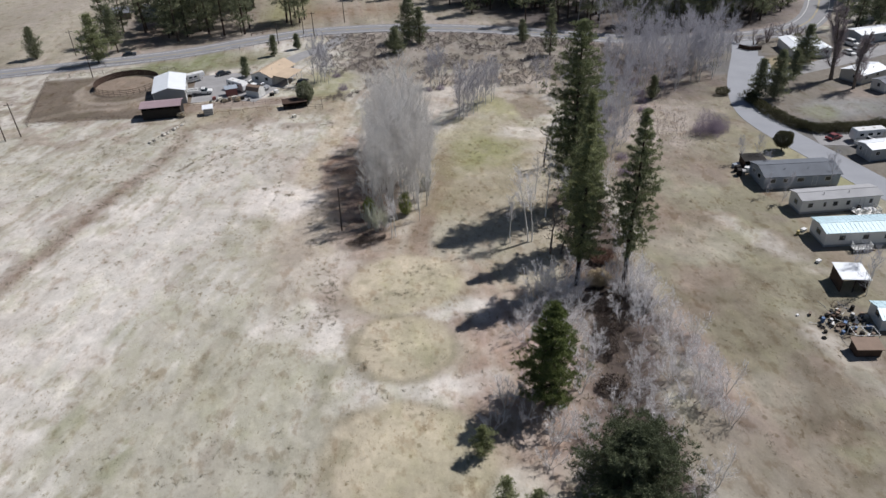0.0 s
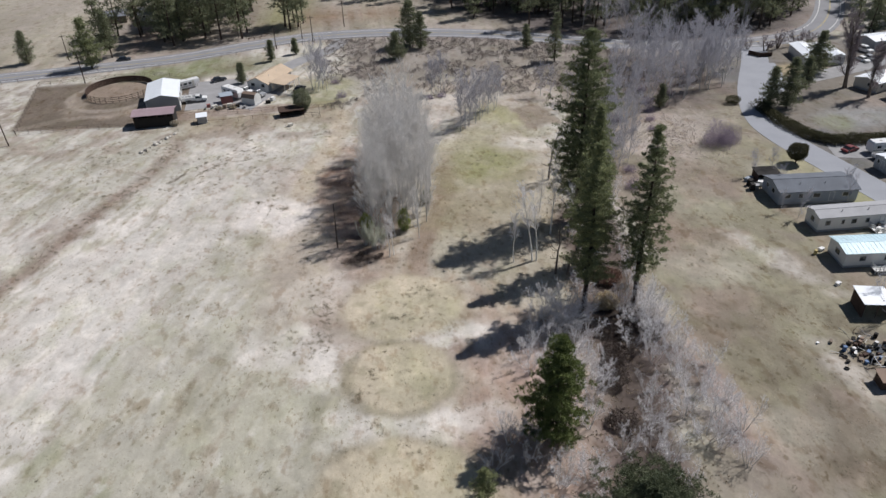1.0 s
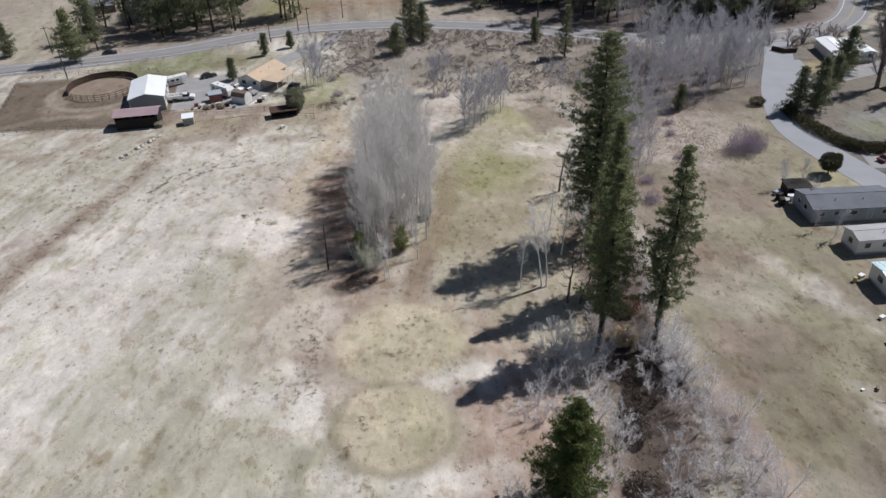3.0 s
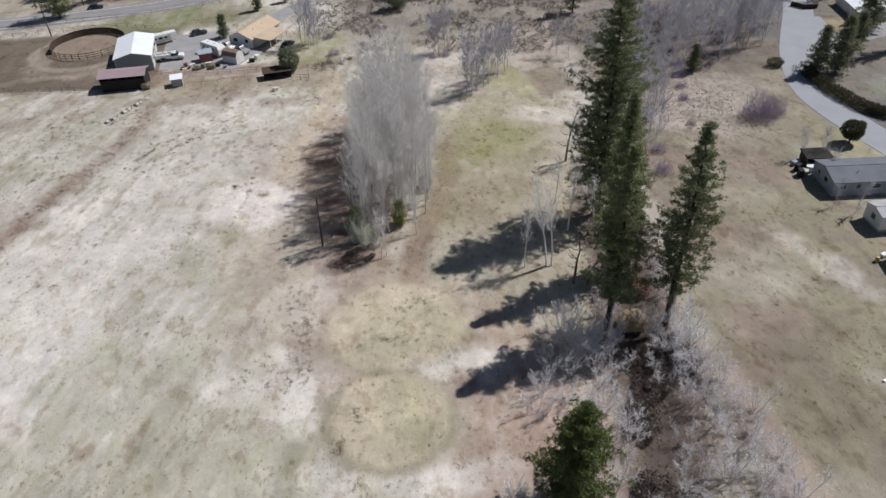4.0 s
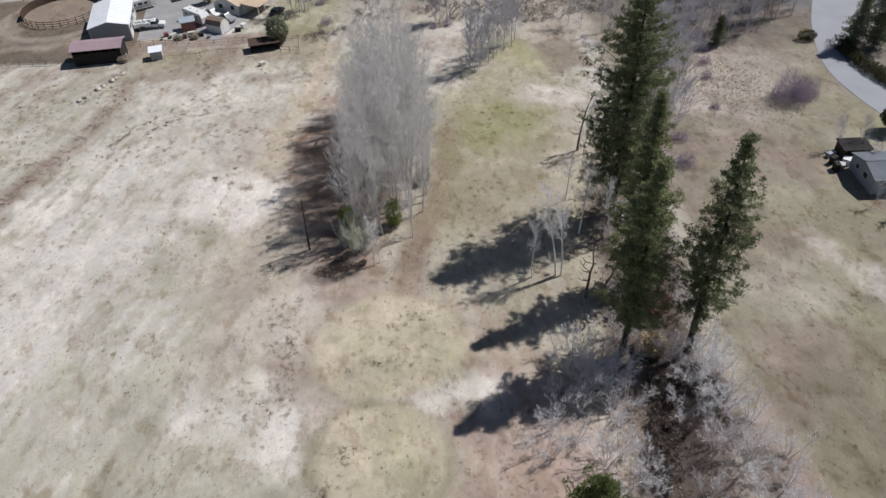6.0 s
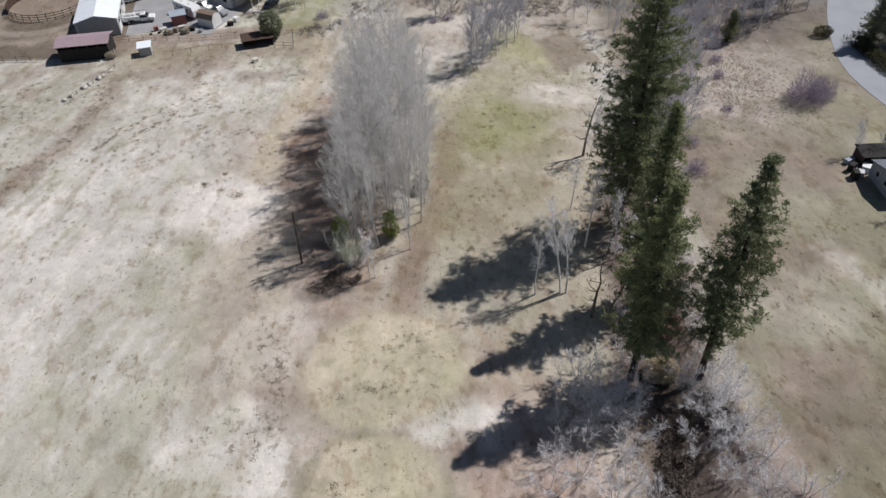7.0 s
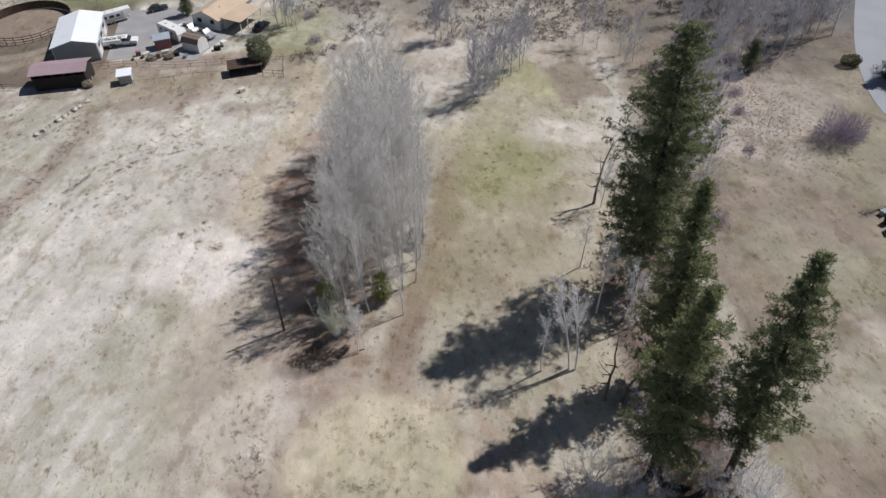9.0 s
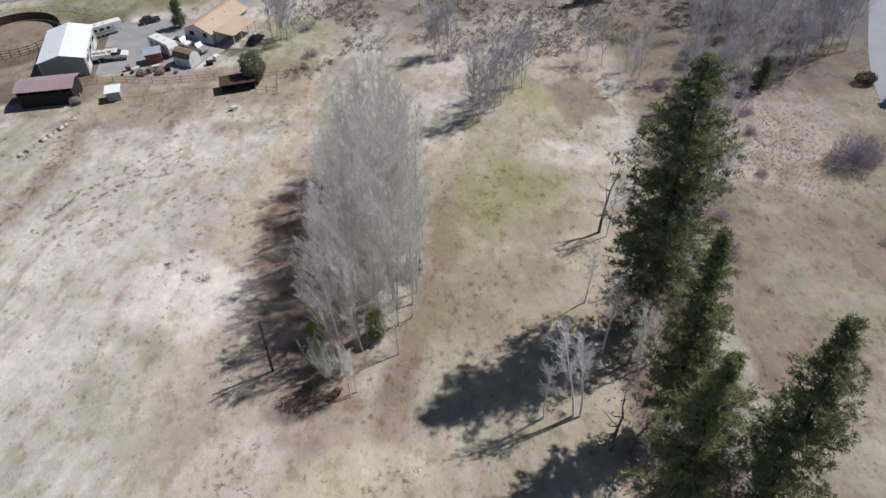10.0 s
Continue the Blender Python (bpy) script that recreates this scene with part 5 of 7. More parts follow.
needle_tufts(geo, np.column_stack([many, np.abs(g.normal(0.35, 0.25, len(many)))]), g.uniform(0.28, 0.5, len(many)), 6, g, 0.6)
single("sagebrush", geo, M_SAGE, "low grey-brown sagebrush covering the ground below the highway", "sagebrush", kind="stuff")

# dark tufts: along trodden tracks, on the old greens, over the field
dots = []
for pts, wide, n in ((((-72, 103), (-60.5, 129), (-54, 147), (-47, 163), (-43, 180)), 2.2, 420), (((-42, 158), (-33.5, 168)), 0.5, 70), (((-20.5, 129), (-18, 140), (-17, 150)), 0.35, 60), (((-31, 64), (-20, 64.5), (-10, 62)), 0.35, 60), (((-44.5, 184), (-51, 175)), 0.5, 40), (((-36, 160), (-30, 166)), 0.8, 60), (((-8, 92), (-6, 100), (-7.5, 108)), 2.0, 260)):
    p = np.array(pts, float)
    k = g.random(n) * (len(p) - 1)
    i = k.astype(int).clip(0, len(p) - 2)
    dots.append(p[i] + (p[i + 1] - p[i]) * (k - i)[:, None] + g.normal(0, wide * 0.5, (n, 2)))
for cx, cy, a, b, n in ((5, 85, 6, 5, 26), (0.2, 84, 0.5, 3.2, 44), (-2.2, 81.5, 1.2, 1.0, 34), (10, 103, 5, 5, 45), (9, 106, 2, 1.2, 30), (6, 99, 4, 1, 30), (-14.9, 140.2, 0.9, 0.7, 34), (-20.3, 144.0, 0.8, 0.6, 34), (-10.6, 126.5, 0.7, 0.5, 24), (-9.8, 119.6, 0.7, 0.5, 24), (-18, 159, 2.2, 1.6, 40), (-13, 95, 4, 3, 60), (-6, 126, 4, 18, 160), (31, 152, 7, 6, 40), (-25, 66, 9, 6, 90), (3, 72, 8, 4, 60), (19, 78, 8, 16, 200), (60, 85, 11, 32, 30), (24, 122, 5, 9, 90), (46, 166, 8, 5, 60), (72, 158, 10, 12, 160)):
    dots.append(np.column_stack([g.normal(cx, a * 0.55, n), g.normal(cy, b * 0.55, n)]))
more = np.column_stack([g.uniform(-66, -4, 2600), g.uniform(152, 190, 2600)])
dots.append(more[fbm(more[:, 0] + 3, more[:, 1] * 0.6, 4, 3) > 0.56])
xy = np.column_stack([g.uniform(-90, 78, 9000), g.uniform(44, 196, 9000)])
dots.append(xy[fbm(xy[:, 0] + 11, xy[:, 1], 5, 4) > 0.69])
dots = np.concatenate(dots)
dots = dots[g.random(len(dots)) < 0.5]
grow = 0.6 + 1.2 * g.random(len(dots)) ** 2
many = np.repeat(dots, 30, axis=0) + g.normal(0, 0.17, (len(dots) * 30, 2)) * np.repeat(grow, 30)[:, None]
tuft_field("weed_tufts", M_TUFT, "dark dry weed tufts dotted over the pale field", many, g.uniform(0.07, 0.13, len(many)) * np.repeat(grow, 30), 3, 1.2)

# straw and short dead grass
xy = np.column_stack([g.uniform(-75, 78, 20000), g.uniform(46, 190, 20000)])
xy = xy[fbm(xy[:, 0] - 30, xy[:, 1] + 9, 3.5, 4) > 0.46]
tuft_field("dry_grass", M_STRAW, "short bleached dry grass over the field", xy, g.uniform(0.12, 0.26, len(xy)), 4, 0.4)
xy = np.column_stack([g.uniform(14, 52, 7000), g.uniform(52, 140, 7000)])
xy = xy[polyline_distance(xy[:, 0], xy[:, 1], DITCH) < 9 + 4 * (g.random(len(xy)) - 0.5)]
tuft_field("rank_grass", M_MATTED, "tall matted straw along the ditch", xy, g.uniform(0.25, 0.5, len(xy)), 5, 0.6)
M_DEBRIS = leafy("pale_sticks", (0.42, 0.36, 0.32), (0.72, 0.64, 0.59), 0.9, 0.1)
xy = np.column_stack([g.normal(79, 6, 3000), g.normal(160, 8, 3000)])
tuft_field("debris", M_DEBRIS, "pale sticks and stony debris strewn on the ground", xy, g.uniform(0.2, 0.55, len(xy)), 4, 0.1)

# ---- built things ----
M_WHITE = surface("white_siding", (0.70, 0.70, 0.68), 0.6, vary=0.08, size=2, fine=10, bump=0.05)
M_CREAM = surface("cream_siding", (0.58, 0.56, 0.50), 0.65, vary=0.08, size=2, fine=10, bump=0.05)
M_GREYWALL = surface("grey_siding", (0.36, 0.37, 0.38), 0.65, vary=0.1, size=2, bump=0.05)
M_SHINGLE = surface("grey_shingles", (0.20, 0.21, 0.235), 0.9, vary=0.18, size=2.5, fine=20, bump=0.3)
M_SLATE = surface("dark_blue_grey_shingles", (0.16, 0.175, 0.20), 0.9, vary=0.2, size=2.5, fine=20, bump=0.3)
M_PALEROOF = surface("weathered_grey_roof", (0.40, 0.40, 0.41), 0.85, vary=0.15, size=2.5, fine=14, bump=0.15)
M_BLUEGREY = surface("blue_grey_roofing", (0.33, 0.37, 0.42), 0.8, vary=0.15, size=2, bump=0.1)
M_TANROOF = surface("tan_shingles", (0.52, 0.41, 0.30), 0.9, vary=0.12, size=3, fine=18, bump=0.2)
M_TIN = surface("pale_metal_roof", (0.80, 0.83, 0.86), 0.45, 0.0, vary=0.06, size=3, fine=6, bump=0.03, spec=0.5)
M_BLUETIN = surface("pale_blue_metal_roof", (0.58, 0.76, 0.82), 0.45, 0.0, vary=0.15, size=3, fine=6, bump=0.03, spec=0.5)
M_REDROOF = surface("dull_red_metal_roof", (0.34, 0.255, 0.275), 0.6, vary=0.15, size=2.5, bump=0.05)
M_DARKWOOD = surface("dark_boards", (0.085, 0.055, 0.042), 0.9, vary=0.3, size=1, bump=0.3)
M_BOARD = surface("weathered_boards", (0.25, 0.20, 0.16), 0.9, vary=0.3, size=1, bump=0.3)
M_REDWOOD = surface("faded_red_boards", (0.33, 0.14, 0.125), 0.8, vary=0.2, size=1, bump=0.1)
M_BROWNROOF = surface("brown_roof", (0.26, 0.19, 0.145), 0.85, vary=0.15, size=1.5, bump=0.1)
M_POLE = surface("pole_wood", (0.11, 0.085, 0.07), 0.9, vary=0.3, size=1, bump=0.3)
M_GLASS = surface("dark_glass", (0.03, 0.035, 0.04), 0.12, vary=0.05, bump=0, spec=0.6)
M_PAINT_WHITE = surface("white_paint", (0.74, 0.74, 0.73), 0.35, vary=0.06, size=2, bump=0, spec=0.5)
M_PAINT_MAROON = surface("faded_maroon_paint", (0.20, 0.05, 0.05), 0.4, vary=0.1, size=2, bump=0, spec=0.5)
M_PAINT_DARK = surface("dark_paint", (0.035, 0.04, 0.05), 0.3, vary=0.06, size=2, bump=0, spec=0.5)
M_PAINT_SILVER = surface("silver_paint", (0.42, 0.43, 0.45), 0.3, 0.3, vary=0.06, size=2, bump=0, spec=0.5)
M_BLUE = surface("blue_cover", (0.12, 0.2, 0.36), 0.5, vary=0.2, size=1)
M_RUBBER = surface("tyre_rubber", (0.025, 0.025, 0.025), 0.9, vary=0.1, size=0.5)
M_STEEL = surface("dull_steel", (0.38, 0.38, 0.38), 0.5, 0.6, vary=0.15, size=0.6, bump=0.05)
M_DARK = surface("dark_void", (0.03, 0.027, 0.025), 0.9, vary=0.2, size=1)
M_LAMP = surface("lamp_glass", (0.7, 0.68, 0.62), 0.2, vary=0.05, bump=0)
M_TAIL = surface("tail_lamp", (0.35, 0.02, 0.02), 0.3, vary=0.05, bump=0)


def slab_roof(L, W, wall, rise, over, thick):
    """A gable roof of real thickness, ridge along x."""
    s = rise / (W / 2)
    lo = wall - over * s
    out = [(-over, lo), (W / 2, wall + rise), (W + over, lo), (W + over, lo + thick), (W / 2, wall + rise + thick), (-over, lo + thick)]
    g, n, v = Geo(), len(out), []
    for x in (-over, L + over):
        v += [(x, y, z) for y, z in out]
    f = [(k, (k + 1) % n, (k + 1) % n + n, k + n) for k in range(n)] + [(0, 5, 4, 1), (1, 4, 3, 2), (n, n + 1, n + 4, n + 5), (n + 1, n + 2, n + 3, n + 4)]
    g.add(v, f)
    return g


def gable_wall(L, W, wall, rise, z0=0.0):
    out, v = [(0, z0), (W, z0), (W, wall), (W / 2, wall + rise), (0, wall)], []
    for x in (0, L):
        v += [(x, y, z) for y, z in out]
    g = Geo()
    g.add(v, [(k + 5, (k + 1) % 5 + 5, (k + 1) % 5, k) for k in range(5)] + [(0, 1, 2, 3, 4), (9, 8, 7, 6, 5)])
    return g


def opening(kind, parent, side, u, wide, z0, z1, L, W, frame_mat, pane_mat):
    """A window or door with frame and pane on one wall: side 'front' (y=0), 'back', 'west' (x=0) or 'east'."""
    def put(g, a, b, c, d, proud, depth):
        if side == "front":
            g.box(a, b, -proud, depth, c, d)
        elif side == "back":
            g.box(a, b, W - depth, W + proud, c, d)
        elif side == "west":
            g.box(-proud, depth, a, b, c, d)
        else:
            g.box(L - depth, L + proud, a, b, c, d)
    f = Geo()
    for a, b, c, d in ((u - 0.07, u, z0 - 0.07, z1 + 0.07), (u + wide, u + wide + 0.07, z0 - 0.07, z1 + 0.07), (u, u + wide, z0 - 0.07, z0), (u, u + wide, z1, z1 + 0.07)):
        put(f, a, b, c, d, 0.05, 0.02)
    w = part(kind, f, frame_mat, parent)
    p = Geo()
    put(p, u, u + wide, z0, z1, 0.015, 0.02)
    part("pane" if kind == "window" else "door_leaf", p, pane_mat, w)
    return w


def home(name, x, y, rz, L, W, wall, rise, label, category, wall_mat, roof_mat, openings, over=0.3, ribs=0, skirt=True, group=""):
    """A low gabled building: walls, skirting, roof with ridge cap or ribs, windows and doors, vent pipes."""
    t = thing(name, x, y, rz, label, category, group, z=0)
    part("wall", gable_wall(L, W, wall, rise, 0.5 if skirt else 0), wall_mat, t)
    if skirt:
        g = Geo()
        g.box(0.06, L - 0.06, 0.06, W - 0.06, 0, 0.5)
        part("skirting", g, M_GREYWALL, t)
    roof = part("roof", slab_roof(L, W, wall, rise, over, 0.12), roof_mat, t)
    s = rise / (W / 2)
    g = Geo()
    g.box(-over, L + over, W / 2 - 0.16, W / 2 + 0.16, wall + rise + 0.09, wall + rise + 0.15)
    part("ridge_cap", g, roof_mat, roof)
    for k in range(ribs):
        u = -over + (L + 2 * over) * (k + 0.5) / ribs
        g = Geo()
        for y0, y1 in ((-over, W / 2), (W / 2, W + over)):
            za, zb = (wall - over * s, wall + rise) if y0 < 0 else (wall + rise, wall - over * s)
            g.add([(u + dx, yy, zz + 0.12 + dz) for yy, zz in ((y0, za), (y1, zb)) for dx, dz in ((-0.04, 0.0), (0.04, 0.0), (0.02, 0.04), (-0.02, 0.04))], [(0, 1, 5, 4), (1, 2, 6, 5), (2, 3, 7, 6), (3, 0, 4, 7), (3, 2, 1, 0), (4, 5, 6, 7)])
        part("roof_rib", g, roof_mat, roof)
    for side, kind, u, wide, z0, z1 in openings:
        opening(kind, t, side, u, wide, z0, z1, L, W, M_WHITE if wall_mat is not M_WHITE else M_GREYWALL, M_GLASS if kind == "window" else wall_mat)
    if L > 9 and ribs == 0:
        for u in (0.3, 0.62):
            g = Geo()
            zz = wall + rise * 0.5
            g.tube([(L * u, W * 0.27, zz), (L * u, W * 0.27, zz + 0.55)], [0.07, 0.07], 8, True)
            g.tube([(L * u, W * 0.27, zz + 0.55), (L * u, W * 0.27, zz + 0.62)], [0.11, 0.04], 8, True)
            part("vent_pipe", g, M_STEEL, roof)
    return t


def row(side, *spots):
    return [(side, "window", u, w, 1.45, 2.35) for u, w in spots]


# mobile homes along the lane's near side
PARK = "mobile homes along the lane"
home("mobile_home", 85.6, 121.3, -6, 16.2, 7.6, 2.9, 1.0, "double-wide mobile home with a grey shingled roof", "mobile home", M_BLUEGREY, M_SLATE, row("front", (1.2, 1.1), (4, 0.9), (7, 1.4), (13, 1.2)) + [("front", "door", 10.4, 0.9, 0.55, 2.5)] + row("west", (2.2, 1.2), (5, 0.9)), group=PARK)
home("mobile_home", 87.0, 110.1, -3, 16.4, 4.4, 3.15, 0.55, "white mobile home with small windows and a grey roof", "mobile home", M_WHITE, M_PALEROOF, row("front", (1.4, 0.9), (4.6, 0.5), (6.6, 0.9), (9.4, 0.7), (14.2, 0.6)) + [("front", "door", 12.2, 0.9, 0.55, 2.5)] + row("west", (1.6, 1.0)), group=PARK)
home("mobile_home", 84.4, 98.2, -7, 16.0, 5.6, 3.05, 0.5, "white mobile home with a pale blue metal roof", "mobile home", M_WHITE, M_BLUETIN, row("front", (2.6, 1.0), (7.0, 1.0), (11, 1.0)) + row("west", (2.0, 1.3)), ribs=20, group=PARK)
home("mobile_home", 115.4, 128.6, 2, 15, 4.6, 3.0, 0.5, "grey-white mobile home beside the lane", "mobile home", M_GREYWALL, M_TIN, row("front", (1.2, 1.0), (5, 1.2), (10, 1.0)) + [("west", "door", 1.6, 0.9, 0.55, 2.5)] + row("west", (3.1, 0.7)), group=PARK)
home("mobile_home", 143.6, 196.4, 78, 15.5, 4.6, 2.9, 0.5, "white mobile home with a flat bright roof", "mobile home", M_WHITE, M_TIN, row("front", (2, 1.2), (8, 1.2)) + row("west", (1.4, 1.0)), group=PARK)
home("mobile_home", 151.6, 197.6, 82, 13, 4.0, 2.9, 0.4, "white mobile home behind another one", "mobile home", M_WHITE, M_TIN, row("west", (1.2, 1.0)), group=PARK)
home("mobile_home", 144.8, 173.2, 20, 11, 7, 2.9, 0.8, "white mobile home with a bright white roof", "mobile home", M_CREAM, M_TIN, row("front", (1.2, 1.0), (6, 1.2)) + row("west", (2, 1.0)), group=PARK)
home("mobile_home", 146.4, 166.0, 12, 12, 4.4, 2.8, 0.5, "white gabled mobile home near the gravel drive", "mobile home", M_WHITE, M_SHINGLE, row("front", (2, 1.0)) + row("west", (1.6, 0.8)), group=PARK)
home("mobile_home", 168.5, 207.5, 8, 18, 7.5, 3.0, 0.8, "long mobile home with a white roof", "mobile home", M_GREYWALL, M_TIN, row("front", (3, 1.2), (9, 1.2), (14, 1.2)), group=PARK)
home("shed", 78.6, 74.6, -14, 6, 4.6, 2.2, 0.7, "low shed with a pale blue roof among junk", "shed", M_WHITE, M_BLUETIN, row("west", (1.4, 1.1)), skirt=False, ribs=6)


def porch(x, y, rz, L, W, label):
    """A small raised deck with rails and steps."""
    t = thing("porch", x, y, rz, label, "porch", z=0)
    g = Geo()
    g.box(0, L, 0, W, 0.55, 0.65)
    part("deck", g, M_WHITE, t)
    for u in np.linspace(0.06, L - 0.06, 6):
        g = Geo()
        g.box(u - 0.05, u + 0.05, 0, 0.1, 0, 1.6)
        part("post", g, M_WHITE, t)
    for z in (1.0, 1.3, 1.55):
        g = Geo()
        g.box(0, L, 0.02, 0.08, z - 0.05, z + 0.05)
        part("rail", g, M_WHITE, t)
    for u in (0, L - 0.1):
        for z in (1.0, 1.3, 1.55):
            g = Geo()
            g.box(u, u + 0.06, 0.1, W, z - 0.05, z + 0.05)
            part("rail", g, M_WHITE, t)
    for k in range(3):
        g = Geo()
        g.box(L + 0.28 * k, L + 0.28 * (k + 1), 0.3, 1.4, 0, 0.5 - 0.17 * k)
        part("tread", g, M_BOARD, t)
    return t


porch(97.0, 106.6, -3, 5.0, 2.8, "white railed wooden porch in front of the mobile home")
porch(88.6, 95.4, -7, 3.4, 1.7, "white railed wooden porch beside the blue-roofed home")


def shelter(name, x, y, rz, L, W, h0, h1, label, category, roof_mat, post_mat, walls="", wall_mat=None, posts=3):
    """A lean-to: posts, a sloping roof of real thickness, walls on the sides named by letters (b back, w west, e east)."""
    t = thing(name, x, y, rz, label, category, z=0)
    g = Geo()
    o = 0.25
    v = [(-o, -o, h0), (L + o, -o, h0), (L + o, W + o, h1), (-o, W + o, h1)]
    g.add(v + [(a, b, c + 0.1) for a, b, c in v], [(3, 2, 1, 0), (4, 5, 6, 7), (0, 1, 5, 4), (1, 2, 6, 5), (2, 3, 7, 6), (3, 0, 4, 7)])
    part("roof", g, roof_mat, t)
    for k in range(posts):
        u = 0.08 + (L - 0.16) * k / max(1, posts - 1)
        for yy, hh in ((0.08, h0), (W - 0.08, h1)):
            g = Geo()
            g.box(u - 0.07, u + 0.07, yy - 0.07, yy + 0.07, 0, hh + 0.02)
            part("post", g, post_mat, t)
    for ch, (a, b, c, d, z) in (("b", (0.1, L - 0.1, W - 0.06, W, h1)), ("w", (0, 0.05, 0.1, W - 0.1, min(h0, h1))), ("e", (L - 0.05, L, 0.1, W - 0.1, min(h0, h1))), ("f", (0.1, L - 0.1, 0, 0.05, h0))):
        if ch in walls:
            g = Geo()
            g.box(a, b, c, d, 0, z - 0.02)
            part("wall", g, wall_mat or post_mat, t)
    return t


shelter("carport", 78.7, 85.0, -14, 4.3, 4.4, 2.7, 2.9, "open carport with a bright white roof", "carport", M_TIN, M_DARKWOOD, "we", M_DARKWOOD)
shelter("tool_shed", 70.9, 69.5, -11, 3.6, 2.2, 1.7, 2.0, "small brown boarded shed with a sloping roof", "shed", M_BROWNROOF, M_DARKWOOD, "bwef", M_DARKWOOD, 2)
shelter("lean_to", 86.6, 131.2, -6, 4.6, 3.0, 1.9, 2.2, "dark lean-to piled against the grey home", "lean-to", M_DARK, M_DARKWOOD, "bwe", M_DARKWOOD)
shelter("animal_coop", -40.0, 192.6, 8, 2.5, 2.3, 1.9, 2.2, "small coop with a white roof by the fence", "coop", M_TIN, M_BOARD, "bwef", M_GREYWALL, 2)
shelter("equipment_shed", -18.0, 192.1, 8, 6.4, 3.0, 1.7, 2.0, "low dark open shed under the juniper", "shed", M_DARKWOOD, M_DARKWOOD, "bwe", M_DARKWOOD, 3)

# horse property


def metal_barn(x, y, rz, W, L, wall, rise):
    """A barn with its ridge along local y."""
    t = thing("barn", x, y, rz, "grey metal barn with a pale shining roof", "barn", z=0)
    h = gable_wall(L, W, wall, rise)
    turn = lambda g: [a @ np.array([[0, 1, 0], [1, 0, 0], [0, 0, 1]]) for a in g.v]
    h.v = turn(h)
    part("wall", h, M_METALWALL, t)
    r = slab_roof(L, W, wall, rise, 0.35, 0.12)
    r.v = turn(r)
    roof = part("roof", r, M_TIN, t)
    s = rise / (W / 2)
    for k in range(16):
        u = -0.3 + (L + 0.6) * (k + 0.5) / 16
        g = Geo()
        for x0, x1, za, zb in ((-0.35, W / 2, wall - 0.35 * s, wall + rise), (W / 2, W + 0.35, wall + rise, wall - 0.35 * s)):
            g.add([(xx, u + dx, zz + 0.12 + dz) for xx, zz in ((x0, za), (x1, zb)) for dx, dz in ((-0.04, 0), (0.04, 0), (0.02, 0.04), (-0.02, 0.04))], [(0, 4, 5, 1), (1, 5, 6, 2), (2, 6, 7, 3), (3, 7, 4, 0), (0, 1, 2, 3), (7, 6, 5, 4)])
        part("roof_rib", g, M_TIN, roof)
    for k in range(3):
        d = Geo()
        d.box(W - 0.02, W + 0.04, 1.2 + k * 4.6, 4.4 + k * 4.6, 0.05, 3.1)
        door = part("door", d, M_WHITE, t)
        p = Geo()
        p.box(W + 0.04, W + 0.06, 1.6 + k * 4.6, 4.0 + k * 4.6, 1.9, 2.8)
        part("pane", p, M_GLASS, door)
    for xx, yy in ((0, 0), (W, 0), (0, L), (W, L)):
        c = Geo()
        c.box(xx - 0.1, xx + 0.1, yy - 0.1, yy + 0.1, 0, wall - 0.02)
        part("corner_trim", c, M_WHITE, t)
    return t


M_METALWALL = surface("grey_metal_siding", (0.40, 0.435, 0.45), 0.5, 0.2, vary=0.08, size=2, fine=8, bump=0.05)
metal_barn(-55.0, 203.4, 8, 8.7, 15.0, 3.9, 1.1)


def stable(x, y, rz, L, W, wall, rise):
    t = thing("stable", x, y, rz, "low open stable with a dull red metal roof", "stable", z=0)
    roof = part("roof", slab_roof(L, W, wall, rise, 0.4, 0.1), M_REDROOF, t)
    for k in range(18):
        u = -0.3 + (L + 0.6) * (k + 0.5) / 18
        g = Geo()
        s = rise / (W / 2)
        for y0, y1, za, zb in ((-0.4, W / 2, wall - 0.4 * s, wall + rise), (W / 2, W + 0.4, wall + rise, wall - 0.4 * s)):
            g.add([(u + dx, yy, zz + 0.1 + dz) for yy, zz in ((y0, za), (y1, zb)) for dx, dz in ((-0.03, 0), (0.03, 0), (0.015, 0.035), (-0.015, 0.035))], [(0, 1, 5, 4), (1, 2, 6, 5), (2, 3, 7, 6), (3, 0, 4, 7), (3, 2, 1, 0), (4, 5, 6, 7)])
        part("roof_rib", g, M_REDROOF, roof)
    for k in range(6):
        u = 0.1 + (L - 0.2) * k / 5
        for yy in (0.1, W - 0.1):
            g = Geo()
            g.box(u - 0.09, u + 0.09, yy - 0.09, yy + 0.09, 0, wall + 0.03)
            part("post", g, M_DARKWOOD, t)
    for a, b, c, d, z in ((0, L, W - 0.05, W, wall), (0, 0.06, 0.2, W - 0.2, wall), (L - 0.06, L, 0.2, W - 0.2, wall), (0.2, L - 0.2, 0.0, 0.05, 2.7)):
        g = Geo()
        g.box(a, b, c, d, 0, z)
        part("wall", g, M_DARK, t)
    for k in range(1, 4):
        g = Geo()
        g.box(L * k / 4 - 0.04, L * k / 4 + 0.04, 0.1, W - 0.1, 0, 1.6)
        part("stall_divider", g, M_DARKWOOD, t)
    return t


stable(-56.4, 193.0, 2, 10.3, 5.2, 3.5, 0.6)
home("house", -22.4, 213.6, 60, 13, 7.2, 2.7, 1.5, "white house with a tan shingled gable roof", "house", M_WHITE, M_TANROOF, row("west", (1.2, 1.0), (4.6, 1.2)) + row("back", (2, 1.2), (6, 1.2), (10, 1.2)), over=0.5, skirt=False)
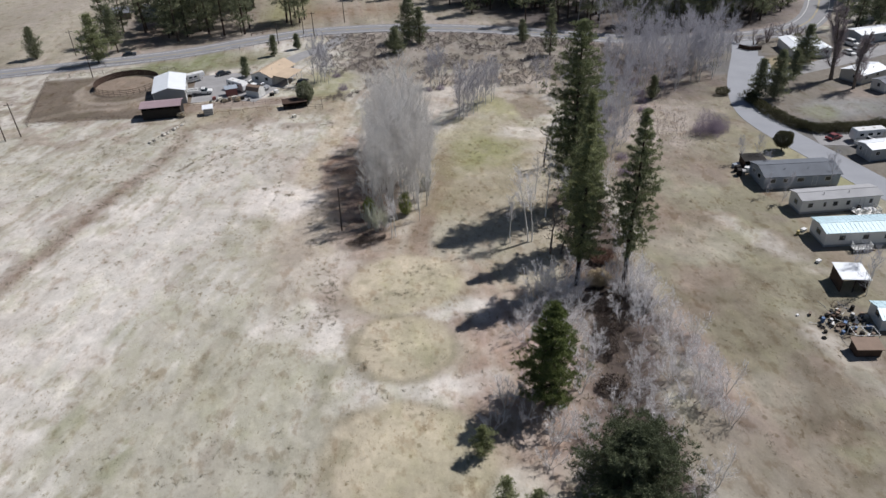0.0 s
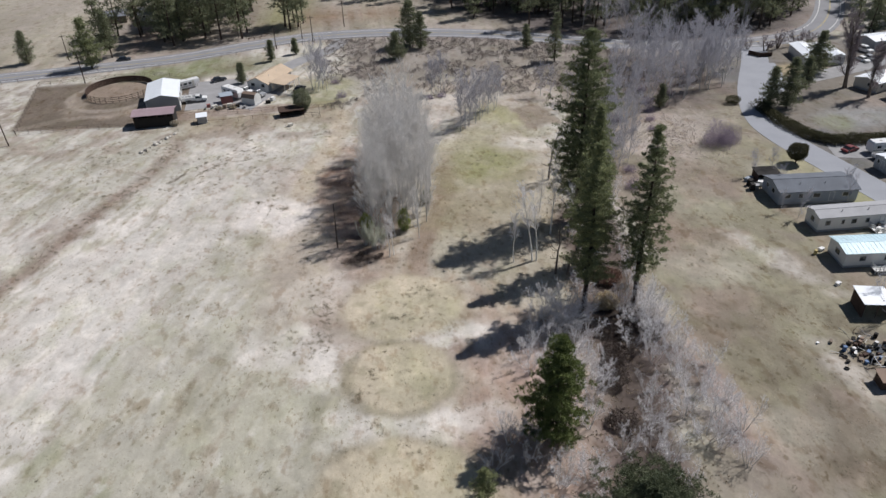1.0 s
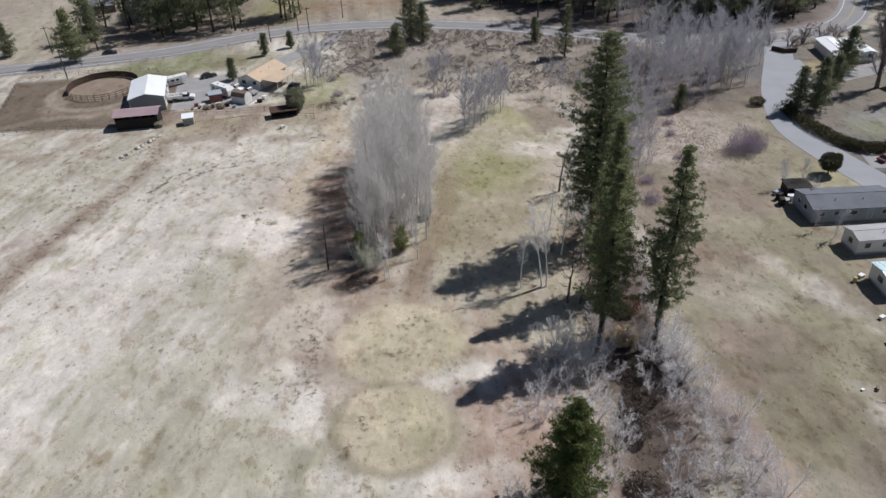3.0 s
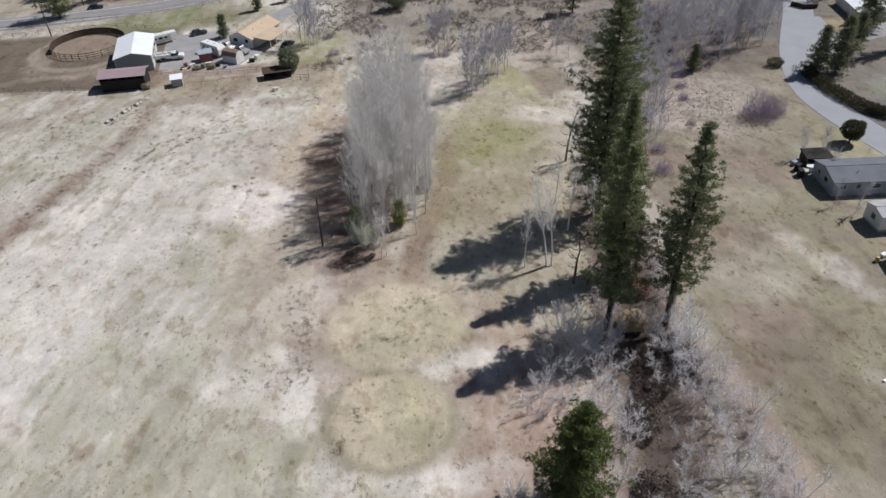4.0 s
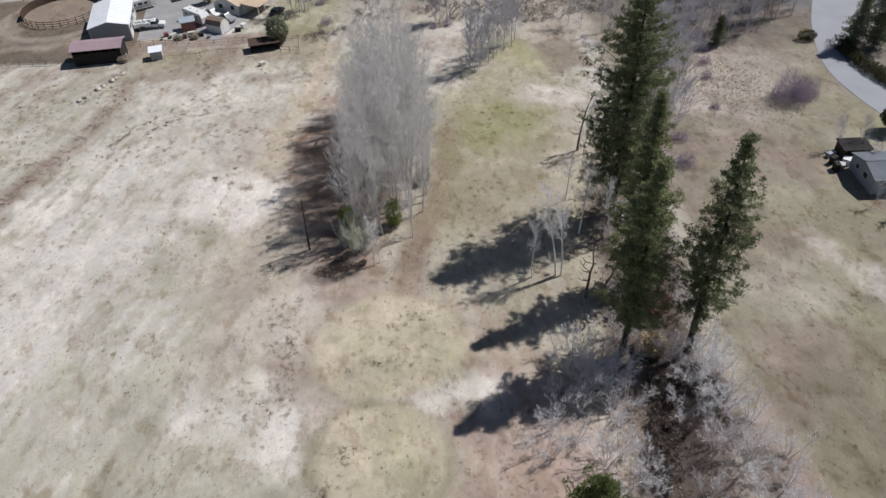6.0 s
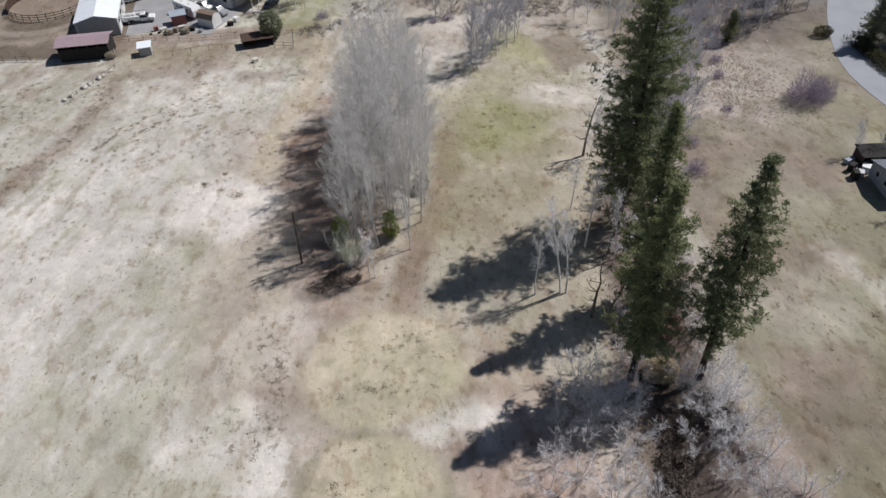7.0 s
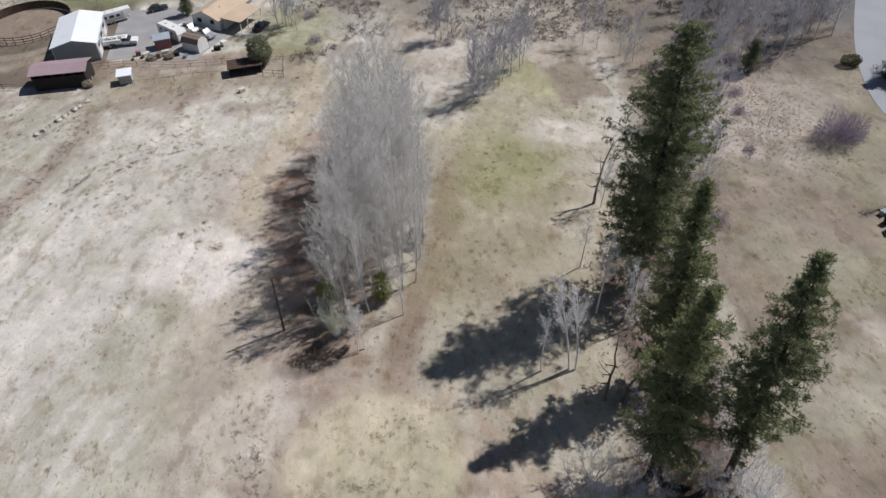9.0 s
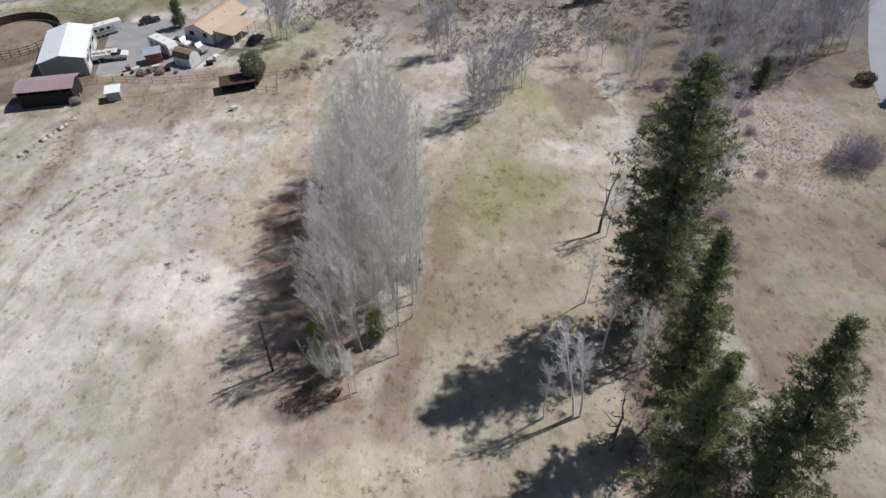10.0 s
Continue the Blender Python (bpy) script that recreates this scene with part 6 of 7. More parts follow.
shelter("carport", -17.4, 211.8, 60, 8, 4.8, 2.5, 2.8, "open carport with a tan roof joined to the house", "carport", M_TANROOF, M_WHITE, "b", M_WHITE, 4)


def gambrel_shed(x, y, rz, L, W):
    t = thing("garden_shed", x, y, rz, "white barn-shaped garden shed with a brown roof", "shed", z=0)
    out = [(0, 0), (W, 0), (W, 1.9), (W * 0.82, 2.75), (W / 2, 3.15), (W * 0.18, 2.75), (0, 1.9)]
    n, v = len(out), []
    for xx in (0, L):
        v += [(xx, yy, z) for yy, z in out]
    g = Geo()
    g.add(v, [(k + n, (k + 1) % n + n, (k + 1) % n, k) for k in range(n)] + [tuple(range(n)), tuple(range(2 * n - 1, n - 1, -1))])
    part("wall", g, M_WHITE, t)
    pts = [(W + 0.12, 1.85), (W * 0.82 + 0.04, 2.8), (W / 2, 3.23), (W * 0.18 - 0.04, 2.8), (-0.12, 1.85)]
    g, v = Geo(), []
    for xx in (-0.12, L - 0.05):
        v += [(xx, yy, z) for yy, z in pts] + [(xx, yy, z + 0.08) for yy, z in pts]
    f = []
    for k in range(4):
        f += [(k, k + 1, k + 11, k + 10), (k + 5, k + 15, k + 16, k + 6), (k, k + 5, k + 6, k + 1), (k + 10, k + 11, k + 16, k + 15)]
    g.add(v, f + [(0, 10, 15, 5), (4, 9, 19, 14)])
    part("roof", g, M_BROWNROOF, t)
    g = Geo()
    g.box(L, L + 0.04, W / 2 - 0.6, W / 2 + 0.6, 0.1, 1.9)
    part("door", g, M_WHITE, t)
    return t


gambrel_shed(-29.4, 206.0, -33, 4.5, 3.0)
shelter("red_shed", -35.2, 206.6, 14, 3.2, 2.7, 2.2, 2.4, "faded red shed with a flat blue-grey roof", "shed", M_BLUEGREY, M_REDWOOD, "bwef", M_REDWOOD, 2)


# ---- vehicles ----
def tyre_set(t, spots, r, w):
    for x, y in spots:
        g = Geo()
        g.wheel(x, y, r, r, w)
        wheel = part("wheel", g, M_RUBBER, t)
        h = Geo()
        h.wheel(x, y + (0.03 if y > 0 else -0.03), r, r * 0.58, w)
        part("rim", h, M_STEEL, wheel)


def car(x, y, rz, paint, label, L=4.6, W=1.8, H=1.45, boxy=False):
    t = thing("car", x, y, rz, label, "car", z=0.05 if x > 100 else 0.03)
    g = Geo()
    h0 = H * 0.58
    g.prism([(0.05, 0.3), (0, 0.55), (0.1, h0 - 0.08), (0.9, h0), (L - 0.7, h0), (L - 0.05, h0 - 0.1), (L, 0.5), (L - 0.08, 0.28)], -W / 2, W / 2, 0.06, 0.5)
    part("body", g, paint, t)
    a, b = (0.25, 0.35) if boxy else (0.5, 1.1)
    g = Geo()
    g.prism([(a, h0 - 0.02), (a + b * 0.6, H - 0.06), (L * 0.58, H - 0.06), (L * 0.72, h0 - 0.02)], -W / 2 + 0.08, W / 2 - 0.08, 0.16, h0)
    part("window", g, M_GLASS, t)
    g = Geo()
    g.prism([(a + b * 0.5, H - 0.1), (a + b * 0.7, H), (L * 0.57, H), (L * 0.60, H - 0.1)], -W / 2 + 0.2, W / 2 - 0.2, 0.06, H - 0.1)
    part("roof", g, paint, t)
    tyre_set(t, [(L * 0.18, -W / 2 + 0.1), (L * 0.18, W / 2 - 0.1), (L * 0.81, -W / 2 + 0.1), (L * 0.81, W / 2 - 0.1)], 0.33, 0.22)
    for s in (-1, 1):
        g = Geo()
        g.box(L - 0.1, L + 0.01, s * W * 0.34 - 0.18, s * W * 0.34 + 0.18, 0.55, 0.7)
        part("headlight", g, M_LAMP, t)
        g = Geo()
        g.box(-0.01, 0.1, s * W * 0.36 - 0.15, s * W * 0.36 + 0.15, 0.58, 0.74)
        part("tail_light", g, M_TAIL, t)
    return t


def pickup(x, y, rz, paint, label, service=False, L=5.8, W=2.0):
    t = thing("service_truck" if service else "pickup_truck", x, y, rz, label, "truck", z=0.04)
    g = Geo()
    g.box(0.1, L - 0.1, -0.5, 0.5, 0.45, 0.7)
    part("chassis", g, M_DARK, t)
    c0 = L * 0.56
    g = Geo()
    g.prism([(c0, 0.55), (c0, 1.25), (L - 1.15, 1.25), (L - 0.1, 1.12), (L, 0.8), (L - 0.05, 0.5)], -W / 2, W / 2, 0.06, 1.0)
    part("cab", g, paint, t)
    g = Geo()
    g.prism([(c0 + 0.08, 1.23), (c0 + 0.14, 1.86), (L - 2.0, 1.86), (L - 1.35, 1.23)], -W / 2 + 0.07, W / 2 - 0.07, 0.14, 1.24)
    part("window", g, M_GLASS, t)
    g = Geo()
    g.prism([(c0 + 0.05, 1.84), (c0 + 0.12, 1.95), (L - 2.1, 1.95), (L - 1.95, 1.84)], -W / 2 + 0.18, W / 2 - 0.18, 0.05, 1.85)
    part("roof", g, paint, t)
    if service:
        for s in (-1, 1):
            for k in range(3):
                g = Geo()
                x0 = 0.1 + k * (c0 - 0.2) / 3
                lo, hi = (W / 2 - 0.5, W / 2 + 0.08) if s > 0 else (-W / 2 - 0.08, -W / 2 + 0.5)
                g.box(x0 + 0.02, x0 + (c0 - 0.2) / 3 - 0.02, lo, hi, 0.75 if k != 1 else 1.05, 1.7, 0.03)
                part("tool_compartment", g, paint, t)
        g = Geo()
        g.box(0.1, c0 - 0.1, -W / 2 + 0.5, W / 2 - 0.5, 0.7, 0.95)
        part("bed", g, M_STEEL, t)
        for yy in (-0.85, 0.85):
            g = Geo()
            g.tube([(0.2, yy, 1.7), (0.2, yy, 2.25), (L - 1.9, yy, 2.3)], [0.04, 0.04, 0.04], 6, True)
            part("ladder_rack", g, M_STEEL, t)
        for xx in (0.2, 1.2, 2.3):
            g = Geo()
            g.tube([(xx, -0.85, 2.27), (xx, 0.85, 2.27)], [0.035, 0.035], 6, True)
            part("rack_bar", g, M_STEEL, t)
        for xx, c in ((0.3, M_PAINT_WHITE), (1.2, M_PAINT_WHITE), (2.3, M_PAINT_WHITE)):
            g = Geo()
            g.box(xx, xx + 0.75, -0.55, 0.55, 0.95, 2.05, 0.05)
            part("equipment_box", g, c, t)
    else:
        for a, b, c, d in ((0.05, c0, -W / 2, -W / 2 + 0.12), (0.05, c0, W / 2 - 0.12, W / 2), (0.0, 0.1, -W / 2 + 0.12, W / 2 - 0.12)):
            g = Geo()
            g.box(a, b, c, d, 0.6, 1.2, 0.03)
            part("bed_side", g, paint, t)
        g = Geo()
        g.box(0.1, c0, -W / 2 + 0.12, W / 2 - 0.12, 0.65, 0.75)
        part("bed", g, M_DARK, t)
    tyre_set(t, [(L * 0.2, -W / 2 + 0.12), (L * 0.2, W / 2 - 0.12), (L * 0.82, -W / 2 + 0.12), (L * 0.82, W / 2 - 0.12)], 0.4, 0.26)
    for s in (-1, 1):
        g = Geo()
        g.box(L - 0.06, L + 0.02, s * 0.75 - 0.16, s * 0.75 + 0.16, 0.78, 0.98)
        part("headlight", g, M_LAMP, t)
    return t


def caravan(x, y, rz, label, L=7.5, W=2.4, H=2.9, stripe=M_GREYWALL, nose=0.0):
    """A boxy travel trailer or horse trailer with rounded edges."""
    t = thing("horse_trailer" if nose else "travel_trailer", x, y, rz, label, "trailer", z=0.04)
    g = Geo()
    if nose:
        g.prism([(0, 0.5), (0, H), (L + nose, H), (L + nose, H * 0.62), (L + 0.25, H * 0.5), (L, 0.5)], -W / 2, W / 2, 0.12, H - 0.3)
    else:
        g.prism([(0.1, 0.55), (0, 0.9), (0, H - 0.4), (0.3, H), (L - 0.5, H), (L, H - 0.8), (L, 0.9), (L - 0.15, 0.55)], -W / 2, W / 2, 0.1, H - 0.25)
    body = part("body", g, M_PAINT_WHITE, t)
    for s in (-1, 1):
        yy = s * (W / 2 + 0.005)
        for k, (u, w) in enumerate(((0.12, 0.9), (0.38, 1.1), (0.66, 0.8))):
            g = Geo()
            g.box(L * u, L * u + w, yy - 0.02, yy + 0.02, H * 0.55, H * 0.55 + 0.6)
            part("window", g, M_GLASS, body)
        g = Geo()
        g.box(0.1, L - 0.2, yy - 0.012, yy + 0.012, H * 0.34, H * 0.42)
        part("stripe", g, stripe, body)
    g = Geo()
    g.box(L * 0.85, L * 0.85 + 0.65, -W / 2 - 0.025, -W / 2 + 0.01, 0.6, 2.35)
    part("door", g, M_CREAM, body)
    for u in (0.25, 0.6):
        g = Geo()
        g.box(L * u, L * u + 0.5, -0.25, 0.25, H, H + 0.14, 0.04)
        part("roof_vent", g, M_CREAM, body)
    g = Geo()
    g.tube([(L - 0.1, 0, 0.6), (L + 1.1, 0, 0.5)], [0.07, 0.05], 6, True)
    g.tube([(L + 1.0, 0, -0.02), (L + 1.0, 0, 0.55)], [0.04, 0.04], 6, True)
    part("hitch", g, M_DARK, t)
    tyre_set(t, [(L * 0.36, s * (W / 2 - 0.1)) for s in (-1, 1)] + [(L * 0.36 + 0.8, s * (W / 2 - 0.1)) for s in (-1, 1)], 0.34, 0.2)
    return t


pickup(-47.0, 210.4, 4, M_PAINT_WHITE, "white utility service truck with tool boxes and rack", True, 7.2, 2.3)
caravan(-50.4, 221.6, 28, "white gooseneck horse trailer parked behind the barn", 5.6, 2.3, 2.6, M_STEEL, 1.6)
car(-40.6, 226.6, 24, M_PAINT_DARK, "dark car parked on the gravel yard")
caravan(-35.0, 214.9, -46, "white travel trailer parked in the yard", 7.6, 2.4, 2.9)
pickup(-31.4, 216.4, -38, M_PAINT_WHITE, "white pickup truck parked beside the house", False, 5.4)
pickup(-27.6, 213.0, -38, M_PAINT_SILVER, "silver pickup truck parked beside the house", False, 5.4)
car(-14.4, 211.4, 60, M_PAINT_DARK, "dark car under the carport's edge")
car(-76.0, 257.0, 8, M_PAINT_DARK, "dark car beyond the highway")
car(113.4, 141.0, 16, M_PAINT_MAROON, "red car parked by the hedge", 4.0)
caravan(118.6, 139.6, -2, "white travel trailer parked beside the lane", 8.0, 2.5, 3.0)
pickup(117.6, 136.4, 5, M_PAINT_WHITE, "white pickup truck beside the travel trailer", False, 5.6)
caravan(126.5, 133.6, 4, "white travel trailer parked on gravel", 8.4, 2.5, 3.0)
car(158.6, 201.5, -80, M_PAINT_WHITE, "white car parked between the homes", 4.6)
car(161.6, 202.5, -80, M_PAINT_SILVER, "silver car parked between the homes", 4.6)
car(164.8, 209.6, -76, M_PAINT_WHITE, "white van parked between the homes", 5.0, 1.95, 2.0, True)
car(170.0, 209, -70, M_PAINT_DARK, "dark car parked between the homes", 4.6)
caravan(146.5, 214.5, -70, "white travel trailer at the park entrance", 7.0, 2.4, 2.8, M_BLUE)


# ---- fences, poles, pen ----
def fence(label, pts, gap=2.6, h=1.25, rails=3, material=None, name="fence", r=0.045):
    material = material or M_POLE
    t = thing(name, pts[0][0], pts[0][1], 0, label, "fence", z=0)
    o = np.array(pts[0])
    for a, b in zip(pts[:-1], pts[1:]):
        a, b = np.array(a) - o, np.array(b) - o
        n = max(1, int(round(np.linalg.norm(b - a) / gap)))
        for k in range(n):
            p, q = a + (b - a) * k / n, a + (b - a) * (k + 1) / n
            zp, zq = gz(*(p + o)), gz(*(q + o))
            g = Geo()
            g.tube([(p[0], p[1], zp - 0.3), (p[0], p[1], zp + h + 0.08)], [r * 1.25, r * 1.1], 6, True)
            part("post", g, material, t)
            for i in range(rails):
                z = h * (i + 1) / rails - 0.05
                g = Geo()
                g.tube([(p[0], p[1], zp + z), (q[0], q[1], zq + z)], [r * 0.75, r * 0.75], 4, True)
                part("rail", g, material, t)
    return t


fence("weathered wooden fence between yard and field", [(-47, 200.4), (-40.8, 200.8), (-30, 198.4), (-20.3, 198.2), (-7.6, 196.8), (-0.5, 197.6)], 3.0, 1.2, 2, None, "fence", 0.035)
fence("weathered wooden fence along the field's edge", [(-41, 192.4), (-33, 192), (-25.5, 193.2), (-20, 193.1)], 3.4, 1.1, 1, None, "fence", 0.035)
fence("low wooden fence at the juniper", [(-11.4, 191.6), (-7.2, 190.2), (-7.6, 196.6)], 2.6, 1.4, 2)
fence("weathered wooden fence round the dirt paddock", [(-87.6, 195.5), (-75, 196.2), (-60.4, 194.4)], 3.0, 1.3, 3)
fence("weathered wooden fence round the dirt paddock", [(-88, 196), (-94.5, 236), (-78, 238), (-60, 238), (-52, 234)], 3.2, 1.3, 3)
fence("row of old fence posts out in the field", [(-44.6, 189), (-47.6, 183), (-51, 175.5)], 1.5, 0.7, 1, M_POLE)
fence("wire fence posts beside the highway", [(-150, 236), (-112, 239.5), (-84, 245.5), (-60, 246.5), (-31, 256), (-9, 262), (20, 259.5)], 5.0, 1.2, 1, M_POLE, "wire_fence", 0.05)
fence("wooden fence beyond the highway", [(-34, 273), (-24, 277.5), (-15, 278.5)], 2.6, 1.2, 3)

pen = thing("round_pen", -67.4, 224.6, 0, "round horse pen with a boarded back and open rails", "pen", z=0)
R = 9.6
for k in range(32):
    a, b = 2 * math.pi * k / 32, 2 * math.pi * (k + 1) / 32
    p, q = (R * math.cos(a), R * math.sin(a)), (R * math.cos(b), R * math.sin(b))
    g = Geo()
    g.tube([(*p, -0.2), (*p, 1.9)], [0.08, 0.07], 6, True)
    part("post", g, M_DARKWOOD, pen)
    far_side = math.sin(a + 0.1 - radians(15)) > -0.1
    for z in ((0.25, 0.62, 0.99, 1.36, 1.7) if far_side else (0.55, 1.1, 1.65)):
        g = Geo()
        w = 0.17 if far_side else 0.06
        d = np.array([math.cos(a), math.sin(a)]) * 0.03
        g.add([(p[0] - d[0], p[1] - d[1], z - w), (q[0] - d[0], q[1] - d[1], z - w), (q[0] - d[0], q[1] - d[1], z + w), (p[0] - d[0], p[1] - d[1], z + w), (p[0] + d[0], p[1] + d[1], z - w), (q[0] + d[0], q[1] + d[1], z - w), (q[0] + d[0], q[1] + d[1], z + w), (p[0] + d[0], p[1] + d[1], z + w)], [(3, 2, 1, 0), (4, 5, 6, 7), (0, 1, 5, 4), (1, 2, 6, 5), (2, 3, 7, 6), (3, 0, 4, 7)])
        part("board" if far_side else "rail", g, M_DARKWOOD, pen)


def utility_pole(x, y, tall, label, arm=True, rz=0.0, lean=0.0):
    t = thing("utility_pole", x, y, rz, label, "utility pole", "utility poles")
    g = Geo()
    g.tube([(0, 0, -0.5), (lean * 0.5, 0, tall / 2), (lean, 0, tall)], [0.17, 0.14, 0.11], 8, True)
    part("pole", g, M_POLE, t)
    if arm:
        g = Geo()
        g.box(lean - 1.1, lean + 1.1, -0.06, 0.06, tall - 0.75, tall - 0.6)
        bar = part("crossarm", g, M_POLE, t)
        for u in (-0.95, 0, 0.95):
            g = Geo()
            g.tube([(lean + u, 0, tall - 0.6), (lean + u, 0, tall - 0.42)], [0.05, 0.03], 6, True)
            part("insulator", g, M_GREYWALL, bar)
    return t


utility_pole(-4.0, 122.5, 9.6, "dark wooden pole standing in the field by the grove", False, lean=0.25)
utility_pole(-80.6, 235.4, 9.5, "dark wooden utility pole beside the paddock", False)
utility_pole(-87.0, 188.5, 9.5, "dark wooden utility pole at the paddock's corner", lean=-0.3)
utility_pole(-90.2, 186.4, 7.0, "short dark wooden pole at the paddock's corner", False)
for x, y, h in ((-22.4, 258, 7.5), (-13.6, 268.6, 6.0), (-9.6, 262.2, 9.5), (2, 281, 10), (-93, 262, 9), (-37, 276, 8.5)):
    utility_pole(x, y, h, "wooden utility pole near the highway", rz=20)

fence("low dark board wall by the park entrance", [(129.4, 213.4), (131.4, 210.2), (135.2, 209.8)], 1.9, 1.3, 5, M_DARKWOOD, "board_wall", 0.19)
# guard rail stub beyond the road
fence("short dark guard rail beside the highway", [(-33, 271.5), (-27, 273.2)], 2, 0.7, 1, M_DARKWOOD, "guard_rail", 0.14)


# ---- junk round the sheds ----
def crate(x, y, rz, a, b, c, material, label, name="crate"):
    t = thing(name, x, y, rz, label, "crate", z=gz(x, y))
    g = Geo()
    g.box(-a / 2, a / 2, -b / 2, b / 2, 0, c, 0.03)
    part("box", g, material, t)
    g = Geo()
    g.box(-a / 2 - 0.02, a / 2 + 0.02, -b / 2 - 0.02, b / 2 + 0.02, c - 0.02, c + 0.04)
    part("lid", g, material, t)
    return t


def barrel(x, y, material, label, r=0.3, h=0.88):
    t = thing("barrel", x, y, 0, label, "barrel", z=gz(x, y))
    g = Geo()
    zs = [0, 0.03, h * 0.33, h * 0.35, h * 0.37, h * 0.64, h * 0.66, h * 0.68, h - 0.03, h]
    g.tube([(0, 0, z) for z in zs], [r, r, r, r + 0.025, r, r, r + 0.025, r, r, r - 0.02], 14, True)
    part("drum", g, material, t)
    return t


def loose_tyre(x, y, label):
    g = Geo()
    ring = []
    for k in range(14):
        a = 2 * math.pi * k / 14
        for rr, z in ((0.2, 0.02), (0.34, 0.02), (0.36, 0.1), (0.34, 0.2), (0.2, 0.2)):
            ring.append((rr * math.cos(a), rr * math.sin(a), z))
    g.add(ring, [(k * 5 + j, ((k + 1) % 14) * 5 + j, ((k + 1) % 14) * 5 + (j + 1) % 5, k * 5 + (j + 1) % 5) for k in range(14) for j in range(5)])
    t = thing("tyre", x, y, 0, label, "tyre", "loose tyres", z=gz(x, y))
    part("ring", g, M_RUBBER, t)
    return t


g = np.random.default_rng(300)
kinds = (M_STEEL, M_DARKWOOD, M_DARKWOOD, M_BROWNROOF, M_PAINT_DARK, M_DARK, M_BOARD, M_DARK, M_BLUE, M_DARK)
for k in range(64):
    x, y = 74.2 + g.normal(0, 2.3), 77.0 + g.normal(0, 2.4)
    if x > 79.0 or (x > 70.2 and y < 72.6):
        continue
    m = kinds[int(g.integers(len(kinds)))]
    kind = int(g.integers(4))
    if kind == 0:
        barrel(x, y, m, "old drum in the junk pile")
    elif kind == 1:
        loose_tyre(x, y, "worn tyre lying in the junk pile")
    else:
        crate(x, y, g.uniform(0, 90), g.uniform(0.3, 0.9), g.uniform(0.25, 0.6), g.uniform(0.2, 0.7), m, "old box in the junk pile beside the shed")
for x, y, a, m in ((97.9, 107.6, 0.8, M_PAINT_WHITE), (99.2, 107.4, 1.0, M_GREYWALL), (100.4, 107.8, 0.7, M_PAINT_WHITE), (98.6, 108.6, 0.9, M_DARK), (100.9, 106.9, 0.6, M_PAINT_WHITE)):
    crate(x, y, 40 * a, a, a * 0.7, a * 0.8, m, "box standing on the white porch", "storage_box").location.z += 0.65 - gz(x, y)
crate(80.6, 93.8, 20, 0.9, 0.6, 0.5, M_PAINT_WHITE, "white box lying on the dry grass", "box")
crate(68.4, 80.5, 20, 0.4, 0.3, 0.25, M_PAINT_WHITE, "white scrap lying in the field", "box")
crate(84.2, 104.2, 20, 1.0, 0.7, 0.5, M_PAINT_WHITE, "white box beside the mobile home", "box")
barrel(82.4, 103.2, M_YELLOW, "yellow barrel in the grass")
crate(-15.0, 185.6, 30, 1.1, 0.9, 0.7, M_CREAM, "pale box standing out in the field", "box")
for x, y, m in ((-38.7, 205, M_REDWOOD), (-37, 204.6, M_CREAM), (-36, 203.2, M_DARK), (-34, 203.4, M_BOARD), (-31.6, 203.4, M_BOARD), (-30.4, 203.6, M_DARK), (-28.4, 202.4, M_STEEL), (-20.8, 206.6, M_WHITE), (-22, 204.6, M_DARK), (-46.6, 196, M_CREAM), (-33, 205, M_CREAM)):
    crate(x, y, g.uniform(0, 90), g.uniform(0.8, 1.6), g.uniform(0.6, 1.2), g.uniform(0.5, 1.1), m, "stacked box in the cluttered yard")
for k in range(6):
    loose_tyre(-39.5 + k * 1.6 + g.normal(0, 0.2), 203.6 + g.normal(0, 0.4), "old tyre lying along the yard fence")

for k in range(26):
    x, y = 74.0 + g.normal(0, 2.0), 77.2 + g.normal(0, 2.2)
    if x > 78.4 or (x > 70.2 and y < 72.6):
        continue
    bar = thing("scrap_pipe", x, y, g.uniform(0, 180), "thin bent metal pipe lying in the junk pile", "pipe", "scrap pipes", z=gz(x, y))
    gg = Geo()
    long = g.uniform(0.9, 2.6)
    gg.tube([(0, 0, 0.04), (long * 0.5, g.normal(0, 0.15), 0.3 * g.random() + 0.05), (long, 0, 0.1 + 0.7 * g.random())], [0.045, 0.045, 0.04], 5, True)
    part("pipe", gg, (M_PAINT_WHITE, M_STEEL, M_DARKWOOD)[k % 3], bar)
def field_stone(x, y, r, seed):
    """A pale weathered stone with uneven faces."""
    gs = np.random.default_rng(seed)
    bm = bmesh.new()
    bmesh.ops.create_icosphere(bm, subdivisions=2, radius=r)
    for v in bm.verts:
        v.co = Vector((v.co.x * 1.3, v.co.y, v.co.z * 0.75)) * (1 + gs.normal(0, 0.09))
    me = bpy.data.meshes.new("field_stone")
    bm.to_mesh(me)
    bm.free()
    me.materials.append(M_STONE)
    ob = tagged(new("field_stone", me), "pale weathered stone lying in dry grass", "stone", "stones by the old fence")
    ob.matrix_basis = pose(x, y, gz(x, y) + r * 0.4, 0, 0, gs.uniform(0, 360))


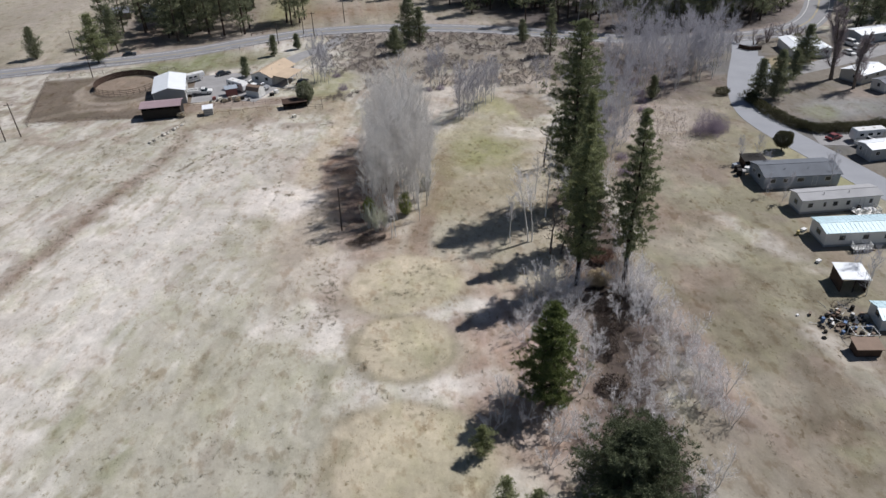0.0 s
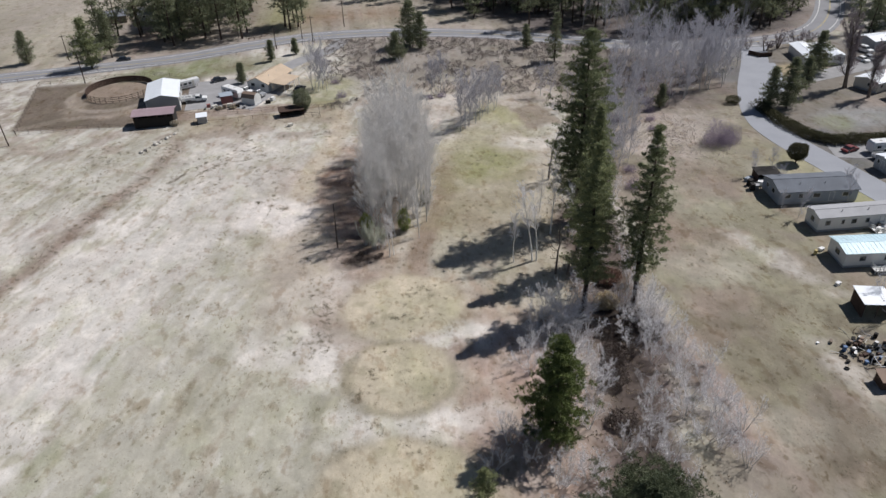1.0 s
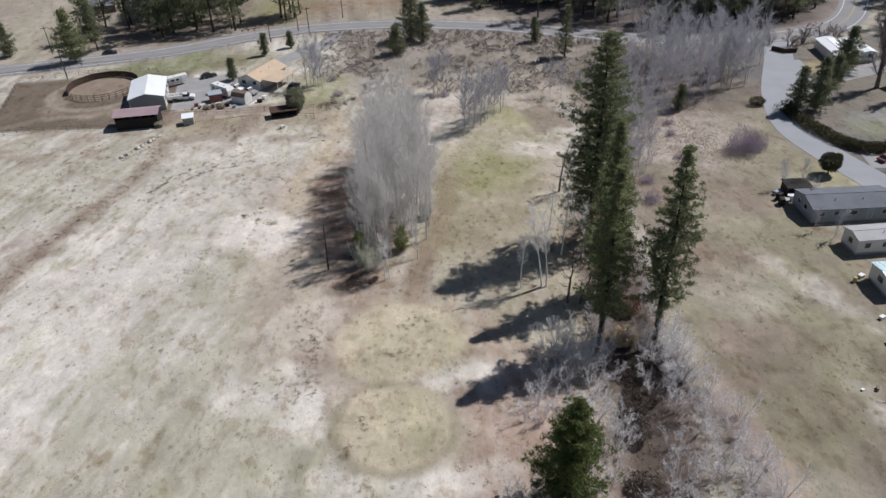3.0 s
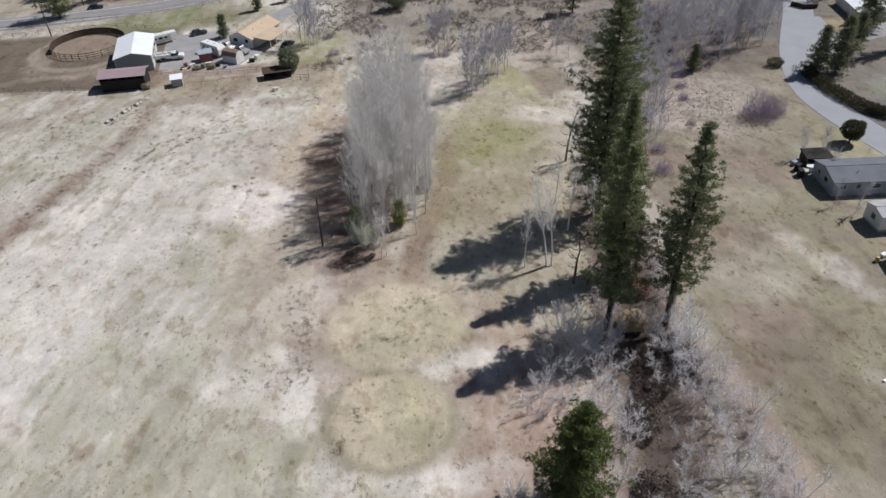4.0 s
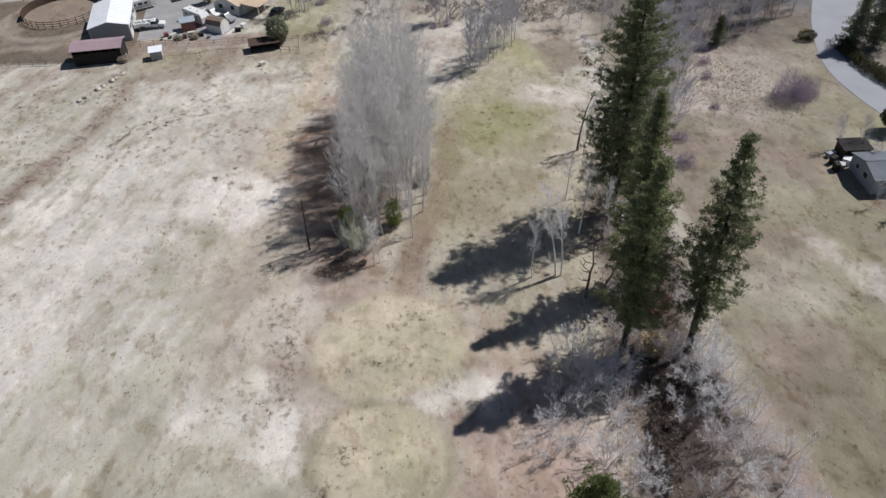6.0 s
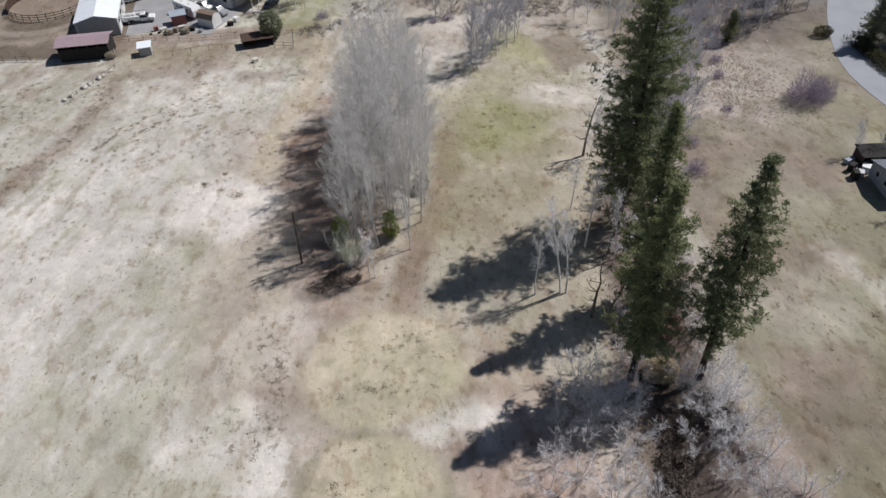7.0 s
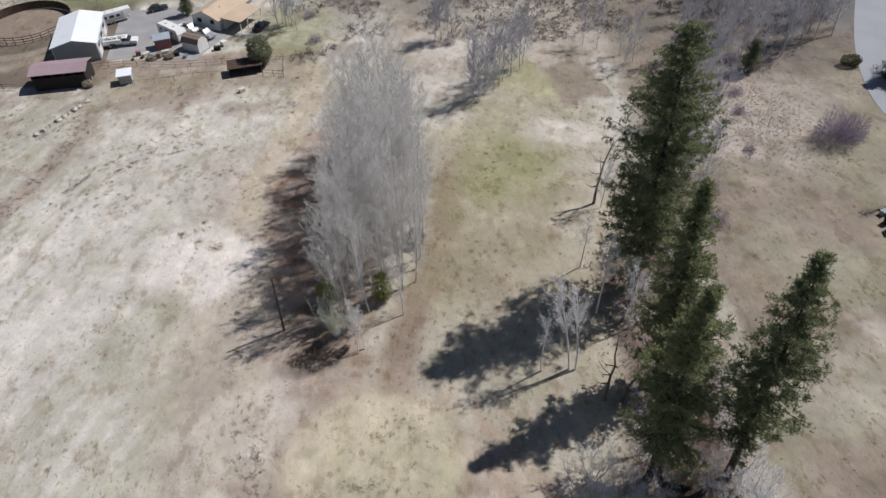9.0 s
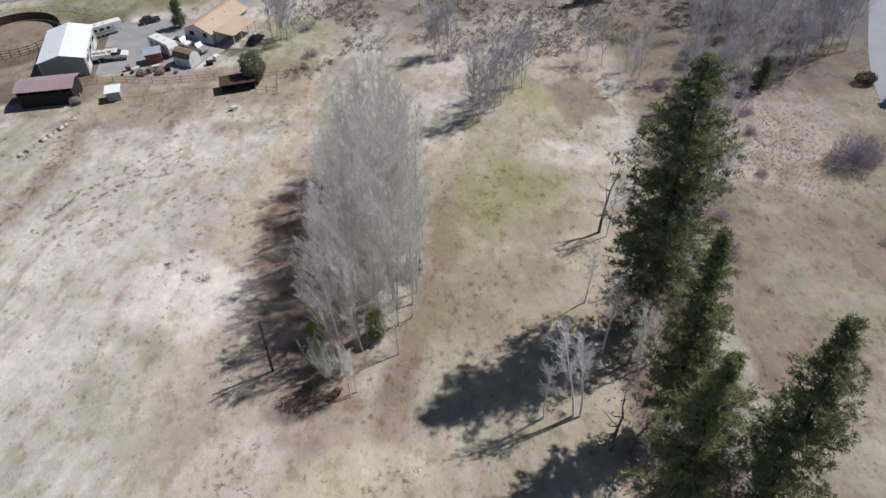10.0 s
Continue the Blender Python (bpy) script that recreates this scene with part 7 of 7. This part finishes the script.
M_STONE = surface("pale_stone", (0.55, 0.52, 0.47), 0.9, vary=0.25, size=0.5, bump=0.3)
for k, (x, y, r) in enumerate(((-46.2, 185.6, 0.45), (-46.8, 184.6, 0.6), (-48.2, 182.2, 0.5), (-48.9, 181.0, 0.65), (-50.6, 177.6, 0.45), (-51.4, 176.2, 0.5), (-45.2, 187.4, 0.4))):
    field_stone(x, y, r, 400 + k)

frame_thing = thing("pipe_frame", 72.6, 72.4, -10, "bare white metal pipe frame by the brown shed", "frame", z=gz(72.6, 72.4))
for a, b in (((0, 0, 0), (0, 0, 1.6)), ((3.6, 0, 0), (3.6, 0, 1.6)), ((0, 2.2, 0), (0, 2.2, 1.6)), ((3.6, 2.2, 0), (3.6, 2.2, 1.6)), ((0, 0, 1.6), (3.6, 0, 1.6)), ((0, 2.2, 1.6), (3.6, 2.2, 1.6)), ((0, 0, 1.6), (0, 2.2, 1.6)), ((3.6, 0, 1.6), (3.6, 2.2, 1.6)), ((1.8, 0, 1.6), (1.8, 2.2, 1.6))):
    gg = Geo()
    gg.tube([a, b], [0.05, 0.05], 6, True)
    part("pipe", gg, M_PAINT_WHITE, frame_thing)
for k in range(3):
    ladder = thing("plank", 71.6 + k * 0.5, 75.4, 60 + 18 * k, "weathered plank lying on the junk", "plank", "loose planks", z=gz(71.6, 75.4) + 0.02)
    gg = Geo()
    gg.box(0, 2.8, -0.1, 0.1, 0, 0.05)
    part("board", gg, M_BOARD, ladder)

# houses half hidden in the woods beyond the highway
home("cabin", -94, 308, 12, 10, 7, 2.8, 1.6, "grey-roofed cabin among the pines", "cabin", M_BOARD, M_SHINGLE, row("front", (2, 1.2), (6, 1.2)), skirt=False)
home("cabin", -80, 310, -6, 11, 7, 2.8, 1.6, "pale-roofed cabin among the pines", "cabin", M_CREAM, M_SHINGLE, row("front", (2, 1.2), (6, 1.2)), skirt=False)
for x, y, m in ((86.9, 130.2, M_PAINT_WHITE), (84.6, 130.6, M_DARK), (85.4, 132.6, M_BLUEGREY), (85.2, 129.2, M_STEEL), (84.0, 128.6, M_DARK), (89.0, 130.2, M_PAINT_WHITE)):
    crate(x, y, g.uniform(0, 90), g.uniform(1.0, 2.0), g.uniform(0.8, 1.5), g.uniform(0.6, 1.4), m, "stored box beside the grey mobile home")
